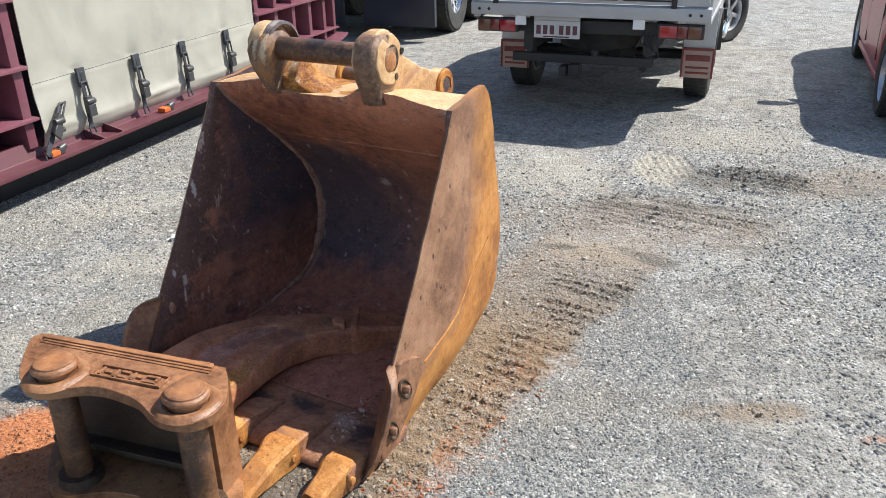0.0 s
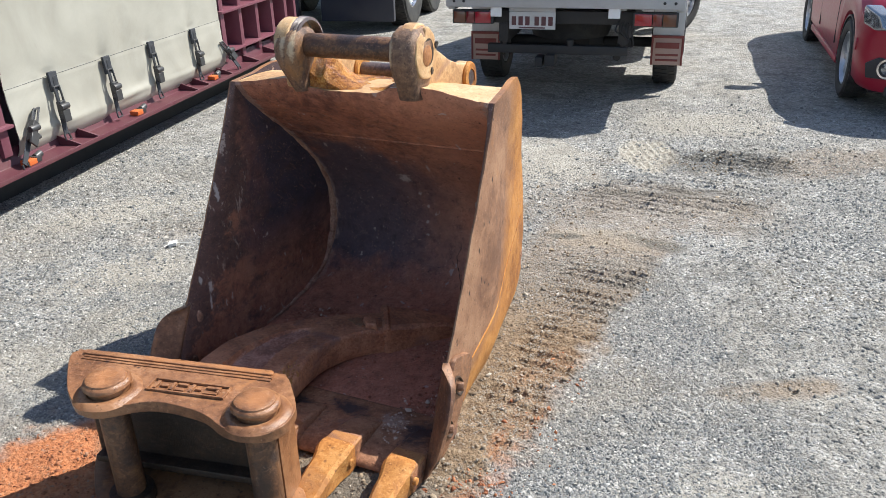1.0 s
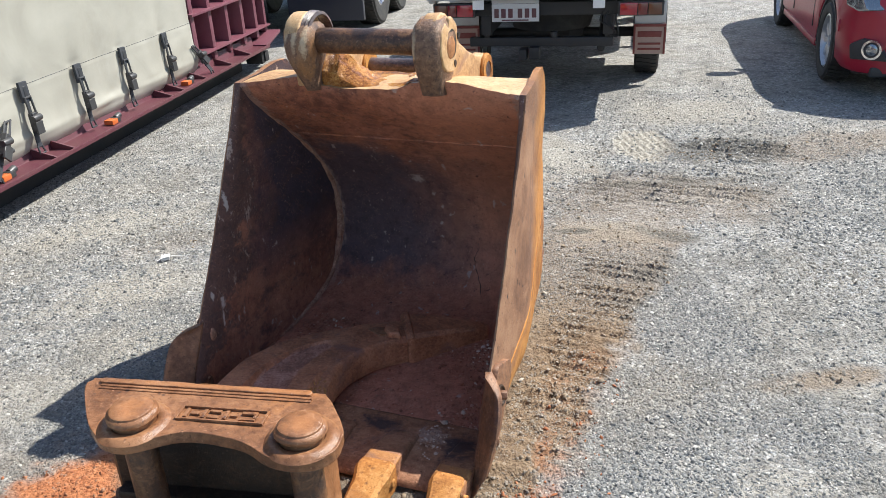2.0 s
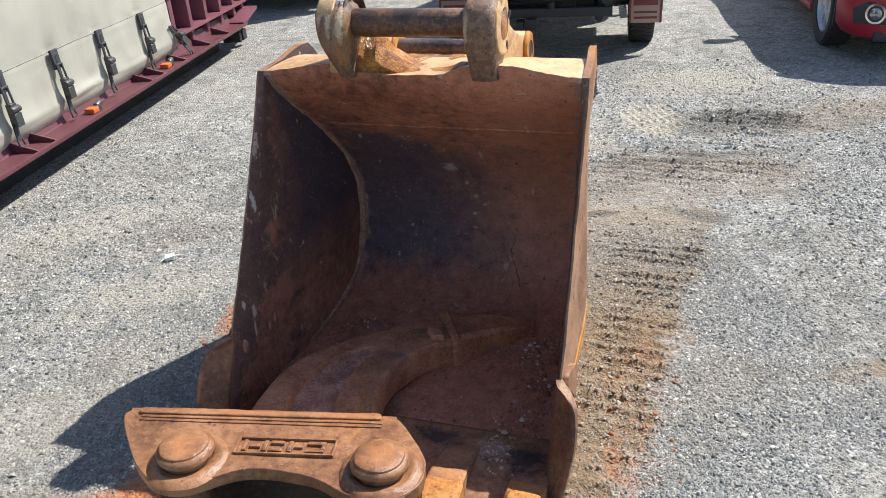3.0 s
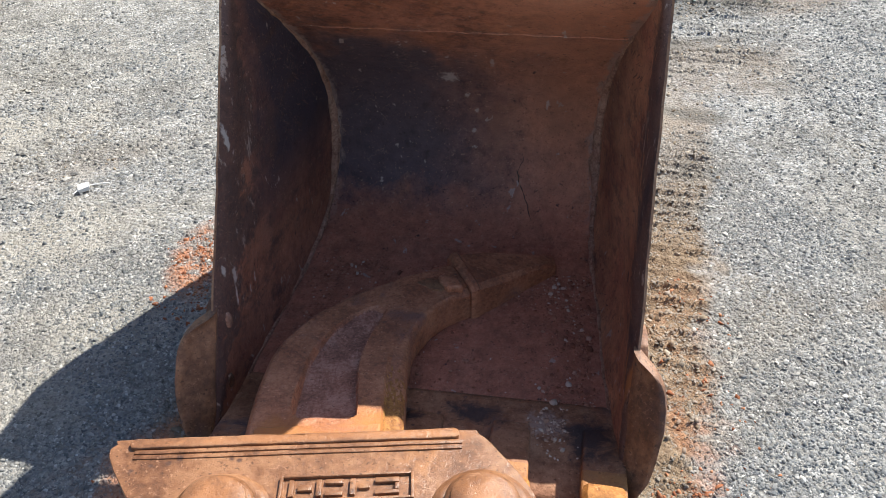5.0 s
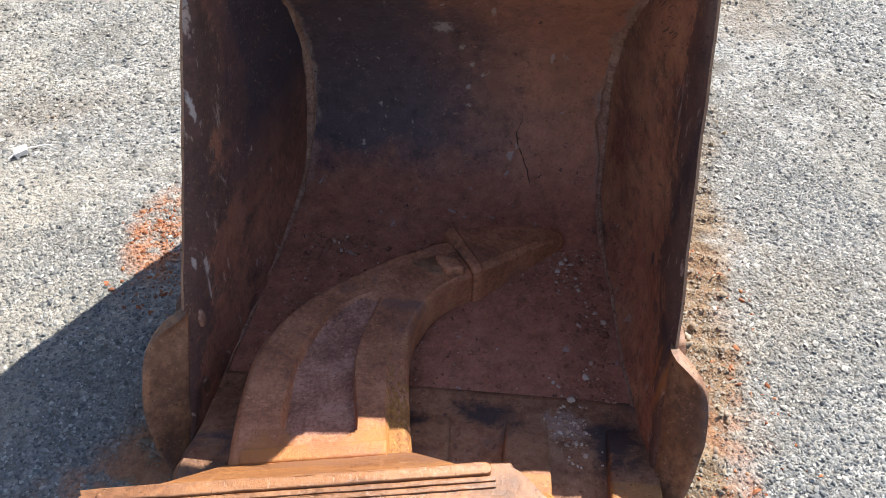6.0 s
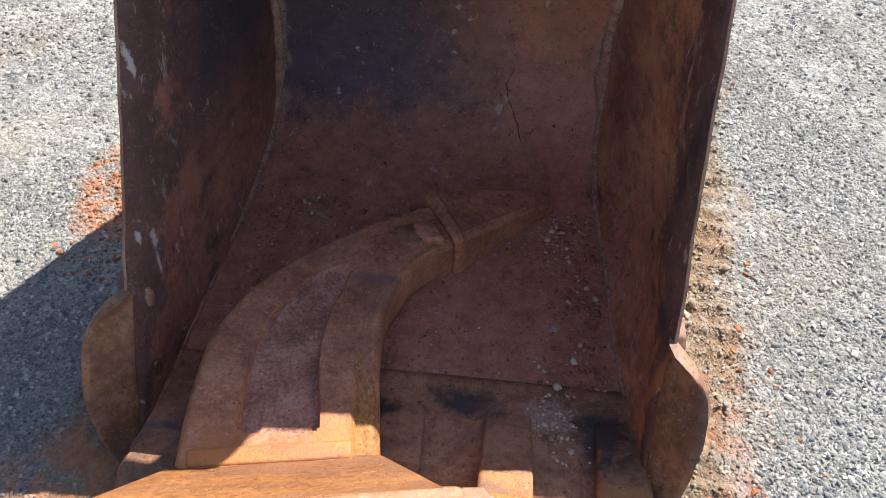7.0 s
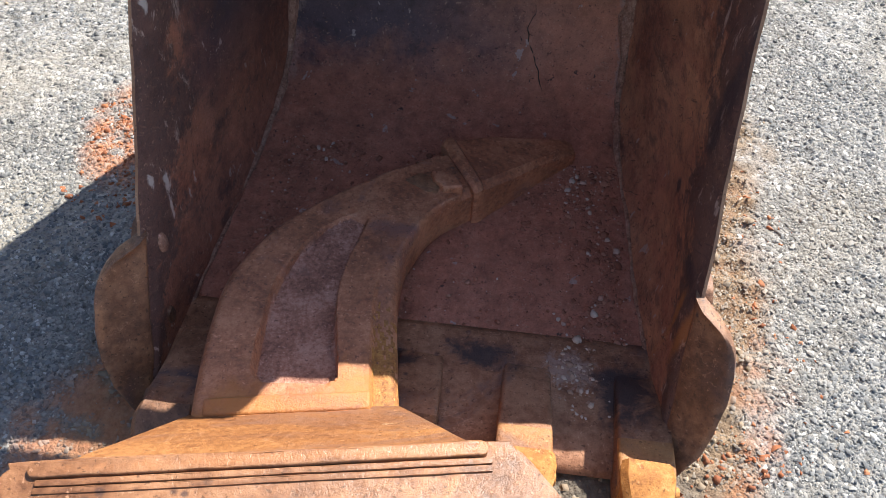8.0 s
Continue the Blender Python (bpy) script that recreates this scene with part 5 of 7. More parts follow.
make_wrapper()
part("weld_bead", bead([(-0.47 + 0.94 * k / 30, 0.257 + 0.003 * math.sin(k), 0.832 - 0.002 * math.cos(k * 2)) for k in range(31)], 0.0035, 8), RUST_IN, bucket, "low weld seam across the inside")
for s in (-1, 1):
    side_plate(s)
    side_cutter(s)
part("cutting_lip", roughen(prism([(-0.34, 0.036), (-0.36, 0.047), (-0.60, 0.05), (-0.645, 0.032), (-0.655, 0.016), (-0.60, -0.004), (-0.36, -0.004)], -0.535, 0.535, "x", 0.006, 2), 0.003, 12), RUST_LIP, bucket, "worn brown cutting lip")
for k, (tx, worn) in enumerate(((-0.455, 0.04), (-0.215, 0.02), (0.015, 0.05), (0.243, 0.0), (0.478, 0.12))):
    tooth_set(tx, worn, k * 1.7, 0.84 if k == 4 else 1.0)
ear(-0.283, -0.172, -1)
ear(0.168, 0.282, 1)
part("front_pin", roughen(rod((-0.19, 0.02, 1.24), (0.20, 0.02, 1.24), 0.042, 32), 0.0015, 20), RUST_PIN, bucket, "greasy brown steel pin")
part("rear_pin", roughen(rod((-0.27, 0.45, 1.062), (0.27, 0.45, 1.062), 0.032, 24), 0.0015, 20), DARKPIN, bucket, "dark shiny worn steel pin")


def saddle():
    """Grease-covered saddle between the ears, humped against the far ear."""
    top, bot = [], []
    for i in range(17):
        y = 0.014 + 0.406 * i / 16
        ra, rb = [], []
        for k in range(23):
            x = -0.20 + 0.40 * k / 22
            base = np.interp(y, [0, 0.27, 0.345, 0.42], [1.083, 1.078, 1.0, 0.88])
            hump = 0.12 * math.exp(-((x + 0.165) / 0.085) ** 2) * math.exp(-((y - 0.09) / 0.085) ** 2) * (1 + 0.5 * noise.noise(Vector((x * 30, y * 30, 4)))) + 0.035 * math.exp(-((x - 0.15) / 0.05) ** 2) * math.exp(-(y / 0.1) ** 2)
            z = base + 0.007 + hump + 0.006 * noise.noise(Vector((x * 22, y * 22, 1))) - 0.012 * (i == 0)
            ra.append((x, y, z))
            rb.append((x, y, base - 0.006))
        top.append(ra)
        bot.append(rb)
    part("grease_saddle", slab(top, bot), GREASE, bucket, "wet glossy orange-brown saddle between the ears")


saddle()


def bucket_crumbs():
    rng = np.random.default_rng(23)
    n = 8500
    lx, ly = rng.uniform(-0.44, 0.46, n), rng.uniform(-0.5, 0.36, n)
    w = 0.12 + 0.9 * np.exp(-((lx - 0.42) / 0.07) ** 2) + 0.9 * np.exp(-((lx + 0.4) / 0.08) ** 2) * (ly > -0.35) + 1.0 * np.exp(-((lx - 0.3) / 0.1) ** 2 - ((ly - 0.12) / 0.14) ** 2) + 1.1 * np.exp(-((lx - 0.36) / 0.05) ** 2 - ((ly + 0.43) / 0.09) ** 2) + 1.0 * np.exp(-((lx + 0.33) / 0.1) ** 2 - ((ly - 0.2) / 0.16) ** 2)
    ok = rng.uniform(0, 1.1, n) < w
    lx, ly = lx[ok], ly[ok]
    line = np.array(INNER)[::-1]
    sel = line[:, 0] < 0.5
    zi = np.interp(ly, line[sel][:40, 0], line[sel][:40, 1])
    size = rng.lognormal(math.log(0.0027), 0.55, len(lx)).clip(0.001, 0.011) * np.where((lx < -0.25) & (ly < 0.25), 0.85, 1.0)
    x = BX + lx * CB - ly * SB
    y = BY + lx * SB + ly * CB
    scatter("bucket_crumbs", x, y, zi + 0.001 + size * 0.2, size, CRUMBS, "brown crumbs and pale grit lying in the bucket", "soil", (ICO_V, ICO_F), 0.6, 0.3, 29)
    # pale grit in two heaps: on the lip and by the ripper's point
    px, py = np.r_[rng.normal(0.35, 0.028, 130), rng.normal(0.39, 0.05, 60)], np.r_[rng.normal(-0.45, 0.045, 130), rng.normal(0.14, 0.06, 60)]
    size = rng.lognormal(math.log(0.0035), 0.4, 190).clip(0.002, 0.009)
    zi = np.where(py < -0.3, 0.047, np.interp(py, line[sel][:40, 0], line[sel][:40, 1]))
    scatter("pale_grit", BX + px * CB - py * SB, BY + px * SB + py * CB, zi + size * 0.35, size, GRIT, "small pale stones spilled inside the bucket", "gravel", (ICO_V, ICO_F), 0.7, 0.4, 31)


bucket_crumbs()

# ---- ripper lying on its side in front of and inside the bucket ----
ripper = thing("ripper_attachment", pose(-0.985, 2.17, 0, 0, 0, -17.3), "rusted excavator ripper lying sideways with its shank in the bucket", "ripper")
LUG = spline([(-0.36, -0.035), (-0.352, -0.005), (-0.325, 0.006), (0.0, 0.004), (0.315, 0.002), (0.352, -0.01), (0.385, -0.05), (0.436, -0.135), (0.446, -0.18), (0.441, -0.228), (0.40, -0.272), (0.34, -0.282), (0.28, -0.27), (0.2, -0.226), (0.1, -0.204), (0.02, -0.207), (-0.05, -0.24), (-0.11, -0.268), (-0.17, -0.262), (-0.225, -0.222), (-0.29, -0.145)], 3, True)


def lug(z0, z1, name, label):
    return part(name, roughen(prism(LUG, z0, z1, "z", 0.012, 4), 0.003, 16, z0), RUST_LUG, ripper, label)


top_lug = lug(LUG_TOP - 0.034, LUG_TOP, "upper_lug", "smooth brown cast lug plate with raised border")
lug(0.012, 0.058, "lower_lug", "cast lug plate lying on the soil")
_cap = [(-0.314 + 0.0105 * math.cos(radians(a)), -0.012 + 0.0115 * math.sin(radians(a))) for a in range(270, 89, -30)] + [(-0.3 + 0.6 * k / 20, -0.0005) for k in range(21)] + [(0.304 + 0.0105 * math.cos(radians(a)), -0.012 + 0.0115 * math.sin(radians(a))) for a in range(90, -91, -30)] + [(0.3 - 0.6 * k / 20, -0.0235) for k in range(21)]
part("raised_border", roughen(prism(_cap, LUG_TOP - 0.006, LUG_TOP + 0.009, "z", 0.003, 3), 0.0022, 26), RUST_LUG, top_lug, "raised rear border with worn edge")
part("grooved_rib", roughen(prism([(-0.312 + 0.63 * k / 24, -0.0258) for k in range(25)] + [(0.318 - 0.63 * k / 24, -0.0355) for k in range(25)], LUG_TOP - 0.006, LUG_TOP + 0.0058, "z", 0.002, 2), 0.0012, 30), RUST_LUG, top_lug)
part("grooved_rib", roughen(prism([(-0.312 + 0.63 * k / 24, -0.0368) for k in range(25)] + [(0.318 - 0.63 * k / 24, -0.0465) for k in range(25)], LUG_TOP - 0.006, LUG_TOP + 0.0035, "z", 0.0015, 2), 0.0012, 30, 2), RUST_LUG, top_lug)
for k, (x, y) in enumerate(PINS):
    head = lathe([(0.0005, LUG_TOP + 0.049), (0.03, LUG_TOP + 0.0492), (0.052, LUG_TOP + 0.0488), (0.0565, LUG_TOP + 0.0465), (0.058, LUG_TOP + 0.042), (0.0655, LUG_TOP + 0.038), (0.068, LUG_TOP + 0.034), (0.0685, LUG_TOP + 0.026), (0.065, LUG_TOP + 0.021), (0.058, LUG_TOP + 0.019), (0.058, LUG_TOP - 0.002), (0.0005, LUG_TOP - 0.01)], "z", 56)
    pin = part("hitch_pin", roughen(moved(rod((0, 0, 0.03), (0, 0, LUG_TOP - 0.02), 0.043, 30), Matrix.Translation((x, y, 0))), 0.0012, 25, k), RUST_PIN, ripper, "thick vertical steel pin")
    part("pin_seat", roughen(moved(lathe([(0.062, LUG_TOP + 0.007), (0.072, LUG_TOP + 0.010), (0.08, LUG_TOP + 0.011), (0.089, LUG_TOP + 0.007), (0.100, LUG_TOP - 0.004), (0.062, LUG_TOP - 0.006)], "z", 44, True), Matrix.Translation((x, y, 0))), 0.0015, 20, k), RUST_LUG, pin)
    part("pin_head", roughen(moved(head, Matrix.Translation((x, y, 0))), 0.0035, 17, k), RUST_LUG, pin, "worn round pin head")
    # collar coloured dark for the shade low between the lugs
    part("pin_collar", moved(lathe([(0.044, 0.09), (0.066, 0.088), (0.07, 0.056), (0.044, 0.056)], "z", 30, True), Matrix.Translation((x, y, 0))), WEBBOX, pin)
# embossed maker's panel: frame and unreadable bars
PX, PY = -0.016, -0.004
panel = part("embossed_panel", roughen(joined(box(PX, PX + 0.235, PY - 0.100, PY - 0.095, LUG_TOP - 0.002, LUG_TOP + 0.008, 0.002), box(PX, PX + 0.235, PY - 0.153, PY - 0.147, LUG_TOP - 0.002, LUG_TOP + 0.008, 0.002), box(PX - 0.006, PX, PY - 0.153, PY - 0.095, LUG_TOP - 0.002, LUG_TOP + 0.008, 0.002), box(PX + 0.235, PX + 0.241, PY - 0.153, PY - 0.095, LUG_TOP - 0.002, LUG_TOP + 0.008, 0.002)), 0.002, 40), RUST_LUG, top_lug, "small raised rectangular maker's panel")
for a, b, c, d in ((0.012, 0.022, -0.142, -0.106), (0.028, 0.055, -0.13, -0.118), (0.062, 0.072, -0.142, -0.106), (0.078, 0.112, -0.142, -0.133), (0.078, 0.112, -0.117, -0.106), (0.124, 0.134, -0.142, -0.106), (0.14, 0.16, -0.129, -0.12), (0.17, 0.214, -0.142, -0.133), (0.17, 0.214, -0.117, -0.106), (0.206, 0.214, -0.132, -0.118)):
    part("raised_bar", roughen(box(PX + a, PX + b, PY + c, PY + d, LUG_TOP - 0.002, LUG_TOP + 0.007, 0.002), 0.0015, 60, a), RUST_LUG, panel)
# box between the lugs, with its shade put into the steel's colour
part("web_plate", roughen(box(-0.31, 0.33, -0.055, -0.018, 0.055, LUG_TOP - 0.033, 0.004), 0.004, 9), WEBBOX, ripper, "plate between the lugs, coloured dark for the shade there")
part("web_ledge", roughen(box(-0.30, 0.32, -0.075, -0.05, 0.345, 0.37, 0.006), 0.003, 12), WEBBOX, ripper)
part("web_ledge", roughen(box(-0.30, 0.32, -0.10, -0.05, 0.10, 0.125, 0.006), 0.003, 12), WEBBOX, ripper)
part("end_plate", roughen(box(0.335, 0.36, -0.12, -0.005, 0.055, LUG_TOP - 0.033, 0.005), 0.003, 14), RUST_LUG, ripper)


def shoulder():
    """The flared casting from the lugs down to the shank, both faces."""
    rows_t, rows_b = [], []
    for w in np.linspace(0, 1, 9):
        xl, xr = -0.345 + 0.16 * w ** 0.9, 0.335 - 0.145 * w ** 0.9
        y = -0.02 + 0.215 * w
        zt = LUG_TOP - 0.012 - (LUG_TOP - 0.012 - 0.212) * w ** 1.05
        zb = 0.03 + 0.06 * w
        rows_t.append([(xl + (xr - xl) * k / 16, y, zt + 0.004 * noise.noise(Vector((k * 0.4, w * 4, 0)))) for k in range(17)])
        rows_b.append([(xl + (xr - xl) * k / 16, y, zb) for k in range(17)])
    part("shoulder_casting", soften(slab(rows_t, rows_b), 0.006, 2, 50), RUST_SLOPE, ripper, "orange-rusted sloping shoulder casting")


shoulder()
SH_L = spline([(-0.182, 0.165), (-0.182, 0.272), (-0.175, 0.392), (-0.152, 0.526), (-0.082, 0.65), (0.024, 0.751), (0.12, 0.815), (0.203, 0.866), (0.30, 0.905)], 5)
SH_R = spline([(0.192, 0.165), (0.19, 0.255), (0.192, 0.36), (0.194, 0.46), (0.21, 0.574), (0.242, 0.645), (0.272, 0.697), (0.312, 0.741), (0.355, 0.772)], 5)


def pocket_at(s):
    """Left and right rims of the sunk pocket across the shank."""
    r = max(0.0, 1 - (s - 0.105) / 0.035) if s > 0.105 else 0.0
    lo, hi = 0.27 + 0.06 * max(0, s - 0.2), 0.71 - 0.2 * max(0, s - 0.1)
    if s > 0.58:
        k = ((s - 0.58) / 0.12) ** 2
        lo, hi = lo + 0.1 * k, hi - 0.08 * k
    return lo + 0.06 * r * r, hi - 0.06 * r * r


def shank():
    n, m = 120, 84
    L, R = resample(SH_L, n), resample(SH_R, n)
    top, bot = [], []
    for i in range(n):
        s = i / (n - 1)
        h = 0.226 - 0.074 * s
        th = 0.125 - 0.01 * s
        rt, rb = [], []
        for j in range(m + 1):
            w = j / m
            p = L[i] + (R[i] - L[i]) * w
            z = h
            e = min(w / 0.05, 1) * min((1 - w) / 0.05, 1)
            z -= 0.016 * (1 - e) ** 2
            # lower shelf along the inner curve
            z -= 0.022 * max(0, min(1, (w - 0.86) / 0.02)) * max(0.0, min(1.0, (0.55 - s) / 0.25))
            # sunk pocket
            lo, hi = pocket_at(s)
            inside = max(0, min(1, (w - lo) / 0.012)) * max(0, min(1, (hi - w) / 0.012))
            ends = max(0, min(1, (s - 0.105) / 0.012)) * max(0, min(1, (0.70 - s) / 0.04))
            z -= 0.03 * inside * ends * min(1.0, 0.35 + 1.6 * max(0.0, 0.66 - s))
            z += 0.003 * noise.noise(Vector((p[0] * 12, p[1] * 12, 0)))
            rt.append((p[0], p[1], z))
            rb.append((p[0], p[1], h - th + 0.016 * (1 - e) ** 2))
        top.append(rt)
        bot.append(rb)
    bm = slab(top, bot)
    bm.faces.ensure_lookup_table()
    for i in range(n - 1):
        s = (i + 0.5) / (n - 1)
        lo, hi = pocket_at(s)
        for j in range(m):
            w = (j + 0.5) / m
            f = bm.faces[i * m + j]
            # foot of the shelf: sunlit yellow put into the colour, with ragged end
            if w > 0.865 and s < 0.3 + 0.3 * noise.noise(Vector((w * 55, s * 42, 2))):
                f.material_index = 2
            elif lo + 0.012 < w < hi - 0.012 and 0.105 < s < 0.67:
                f.material_index = 1
    part("shank", bm, [RUST_SHANK, POCKET, SHELF], ripper, "curved brown steel shank with a sunk pocket")
    # raised frame edge at the shoulder
    part("shank_step", roughen(box(-0.160, 0.140, 0.183, 0.222, 0.195, 0.229, 0.008, 3), 0.003, 14), RUST_SHANK, ripper)


shank()


def loft(secs):
    bm = bmesh.new()
    rings = [[bm.verts.new(p) for p in s] for s in secs]
    for a, b in zip(rings, rings[1:]):
        k = len(a)
        for i in range(k):
            bm.faces.new((a[i], a[(i + 1) % k], b[(i + 1) % k], b[i]))
    bm.faces.new(rings[0])
    bm.faces.new(rings[-1])
    return bm


def tip_section(c, across, half, z0, z1, cut):
    """An eight-cornered section at c, spread along the unit vector across."""
    ax = Vector((*across, 0))
    pts = [(-half, z0 + cut), (-half + cut, z0), (half - cut, z0), (half, z0 + cut), (half, z1 - cut), (half - cut, z1), (-half + cut, z1), (-half, z1 - cut)]
    return [Vector((*c, 0)) + ax * u + Vector((0, 0, w)) for u, w in pts]


def nose():
    acr = Vector((-0.36, 0.93)).normalized()
    secs = [tip_section((0.285, 0.828), acr, 0.083, 0.025, 0.152, 0.015), tip_section((0.33, 0.850), acr, 0.080, 0.025, 0.152, 0.018), tip_section((0.372, 0.868), acr, 0.074, 0.03, 0.146, 0.018)]
    a = part("nose_adapter", roughen(loft(secs), 0.003, 15), RUST_SHANK, ripper)
    # retainer: a block with the notch's shade in its colour, beside a worn block
    part("retainer_notch", roughen(prism([(0.222, 0.818), (0.262, 0.842), (0.305, 0.826), (0.312, 0.80), (0.30, 0.778), (0.27, 0.786)], 0.12, 0.1625, "z", 0.004, 2), 0.006, 34, 3), RUST_CUT, a, "block coloured dark for the shaded retainer notch")
    part("retainer_block", roughen(prism([(0.285, 0.846), (0.348, 0.826), (0.362, 0.786), (0.312, 0.778), (0.292, 0.81)], 0.12, 0.172, "z", 0.010, 3), 0.006, 26, 5), RUST_SHANK, a, "worn retainer block")
    acr2 = Vector((-0.22, 0.975)).normalized()
    secs = [tip_section((0.352, 0.866), acr, 0.092, 0.018, 0.160, 0.012), tip_section((0.362, 0.872), acr, 0.098, 0.015, 0.168, 0.014), tip_section((0.376, 0.879), acr, 0.098, 0.015, 0.168, 0.016), tip_section((0.384, 0.882), acr, 0.092, 0.016, 0.158, 0.016), tip_section((0.46, 0.918), acr2, 0.080, 0.02, 0.146, 0.016), tip_section((0.555, 0.952), acr2, 0.052, 0.02, 0.128, 0.014), tip_section((0.650, 0.982), acr2, 0.029, 0.022, 0.110, 0.01), tip_section((0.664, 0.986), acr2, 0.023, 0.028, 0.1, 0.008)]
    cap = part("ripper_tip", roughen(loft(secs), 0.005, 15), RUST_SHANK, ripper, "tapered brown ripper tooth cap")
    part("lifting_eye", roughen(moved(lathe([(0.009, -0.006), (0.02, -0.006), (0.022, 0.004), (0.009, 0.006)], "z", 16, True), Matrix.Translation((0.352, 0.925, 0.155))), 0.003, 50, 2), RUST_SHANK, cap)


nose()

# ---- litter ----
litter = thing("litter_scrap", pose(-1.53, 4.08, 0.012, 0, 0, 8), "white plastic scrap with a bent straw on gravel", "litter")
part("scrap", roughen(box(-0.022, 0.022, -0.018, 0.022, -0.006, 0.012, 0.003), 0.006, 30), PAPER, litter)
_st = spline([(-0.045, -0.022, 0.0), (-0.01, 0.0, 0.004), (0.03, 0.008, 0.004), (0.065, 0.008, 0.0), (0.095, 0.0, -0.002)], 5)
part("straw", bead(_st, 0.0025, 2.0), PAPER, litter)

# ---- curtain-sided flat rack: x outward, y along the side ----
rack = thing("curtain_trailer", pose(-2.334, 5.888, 0, 0, 0, -17.25), "maroon steel trailer with a cream tarpaulin curtain", "trailer")
Y0, Y1 = -4.6, 3.02
# lower rail: web, ledge and lip
part("side_rail", prism([(-0.06, 0.335), (-0.035, 0.335), (-0.012, 0.236), (0.152, 0.236), (0.155, 0.25), (0.168, 0.25), (0.168, 0.222), (-0.035, 0.222)], Y0, Y1, "y", 0.003), RAILRED, rack, "maroon channel rail with a dusty ledge")


def gusset(y):
    bm = prism([(-0.03, 0.30), (-0.012, 0.236), (0.152, 0.236), (0.152, 0.25)], y - 0.006, y + 0.006, "y", 0.001, 1)
    part("gusset", bm, RAILRED, rack)


for y in (-2.4, -1.75, -0.60, -0.41, 0.93, 1.13, 1.55, 2.1, 2.55):
    gusset(y)
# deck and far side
part("deck", box(-2.45, -0.05, Y0, Y1, 0.20, 0.32, 0.006), MAROON_SHADED, rack)
part("roof_frame", box(-2.45, 0.02, Y0, 3.44, 2.52, 2.62, 0.01), MAROON, rack)
# black box added down to the ground to stand for the shade under the rail
part("shade_filler", box(-0.34, -0.13, Y0 + 0.1, Y1 - 0.1, 0.0, 0.2, 0.006), UNDER, rack, "black box filling the shaded gap under the rail")
part("far_wall", box(-2.47, -2.43, Y0, Y1, 0.32, 2.52, 0.004), MAROON_SHADED, rack)
for y in (Y0 + 0.3, -1.2, 1.2, Y1 - 0.35):
    part("support_leg", box(-0.42, -0.28, y - 0.07, y + 0.07, 0.0, 0.2, 0.006), UNDER, rack)
    part("support_leg", box(-2.2, -2.06, y - 0.07, y + 0.07, 0.0, 0.2, 0.006), UNDER, rack)
# towing lug at the end
part("end_lug", joined(box(-0.12, 0.06, Y1 + 0.0, Y1 + 0.06, 0.05, 0.2, 0.006), box(-0.02, 0.05, Y1 + 0.06, Y1 + 0.16, 0.13, 0.16, 0.008), box(0.05, 0.075, Y1 + 0.06, Y1 + 0.16, 0.06, 0.16, 0.006)), UNDER, rack, "dark steel end lug")


def panel_bay(y0, y1, depth, posts, rails):
    # deep bays take the maroon that has shade in its colour
    part("back_sheet", box(-depth - 0.012, -depth, y0, y1, 0.30, 2.52, 0.001), MAROON if depth < 0.3 else MAROON_SHADED, rack)
    for y, w in posts:
        part("stiffener", prism([(-depth, y - w), (-0.005, y - w * 0.7), (-0.005, y + w * 0.7), (-depth, y + w)], 0.30, 2.52, "z", 0.003), MAROON, rack)
    for z, w in rails:
        part("cross_rib", prism([(-depth, z - w), (0.03, z - w * 0.35), (0.03, z + w * 0.35), (-depth, z + w)], y0, y1, "y", 0.003), MAROON, rack)


panel_bay(1.72, 3.44, 0.2, [(1.78, 0.05), (2.13, 0.045), (2.48, 0.045), (2.83, 0.045), (3.16, 0.045), (3.40, 0.04)], [(0.385, 0.022), (0.74, 0.03), (1.1, 0.03), (1.5, 0.03), (1.9, 0.05)])
part("chamfer_plate", prism([(3.02, 0.214), (3.44, 0.30), (3.44, 0.33), (3.0, 0.25)], -0.13, 0.13, "x", 0.004), MAROON, rack)
panel_bay(Y0, -1.0, 0.34, [(-1.06, 0.05), (-1.42, 0.03), (-1.85, 0.03), (-2.3, 0.03), (-3.0, 0.03)], [(0.48, 0.028), (0.80, 0.03), (1.2, 0.03), (1.7, 0.03)])


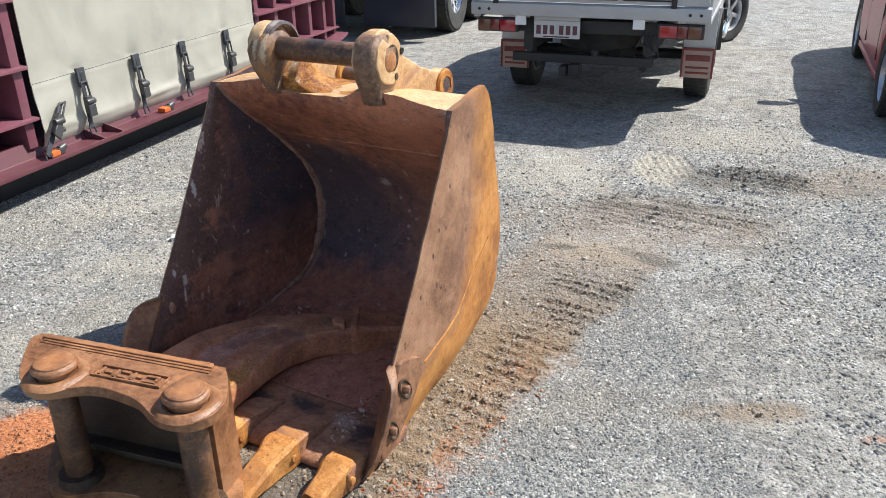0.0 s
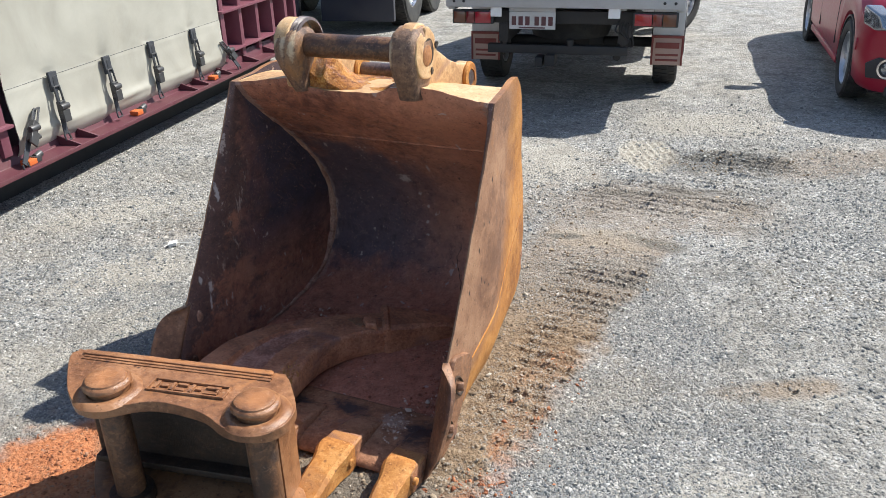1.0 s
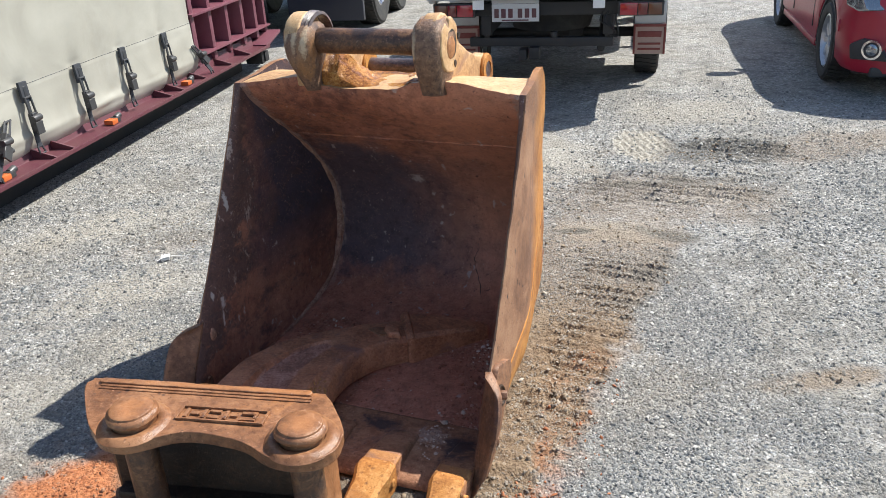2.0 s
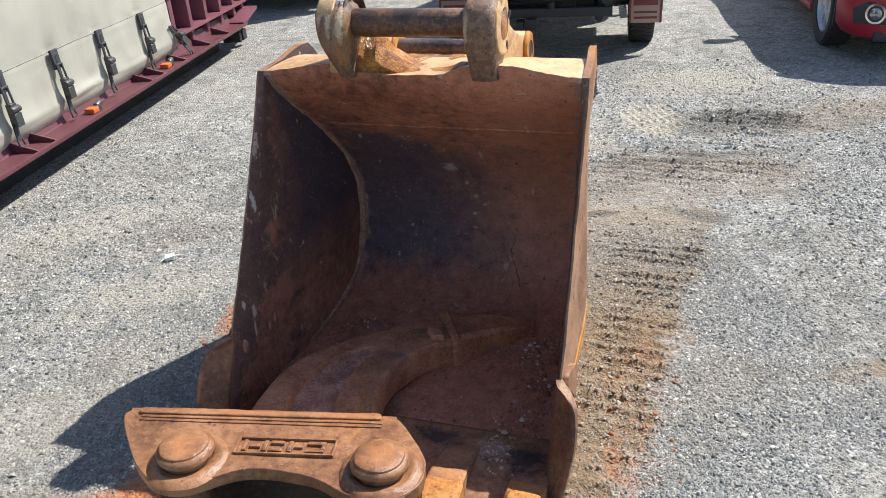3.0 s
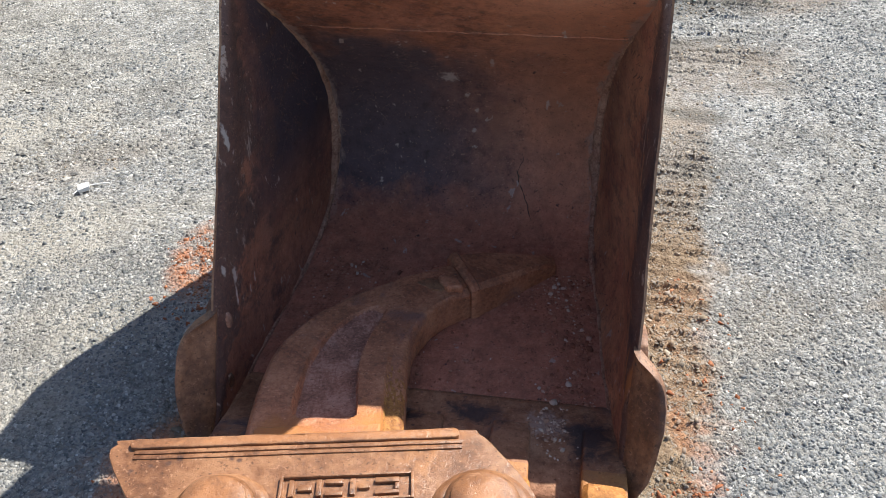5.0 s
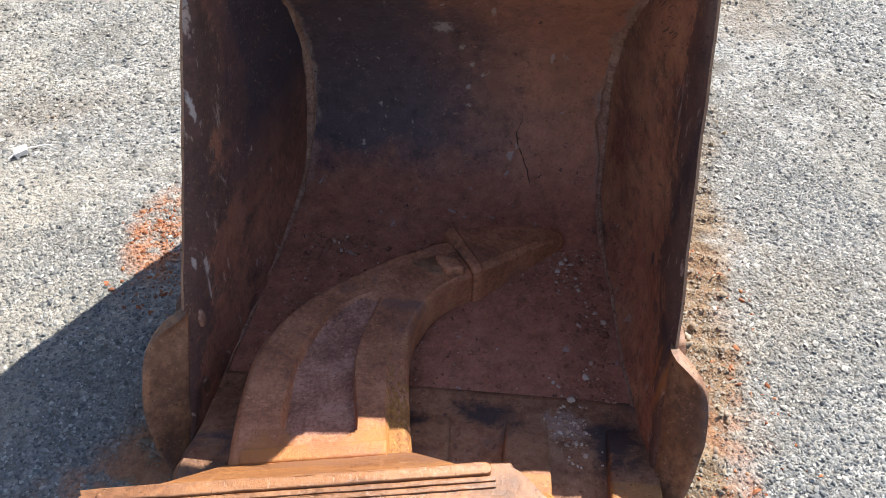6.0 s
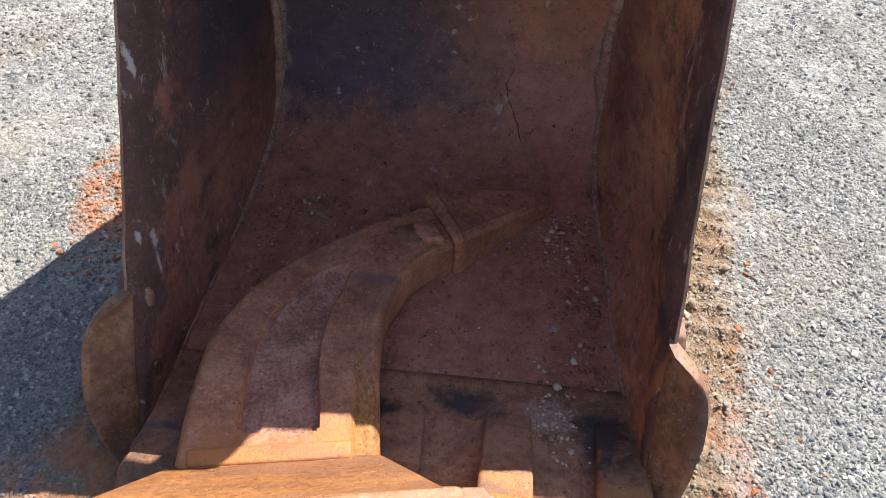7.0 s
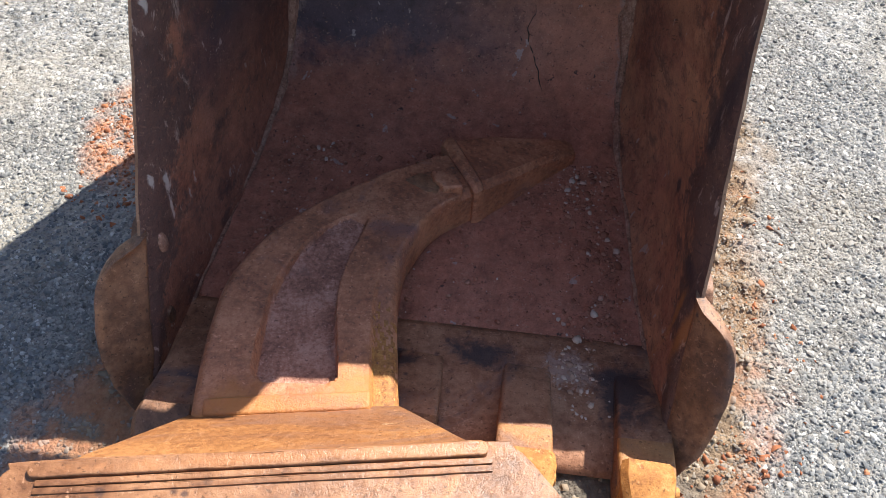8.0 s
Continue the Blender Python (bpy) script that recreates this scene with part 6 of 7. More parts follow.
def make_tarp():
    ny, nz = 150, 120
    front, back = [], []
    for i in range(nz + 1):
        z = 0.262 + (2.5 - 0.262) * (i / nz) ** 1.35
        ra, rb = [], []
        for k in range(ny + 1):
            y = -0.975 + (1.70 + 0.975) * k / ny
            x = 0.014 * noise.noise(Vector((y * 1.4, z * 1.1, 2.0))) + 0.006 * noise.noise(Vector((y * 5, z * 4, 5.0)))
            low = max(0.0, 1 - abs(z - 0.42) / 0.2)
            x += 0.022 * low * noise.noise(Vector((y * 3.2 - z * 2, z * 5, 8.0))) + 0.012 * low
            if z < 0.685:
                x += 0.004
            for ys in (-0.57, 0.0, 0.57, 1.2):
                d = abs(y - ys)
                x -= 0.014 * math.exp(-(d / 0.07) ** 2) * (0.6 if z > 0.72 else 1.0) * (1 if z < 0.75 else math.exp(-(z - 0.75) / 0.05))
                x += 0.006 * math.exp(-((z - 0.66 - d * 0.45) / 0.018) ** 2) * math.exp(-d / 0.12)
            x += 0.020 * math.exp(-((z - 0.375 - 0.03 * noise.noise(Vector((y * 1.7, 3, 0)))) / 0.03) ** 2) * (0.55 + 0.6 * noise.noise(Vector((y * 2.3, 1, 4))))
            if z < 0.33:
                x -= 0.035 * ((0.33 - z) / 0.07) ** 1.5
            ra.append((x, y + 0.004 * noise.noise(Vector((0, z * 6, y))), z))
            rb.append((x - 0.006, y, z))
        front.append(ra)
        back.append(rb)
    t = part("tarpaulin", slab(front, back), TARP, rack, "cream PVC curtain, creased and scuffed")
    k = min(range(nz + 1), key=lambda i: abs(front[i][0][2] - 0.687))
    part("hem_seam", bead([(x + 0.001, y, z) for x, y, z in front[k]], 0.0013, 1.0), SLATE, t, "dark stitched hem line")


make_tarp()


def marker(y):
    a = part("marker_base", joined(box(0.045, 0.105, y - 0.004, y + 0.045, 0.236, 0.276, 0.008, 2), rod((0.075, y + 0.02, 0.264), (0.075, y + 0.075, 0.276), 0.022, 14)), STEELGREY, rack, "grey bolted bracket")
    part("marker_lens", box(0.04, 0.11, y - 0.075, y - 0.004, 0.238, 0.272, 0.006, 2), ORANGE, a, "orange side marker")


for y in (-2.1, -0.965, 0.20, 1.37):
    marker(y)


def ratchet_strap(y, ztop, lean, loose=False):
    """Webbing pad, buckle frame, ratchet body and tail hooked to the rail."""
    s = thing("ratchet_strap", rack.matrix_world @ pose(0.012, y, 0, 0, 0, 0), "black ratchet strap with grey buckle holding the tarpaulin" if not loose else "loose ratchet strap hanging slanted at the tarpaulin's end", "ratchet strap", "straps along the curtain")
    zb = 0.245 if loose else 0.285
    L = ztop - zb

    def at(f):
        return Vector((0.006 + (0.09 if loose else 0.022) * f, lean * f, ztop - L * f))

    def strip(f0, f1, w, t, off=0.0):
        p, q = at(f0), at(f1)
        d = q - p
        bm = box(-t / 2, t / 2, -w / 2, w / 2, -d.length / 2, d.length / 2, 0.002, 1)
        az = (-d).normalized()
        ay = az.cross(Vector((1, 0, 0))).normalized()
        ax = ay.cross(az)
        m = Matrix.Translation((p + q) / 2 + Vector((off, 0, 0))) @ Matrix((ax, ay, az)).transposed().to_4x4()
        return moved(bm, m)
    if not loose:
        pad = part("webbing_pad", strip(0.0, 0.29, 0.074, 0.02), SLATE, s)
        part("pad_window", strip(0.06, 0.21, 0.026, 0.004, 0.011), BLACK, pad)
        f = (0.22, 0.50, 0.44, 0.70, 0.66, 1.0)
    else:
        f = (0.0, 0.40, 0.22, 0.56, 0.50, 1.0)
    a, b = at(f[0]), at(f[1])
    for w in (-0.026, 0.026):
        part("buckle_bar", rod(a + Vector((0.014, w, 0)), b + Vector((0.022, w * 1.1, 0)), 0.007, 8), STEELGREY, s)
    part("buckle_bar", rod(a + Vector((0.014, -0.031, 0)), a + Vector((0.014, 0.031, 0)), 0.007, 8), STEELGREY, s)
    c, e = at((f[2] + f[3]) / 2), at(f[5])
    part("inner_webbing", strip(f[0], f[2], 0.03, 0.006, 0.004), SLATE, s)
    part("ratchet_body", joined(strip(f[2], f[3], 0.052, 0.036, 0.018), rod(c + Vector((0.034, -0.038, 0.022)), c + Vector((0.034, 0.038, 0.022)), 0.021, 14), rod(c + Vector((0.030, -0.036, -0.04)), c + Vector((0.030, 0.036, -0.04)), 0.015, 14)), STEELGREY, s, "grey steel ratchet")
    part("handle", strip((f[2] + f[3]) / 2, f[3] + 0.05, 0.066, 0.014, 0.04), STEELGREY, s)
    part("tail_webbing", strip(f[4], 0.95, 0.042, 0.008), SLATE, s)
    e = at(0.93)
    part("hook", joined(rod(e + Vector((0, -0.02, 0.0)), e + Vector((0.012, -0.026, -0.05)), 0.006, 8), rod(e + Vector((0, 0.02, 0.0)), e + Vector((0.012, 0.026, -0.05)), 0.006, 8), rod(e + Vector((0.012, -0.028, -0.047)), e + Vector((0.012, 0.028, -0.047)), 0.006, 8)), STEELGREY, s)
    return s


for y, zt, ln in ((-0.57, 0.715, -0.01), (0.0, 0.70, 0.0), (0.57, 0.70, -0.015), (1.2, 0.69, -0.005)):
    ratchet_strap(y, zt, ln)
ratchet_strap(-0.79, 0.53, -0.30, True)
ratchet_strap(1.64, 0.50, 0.14, True)


# ---- wheels ----
def wheel(parent, x, y, r, width, side, spokes=5, rim=0.62, rimmat=None, tread=44, hub=False, steer=0.0):
    """Tyre, rim and disc; side is +1 where the face looks to +x."""
    rimmat = rimmat or RIM
    h = width / 2
    tyre_p = [(r * rim, -h * 0.86), (r * 0.80, -h), (r * 0.93, -h * 0.97), (r * 0.985, -h * 0.8), (r, -h * 0.45), (r, h * 0.45), (r * 0.985, h * 0.8), (r * 0.93, h * 0.97), (r * 0.80, h), (r * rim, h * 0.86)]
    bm = lathe(tyre_p, "x", 48, True)
    place = Matrix.Translation((x, y, r)) @ Matrix.Rotation(radians(steer), 4, "Z")
    w = part("wheel", moved(lathe([(r * rim * 0.98, side * h * 0.80), (r * rim * 0.93, side * h * 0.84), (r * rim * 0.86, side * h * 0.5), (r * rim * 0.84, -side * h * 0.3), (r * rim * 0.9, -side * h * 0.84), (r * rim * 0.98, -side * h * 0.84)], "x", 40, True), place), rimmat, parent)
    part("tyre", moved(bm, place), RUBBER, w, "black tyre with dusty tread")
    blocks = bmesh.new()
    for k in range(tread):
        a = 2 * math.pi * k / tread
        for off in (-0.5, 0.0, 0.5):
            m = Matrix.Translation((off * width * 0.62, 0, 0)) @ Matrix.Rotation(a + off * 0.08, 4, "X") @ Matrix.Translation((0, 0, r * 1.0)) @ Matrix.Diagonal((width * 0.24, 2 * math.pi * r / tread * 0.72, 0.012, 1))
            bmesh.ops.create_cube(blocks, size=1, matrix=m)
    part("tread", moved(blocks, place), RUBBER, w)
    disc = lathe([(0.0005, side * h * 0.42), (r * rim * 0.3, side * h * 0.46), (r * rim * 0.34, side * h * 0.3), (0.0005, side * h * 0.28)], "x", 28)
    part("hub", moved(disc, place), CHROME if hub else rimmat, w)
    for k in range(spokes):
        sp = box(-0.02, 0.02, -r * rim * 0.11, r * rim * 0.11, r * rim * 0.22, r * rim * 0.9, 0.008, 2)
        part("spoke", moved(sp, place @ Matrix.Translation((side * h * 0.40, 0, 0)) @ Matrix.Rotation(2 * math.pi * k / spokes + 0.2, 4, "X")), rimmat, w)
    part("brake_drum", moved(lathe([(0.0005, side * h * 0.2), (r * rim * 0.7, side * h * 0.18), (r * rim * 0.7, -side * h * 0.6), (0.0005, -side * h * 0.6)], "x", 24), place), UNDER, w)
    return w


# ---- utility truck seen from behind: x to its right, y forward from the tray's rear edge ----
ute = thing("utility_truck", pose(1.04, 6.43, 0, 0, 0, -20.0), "white tray-back utility truck parked with rear facing", "utility truck")
part("tray_floor", box(-0.92, 0.92, 0.0, 2.35, 0.845, 0.90, 0.006), ALLOY, ute)
part("tray_rear_rail", prism([(0.0, 0.835), (-0.03, 0.84), (-0.035, 0.93), (-0.012, 0.945), (0.03, 0.94), (0.03, 0.835)], -0.93, 0.93, "x", 0.005), ALLOY, ute, "dull aluminium rear rail")
tail = part("tailgate", box(-0.91, 0.91, -0.03, 0.012, 0.95, 1.20, 0.006), ALLOY, ute)
for z in (0.975, 1.06, 1.15):
    for x0, x1 in ((-0.62, -0.22), (-0.18, 0.24), (0.28, 0.68)):
        part("pressed_rib", box(x0, x1, -0.038, -0.028, z, z + 0.012, 0.003), UNDER, tail)
for x in (-0.72, 0.66):
    part("latch", box(x - 0.02, x + 0.02, -0.055, -0.028, 0.93, 1.06, 0.005), UNDER, tail)
for x in (-0.86, -0.78, 0.78, 0.86):
    part("rivet", moved(lathe([(0.0005, -0.042), (0.010, -0.040), (0.012, -0.032), (0.0005, -0.03)], "y", 10), Matrix.Translation((x, 0, 0.885))), UNDER, ute)
for s in (-1, 1):
    part("tray_side", box(s * 0.91 - 0.02, s * 0.91 + 0.02, 0.03, 2.34, 0.90, 1.2, 0.006), ALLOY, ute)
    part("side_rail", box(s * 0.90 - 0.03, s * 0.90 + 0.03, 0.04, 2.34, 0.81, 0.845, 0.004), ALLOY, ute)
for x in (-0.52, 0.41):
    part("rail_tab", box(x - 0.045, x + 0.045, -0.012, 0.004, 0.765, 0.84, 0.004), WHITE, ute)
part("headboard", box(-0.9, 0.9, 2.30, 2.36, 0.9, 1.75, 0.01), ALLOY, ute)
for s in (-1, 1):
    lamp = part("tail_lamp", box(s * 0.72 - 0.17, s * 0.72 + 0.17, 0.02, 0.075, 0.70, 0.81, 0.008), BLACK, ute)
    part("red_lens", box(s * 0.63 - 0.065, s * 0.63 + 0.065, 0.0, 0.022, 0.71, 0.80, 0.006), LENS_RED, lamp, "glossy red lens")
    part("dark_red_lens", box(s * 0.735 - 0.035, s * 0.735 + 0.035, 0.002, 0.022, 0.71, 0.80, 0.005), LENS_DARK, lamp, "dark red lens")
    part("amber_lens", box(s * 0.825 - 0.05, s * 0.825 + 0.05, 0.0, 0.022, 0.71, 0.80, 0.006), LENS_AMBER, lamp, "amber lens")
plate = part("number_plate", box(-0.42, -0.048, 0.03, 0.042, 0.665, 0.80, 0.004), PLATEWHITE, ute, "white rear plate with dark bars")
for k, x in enumerate((-0.40, -0.345, -0.29, -0.215, -0.16, -0.105)):
    part("plate_bar", box(x, x + 0.036, 0.026, 0.031, 0.695, 0.765, 0.002, 1), PLATEINK, plate)
part("plate_bar", box(-0.34, -0.13, 0.027, 0.031, 0.672, 0.682, 0.001, 1), PLATEINK, plate)
part("plate_light", box(-0.42, -0.05, 0.025, 0.06, 0.802, 0.835, 0.006), ALLOY, ute)
part("cross_member", box(-0.62, 0.62, 0.10, 0.16, 0.70, 0.80, 0.006), UNDER, ute)
part("tow_bar", box(-0.62, 0.52, 0.12, 0.19, 0.455, 0.525, 0.008), UNDER, ute, "dark steel tow bar")
part("tow_hitch", joined(box(-0.13, -0.05, 0.04, 0.2, 0.37, 0.46, 0.006), box(-0.21, -0.15, 0.05, 0.18, 0.36, 0.44, 0.006), rod((0.06, 0.14, 0.52), (0.06, 0.14, 0.57), 0.03, 14)), UNDER, ute)
for x in (-0.48, 0.48):
    part("chassis_rail", box(x - 0.04, x + 0.04, 0.1, 4.6, 0.55, 0.70, 0.008), UNDER, ute)
    part("tow_bracket", box(x - 0.02, x + 0.02, 0.13, 0.3, 0.46, 0.60, 0.004), UNDER, ute)
part("rear_axle", joined(rod((-0.75, 1.3, 0.36), (0.75, 1.3, 0.36), 0.045, 14), moved(lathe([(0.0005, -0.13), (0.09, -0.12), (0.14, 0.0), (0.09, 0.12), (0.0005, 0.13)], "x", 20), Matrix.Translation((0.1, 1.3, 0.36)))), UNDER, ute)
part("exhaust_pipe", rod((0.42, 0.35, 0.40), (0.40, 1.6, 0.45), 0.032, 14), UNDER, ute)
part("spare_wheel", moved(lathe([(0.2, -0.1), (0.33, -0.1), (0.36, 0.0), (0.33, 0.1), (0.2, 0.1)], "z", 30, True), Matrix.Translation((-0.02, 0.75, 0.62))), RUBBER, ute)
part("fuel_tank", box(-0.42, 0.1, 1.6, 2.4, 0.38, 0.68, 0.04, 3), UNDER, ute)
for k in range(4):
    _w = spline([(0.45 + 0.03 * k, 0.1, 0.74 - 0.01 * k), (0.42 + 0.04 * k, 0.08, 0.66), (0.5 + 0.02 * k, 0.1, 0.60 - 0.02 * k), (0.47, 0.14, 0.55)], 4)
    part("cable", bead(_w, 0.006, k), UNDER, ute)
for s in (-1, 1):
    part("mudguard_arch", moved(prism([(r * math.cos(radians(a)), r * math.sin(radians(a))) for r, rng in ((0.43, range(0, 181, 12)), (0.41, range(180, -1, -12))) for a in rng], s * 0.81 - 0.14, s * 0.81 + 0.14, "x", 0.002), Matrix.Translation((0, 1.3, 0.34))), BLACK, ute)
    part("flap_hanger", box(s * 0.81 - 0.13, s * 0.81 + 0.13, 0.86, 0.875, 0.50, 0.80, 0.004), PLATEWHITE, ute)
    flap = part("mud_flap", box(s * 0.81 - 0.135, s * 0.81 + 0.135, 0.845, 0.86, 0.245, 0.50, 0.005), FLAP, ute, "faded pink mud flap with red marks")
    part("flap_border", joined(box(s * 0.81 - 0.135, s * 0.81 + 0.135, 0.838, 0.846, 0.478, 0.50, 0.002), box(s * 0.81 - 0.135, s * 0.81 - 0.118, 0.838, 0.846, 0.245, 0.476, 0.002), box(s * 0.81 + 0.118, s * 0.81 + 0.135, 0.838, 0.846, 0.245, 0.476, 0.002)), FLAPRED, flap)
    part("red_bar", box(s * 0.81 - 0.10, s * 0.81 + 0.10, 0.839, 0.846, 0.39, 0.44, 0.003), FLAPRED, flap)
    for z in (0.325, 0.28):
        part("dark_bar", box(s * 0.81 - 0.095, s * 0.81 + 0.095, 0.840, 0.846, z, z + 0.018, 0.002), FLAPRED, flap)
    wheel(ute, s * 0.80, 1.30, 0.345, 0.215, s, 6, 0.6, RIM)
    wheel(ute, s * 0.84, 4.30, 0.345, 0.215, s, 6, 0.66, RIM, steer=-32.0)


def ute_cab():
    prof = spline([(2.42, 0.55), (2.42, 1.2), (2.5, 1.72), (2.7, 1.8), (3.5, 1.78), (3.75, 1.68), (4.15, 1.2), (4.3, 1.13), (4.95, 1.06), (5.1, 0.95), (5.12, 0.6), (5.05, 0.5)], 3)
    prof += [(4.72, 0.5)] + [(4.30 + 0.41 * math.cos(radians(a)), 0.38 + 0.41 * math.sin(radians(a))) for a in range(20, 165, 18)] + [(3.88, 0.45), (2.5, 0.45)]
    bm = prism(prof, -0.83, 0.83, "x", 0.03, 3)
    for v in bm.verts:
        if v.co.z > 1.2:
            v.co.x *= 1 - 0.16 * (v.co.z - 1.2) / 0.6
    cab = part("cab", bm, WHITE, ute, "white cab with flared guards")
    for s in (-1, 1):
        part("side_window", prism([(2.65, 1.22), (2.72, 1.66), (3.5, 1.66), (3.95, 1.22)], s * 0.80 - 0.02, s * 0.80 + 0.02, "x", 0.004), GLASS, cab)
        part("step_rail", rod((s * 0.92, 2.5, 0.36), (s * 0.92, 3.85, 0.36), 0.035, 16), CHROME, ute, "chrome side step")
        part("step_bracket", box(s * 0.86 - 0.07, s * 0.86 + 0.03, 2.6, 2.66, 0.33, 0.46, 0.005), UNDER, ute)
        part("step_bracket", box(s * 0.86 - 0.07, s * 0.86 + 0.03, 3.7, 3.76, 0.33, 0.46, 0.005), UNDER, ute)
    part("windscreen", moved(box(-0.66, 0.66, -0.3, 0.3, -0.008, 0.008, 0.004), pose(0, 3.975, 1.45, -51, 0, 0)), GLASS, cab)
    part("rear_window", box(-0.55, 0.55, 2.40, 2.43, 1.3, 1.65, 0.01), GLASS, cab)
    part("front_bumper", box(-0.85, 0.85, 5.06, 5.2, 0.42, 0.66, 0.03, 3), WHITE, ute)


ute_cab()

# ---- red hatchback: x to the picture's right, y to its tail; its nose points at -y ----
car = thing("red_car", pose(3.50, 6.63, 0, 0, 0, -20.3), "red hatchback car parked facing the bucket", "car")
CW = 0.87


def car_body():
    """Side outline stations along y with half widths; wheel arches cut by the station's sill."""
    ys = np.r_[np.linspace(-0.84, -0.45, 8), np.linspace(-0.4, 0.42, 22), np.linspace(0.5, 2.2, 16), np.linspace(2.24, 3.06, 22), np.linspace(3.1, 3.48, 7)]
    belt = spline([(-0.85, 0.55), (-0.82, 0.66), (-0.6, 0.78), (-0.2, 0.90), (0.35, 0.97), (1.0, 1.0), (2.0, 1.03), (3.0, 1.06), (3.4, 1.0), (3.48, 0.85)], 6)
    roof = spline([(0.3, 0.97), (0.8, 1.25), (1.15, 1.36), (1.7, 1.41), (2.3, 1.39), (2.9, 1.30), (3.3, 1.12), (3.48, 0.87)], 6)
    half = spline([(-0.86, 0.42), (-0.83, 0.62), (-0.74, 0.78), (-0.55, 0.855), (-0.2, 0.873), (0.5, 0.875), (2.5, 0.875), (3.1, 0.84), (3.4, 0.70), (3.48, 0.5)], 6)
    bz = lambda y: np.interp(y, [p[0] for p in belt], [p[1] for p in belt])
    rz = lambda y: max(bz(y) + 0.01, np.interp(y, [p[0] for p in roof], [p[1] for p in roof]))
    hw = lambda y: np.interp(y, [p[0] for p in half], [p[1] for p in half])
    secs = []
    for y in ys:
        low = 0.2
        for wy in (0.0, 2.65):
            if abs(y - wy) < 0.37:
                low = max(low, 0.31 + math.sqrt(0.37 ** 2 - (y - wy) ** 2))
        w, b, r = hw(y), bz(y), rz(y)
        low = min(low, b - 0.06)
        k = (b - low)
        side = [(w * 0.93, low), (w * 0.985, low + 0.10 * k), (w, low + 0.35 * k), (w * 1.0, low + 0.62 * k), (w * 0.975, low + 0.80 * k), (w * 0.985, low + 0.86 * k), (w * 0.93, b)]
        top = [(w * (0.93 - 0.05 * min(1, (r - b) / 0.1)), b + (r - b) * 0.15), (w * 0.74 if r - b > 0.1 else w * 0.7, b + (r - b) * 0.75), (w * 0.56, b + (r - b) * 0.96), (0.0, r + 0.012)]
        pts = side + top
        secs.append([(x, y, z) for x, z in pts] + [(-x, y, z) for x, z in reversed(pts[:-1])])
    bm, vs = sheet(secs)
    bm.faces.new(vs[0])
    bm.faces.new(vs[-1])
    for v in bm.verts:
        if v.co.y < -0.4:
            v.co.y = -0.4 + 0.78 * (v.co.y + 0.4)
    bmesh.ops.translate(bm, vec=(CW, 0, 0), verts=bm.verts)
    b = part("body", bm, CARRED, car, "glossy red bodywork")
    part("underbody", box(0.12, 2 * CW - 0.12, -0.6, 3.3, 0.17, 0.34, 0.02), UNDER, car)
    for s in (-1, 1):
        cx = CW + s * 0.775
        glass = prism([(0.75, 1.0), (1.15, 1.26), (1.75, 1.33), (2.4, 1.31), (2.95, 1.08), (2.9, 1.05), (1.6, 1.02)], min(cx - s * 0.12, cx + s * 0.0), max(cx - s * 0.12, cx + s * 0.0), "x", 0.01)
        for v in glass.verts:
            v.co.x -= s * 0.62 * max(0.0, v.co.z - 1.03)
        part("side_window", glass, GLASS, b)
        part("door_seam", box(CW + s * 0.872 - 0.006, CW + s * 0.872 + 0.006, 0.52, 0.53, 0.35, 0.98, 0.001), BLACK, b)
        part("door_seam", box(CW + s * 0.872 - 0.006, CW + s * 0.872 + 0.006, 1.55, 1.56, 0.35, 1.0, 0.001), BLACK, b)
        part("door_handle", box(CW + s * 0.875 - 0.015, CW + s * 0.875 + 0.02, 1.34, 1.5, 0.86, 0.885, 0.008), CARRED, b)
        part("sill", box(CW + s * 0.80 - 0.06, CW + s * 0.80 + 0.06, 0.42, 2.22, 0.19, 0.25, 0.012), CARRED, b)
        mir = part("mirror", roughen(moved(box(-0.11, 0.11, -0.06, 0.06, -0.065, 0.065, 0.03, 3), Matrix.Translation((CW + s * 1.0, 0.72, 1.02))), 0.0), CARRED, b)
        part("mirror_arm", box(min(CW + s * 0.85, CW + s * 0.95), max(CW + s * 0.85, CW + s * 0.95), 0.70, 0.76, 0.97, 1.01, 0.008), BLACK, mir)
        for wy in (0.0, 2.65):
            wl = wheel(car, CW + s * 0.765, wy, 0.318, 0.205, s, 10, 0.70, RIM)
            inner = prism([(r * math.cos(radians(a)), r * math.sin(radians(a))) for r, rng in ((0.365, range(-15, 196, 15)), (0.35, range(195, -16, -15))) for a in rng], min(CW + s * 0.55, CW + s * 0.86), max(CW + s * 0.55, CW + s * 0.86), "x", 0.0)
            part("wheel_arch_liner", moved(inner, Matrix.Translation((0, wy, 0.31))), BLACK, b)
        # head lamp, wrapped round the corner
        hl = prism([(-0.72, 0.665), (-0.65, 0.65), (-0.54, 0.69), (-0.45, 0.80), (-0.52, 0.825), (-0.67, 0.77)], min(CW + s * 0.60, CW + s * 0.858), max(CW + s * 0.60, CW + s * 0.858), "x", 0.02, 3)
        for v in hl.verts:
            v.co.x -= s * max(0.0, -0.56 - v.co.y) * 0.7
        part("head_lamp", hl, HEADLAMP, b, "clear swept-back head lamp")
        # fog lamp pocket
        pk = part("fog_pocket", moved(prism([(-0.16, -0.07), (0.13, -0.08), (0.15, 0.03), (0.05, 0.085), (-0.05, 0.06)], -0.03, 0.03, "y", 0.012), Matrix.Translation((CW + s * 0.68, -0.718, 0.38)) @ Matrix.Rotation(radians(s * 36), 4, "Z") @ Matrix.Diagonal((s, 1, 1, 1))), BLACK, b)
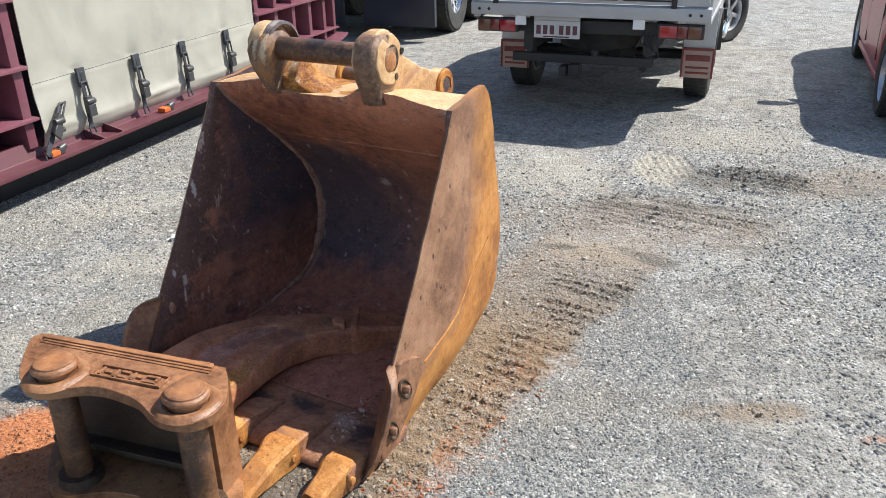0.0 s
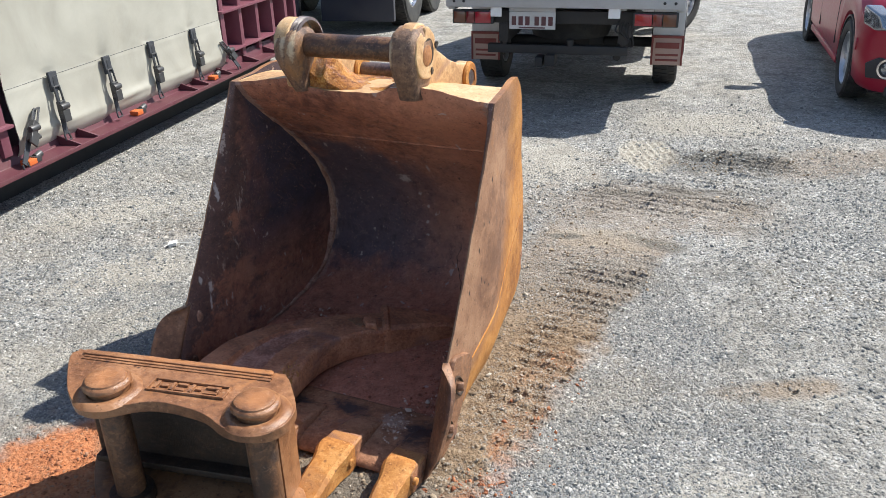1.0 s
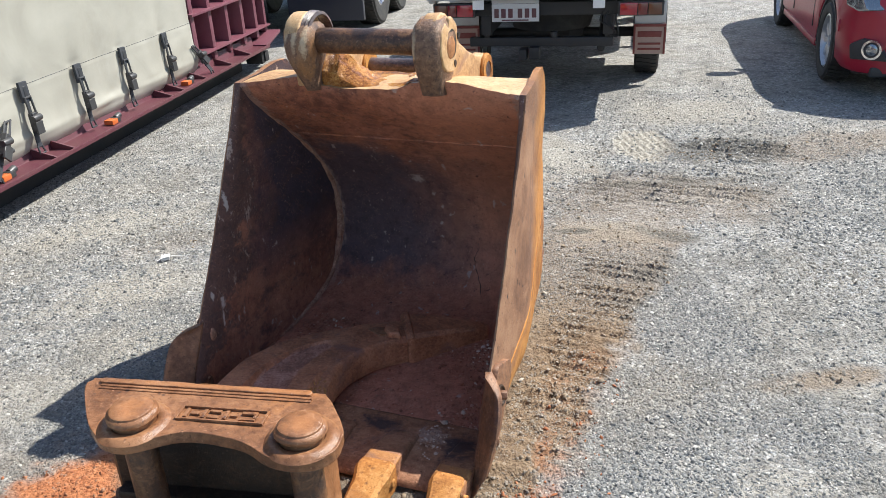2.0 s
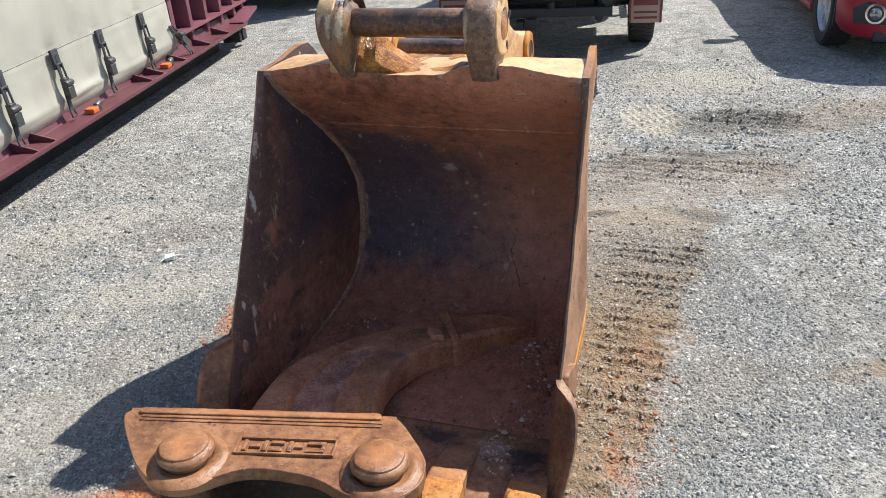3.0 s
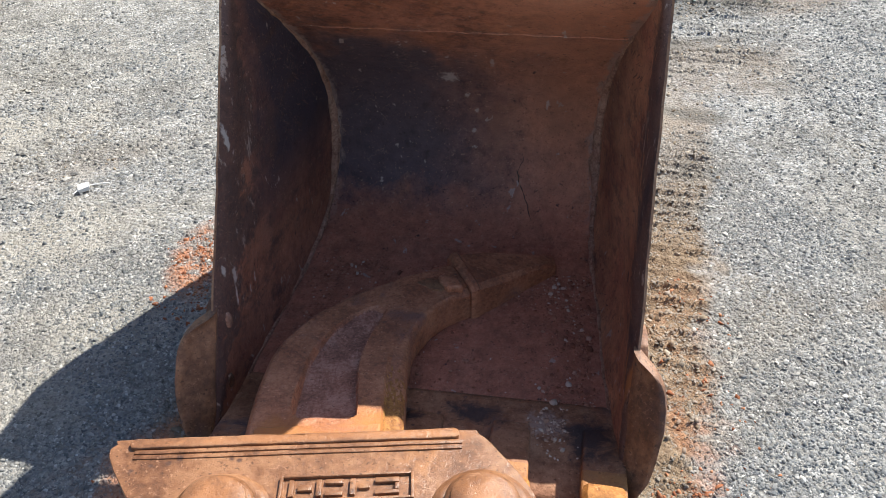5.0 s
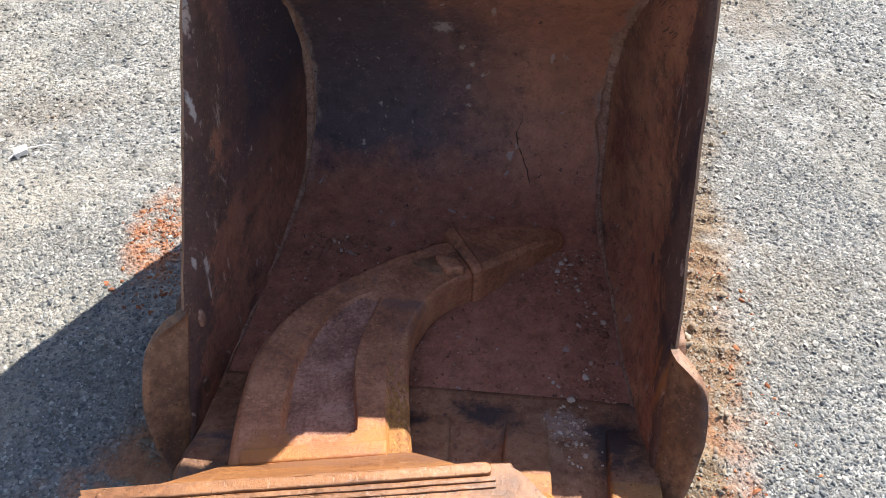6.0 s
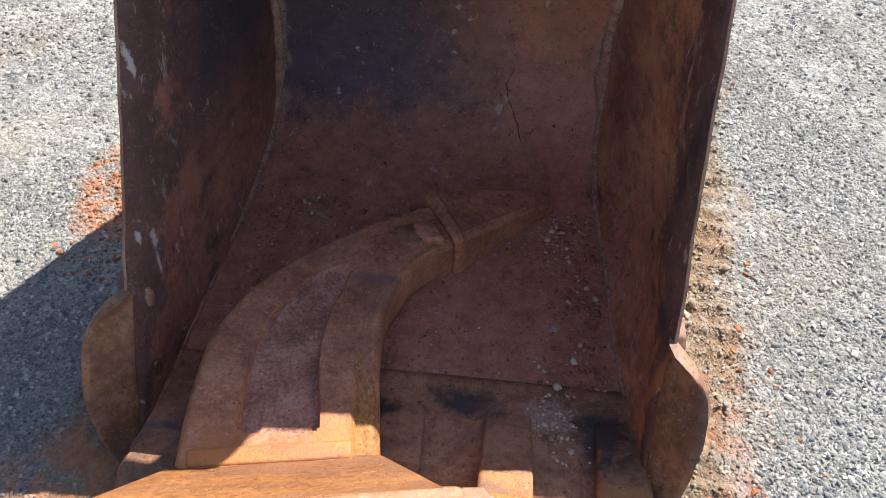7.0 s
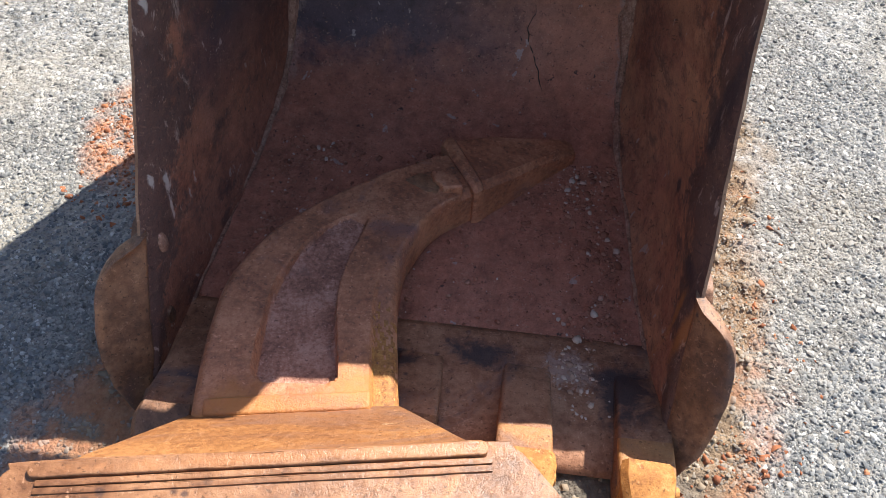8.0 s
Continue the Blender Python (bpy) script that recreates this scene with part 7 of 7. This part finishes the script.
        part("fog_ring", moved(lathe([(0.058, -0.02), (0.074, -0.018), (0.074, 0.02), (0.058, 0.02)], "y", 28, True), Matrix.Translation((CW + s * 0.67, -0.745, 0.385)) @ Matrix.Rotation(radians(s * 36), 4, "Z")), CHROME, pk, "chrome fog lamp ring")
        part("fog_lens", moved(lathe([(0.0005, -0.022), (0.04, -0.016), (0.058, -0.004), (0.058, 0.01), (0.0005, 0.01)], "y", 24), Matrix.Translation((CW + s * 0.67, -0.745, 0.385)) @ Matrix.Rotation(radians(s * 36), 4, "Z")), HEADLAMP, pk)
        part("side_repeater", moved(lathe([(0.0005, s * 0.012), (0.02, s * 0.008), (0.024, -s * 0.01), (0.0005, -s * 0.012)], "x", 16), Matrix.Translation((CW + s * 0.865, -0.46, 0.52)) @ Matrix.Diagonal((1, 0.8, 2.2, 1))), CARRED, b)
    part("grille", box(CW - 0.42, CW + 0.42, -0.785, -0.72, 0.42, 0.60, 0.02, 3), BLACK, b)
    part("lower_grille", box(CW - 0.66, CW + 0.66, -0.735, -0.62, 0.17, 0.25, 0.02), BLACK, b)
    part("windscreen", moved(box(-0.62, 0.62, -0.5, 0.5, -0.006, 0.006, 0.004), Matrix.Translation((CW, 0.74, 1.225)) @ Matrix.Rotation(radians(28), 4, "X")), GLASS, b)
    part("tail_gate_glass", moved(box(-0.52, 0.52, -0.2, 0.2, -0.006, 0.006, 0.004), Matrix.Translation((CW, 3.14, 1.27)) @ Matrix.Rotation(radians(-38), 4, "X")), GLASS, b)


car_body()

# ---- dark truck beyond the trailer: x to its right, y forward ----
truck = thing("rigid_truck", pose(-0.25, 10.2, 0, 0, 0, -17.0), "dark navy truck with hazard board and chrome hubs", "truck")
part("chassis_box", box(-2.3, -0.06, 0.25, 6.5, 0.62, 1.0, 0.02), NAVY, truck)
part("truck_body", box(-2.4, 0.02, 0.2, 6.6, 1.0, 3.0, 0.03), NAVY, truck)
part("rear_skirt", box(-1.0, -0.04, 0.12, 0.2, 0.18, 0.62, 0.01), NAVY, truck)
part("rear_skirt", box(-2.3, -1.3, 0.12, 0.2, 0.18, 0.62, 0.01), NAVY, truck)
hz = part("hazard_board", box(-0.86, -0.12, 0.06, 0.085, 0.60, 0.90, 0.004), YELLOW, truck, "yellow board with red diagonal stripes")
for k in range(4):
    x = -0.82 + k * 0.2
    part("red_stripe", prism([(x, 0.602), (x + 0.1, 0.602), (x - 0.08, 0.898) if k else (x, 0.7), (x - 0.18, 0.898) if k else (x - 0.02, 0.65)], 0.055, 0.062, "y", 0.001, 1), HAZRED, hz)
for y in (1.05, 2.25):
    for s in (-1, 1):
        wheel(truck, -1.14 + s * 0.98, y, 0.5, 0.29, s, 8, 0.55, CHROME, 52, True)
        part("mudguard", moved(prism([(r * math.cos(radians(a)), r * math.sin(radians(a))) for r, rng in ((0.6, range(10, 171, 16)), (0.58, range(170, 9, -16))) for a in rng], -1.14 + s * 0.98 - 0.17, -1.14 + s * 0.98 + 0.17, "x", 0.002), Matrix.Translation((0, y, 0.5))), BLACK, truck)
part("truck_axle", rod((-2.1, 1.05, 0.5), (-0.2, 1.05, 0.5), 0.07, 14), UNDER, truck)
part("truck_axle", rod((-2.1, 2.25, 0.5), (-0.2, 2.25, 0.5), 0.07, 14), UNDER, truck)
for s in (-1, 1):
    wheel(truck, -1.14 + s * 0.98, 5.7, 0.5, 0.29, s, 8, 0.55, CHROME, 52, True)
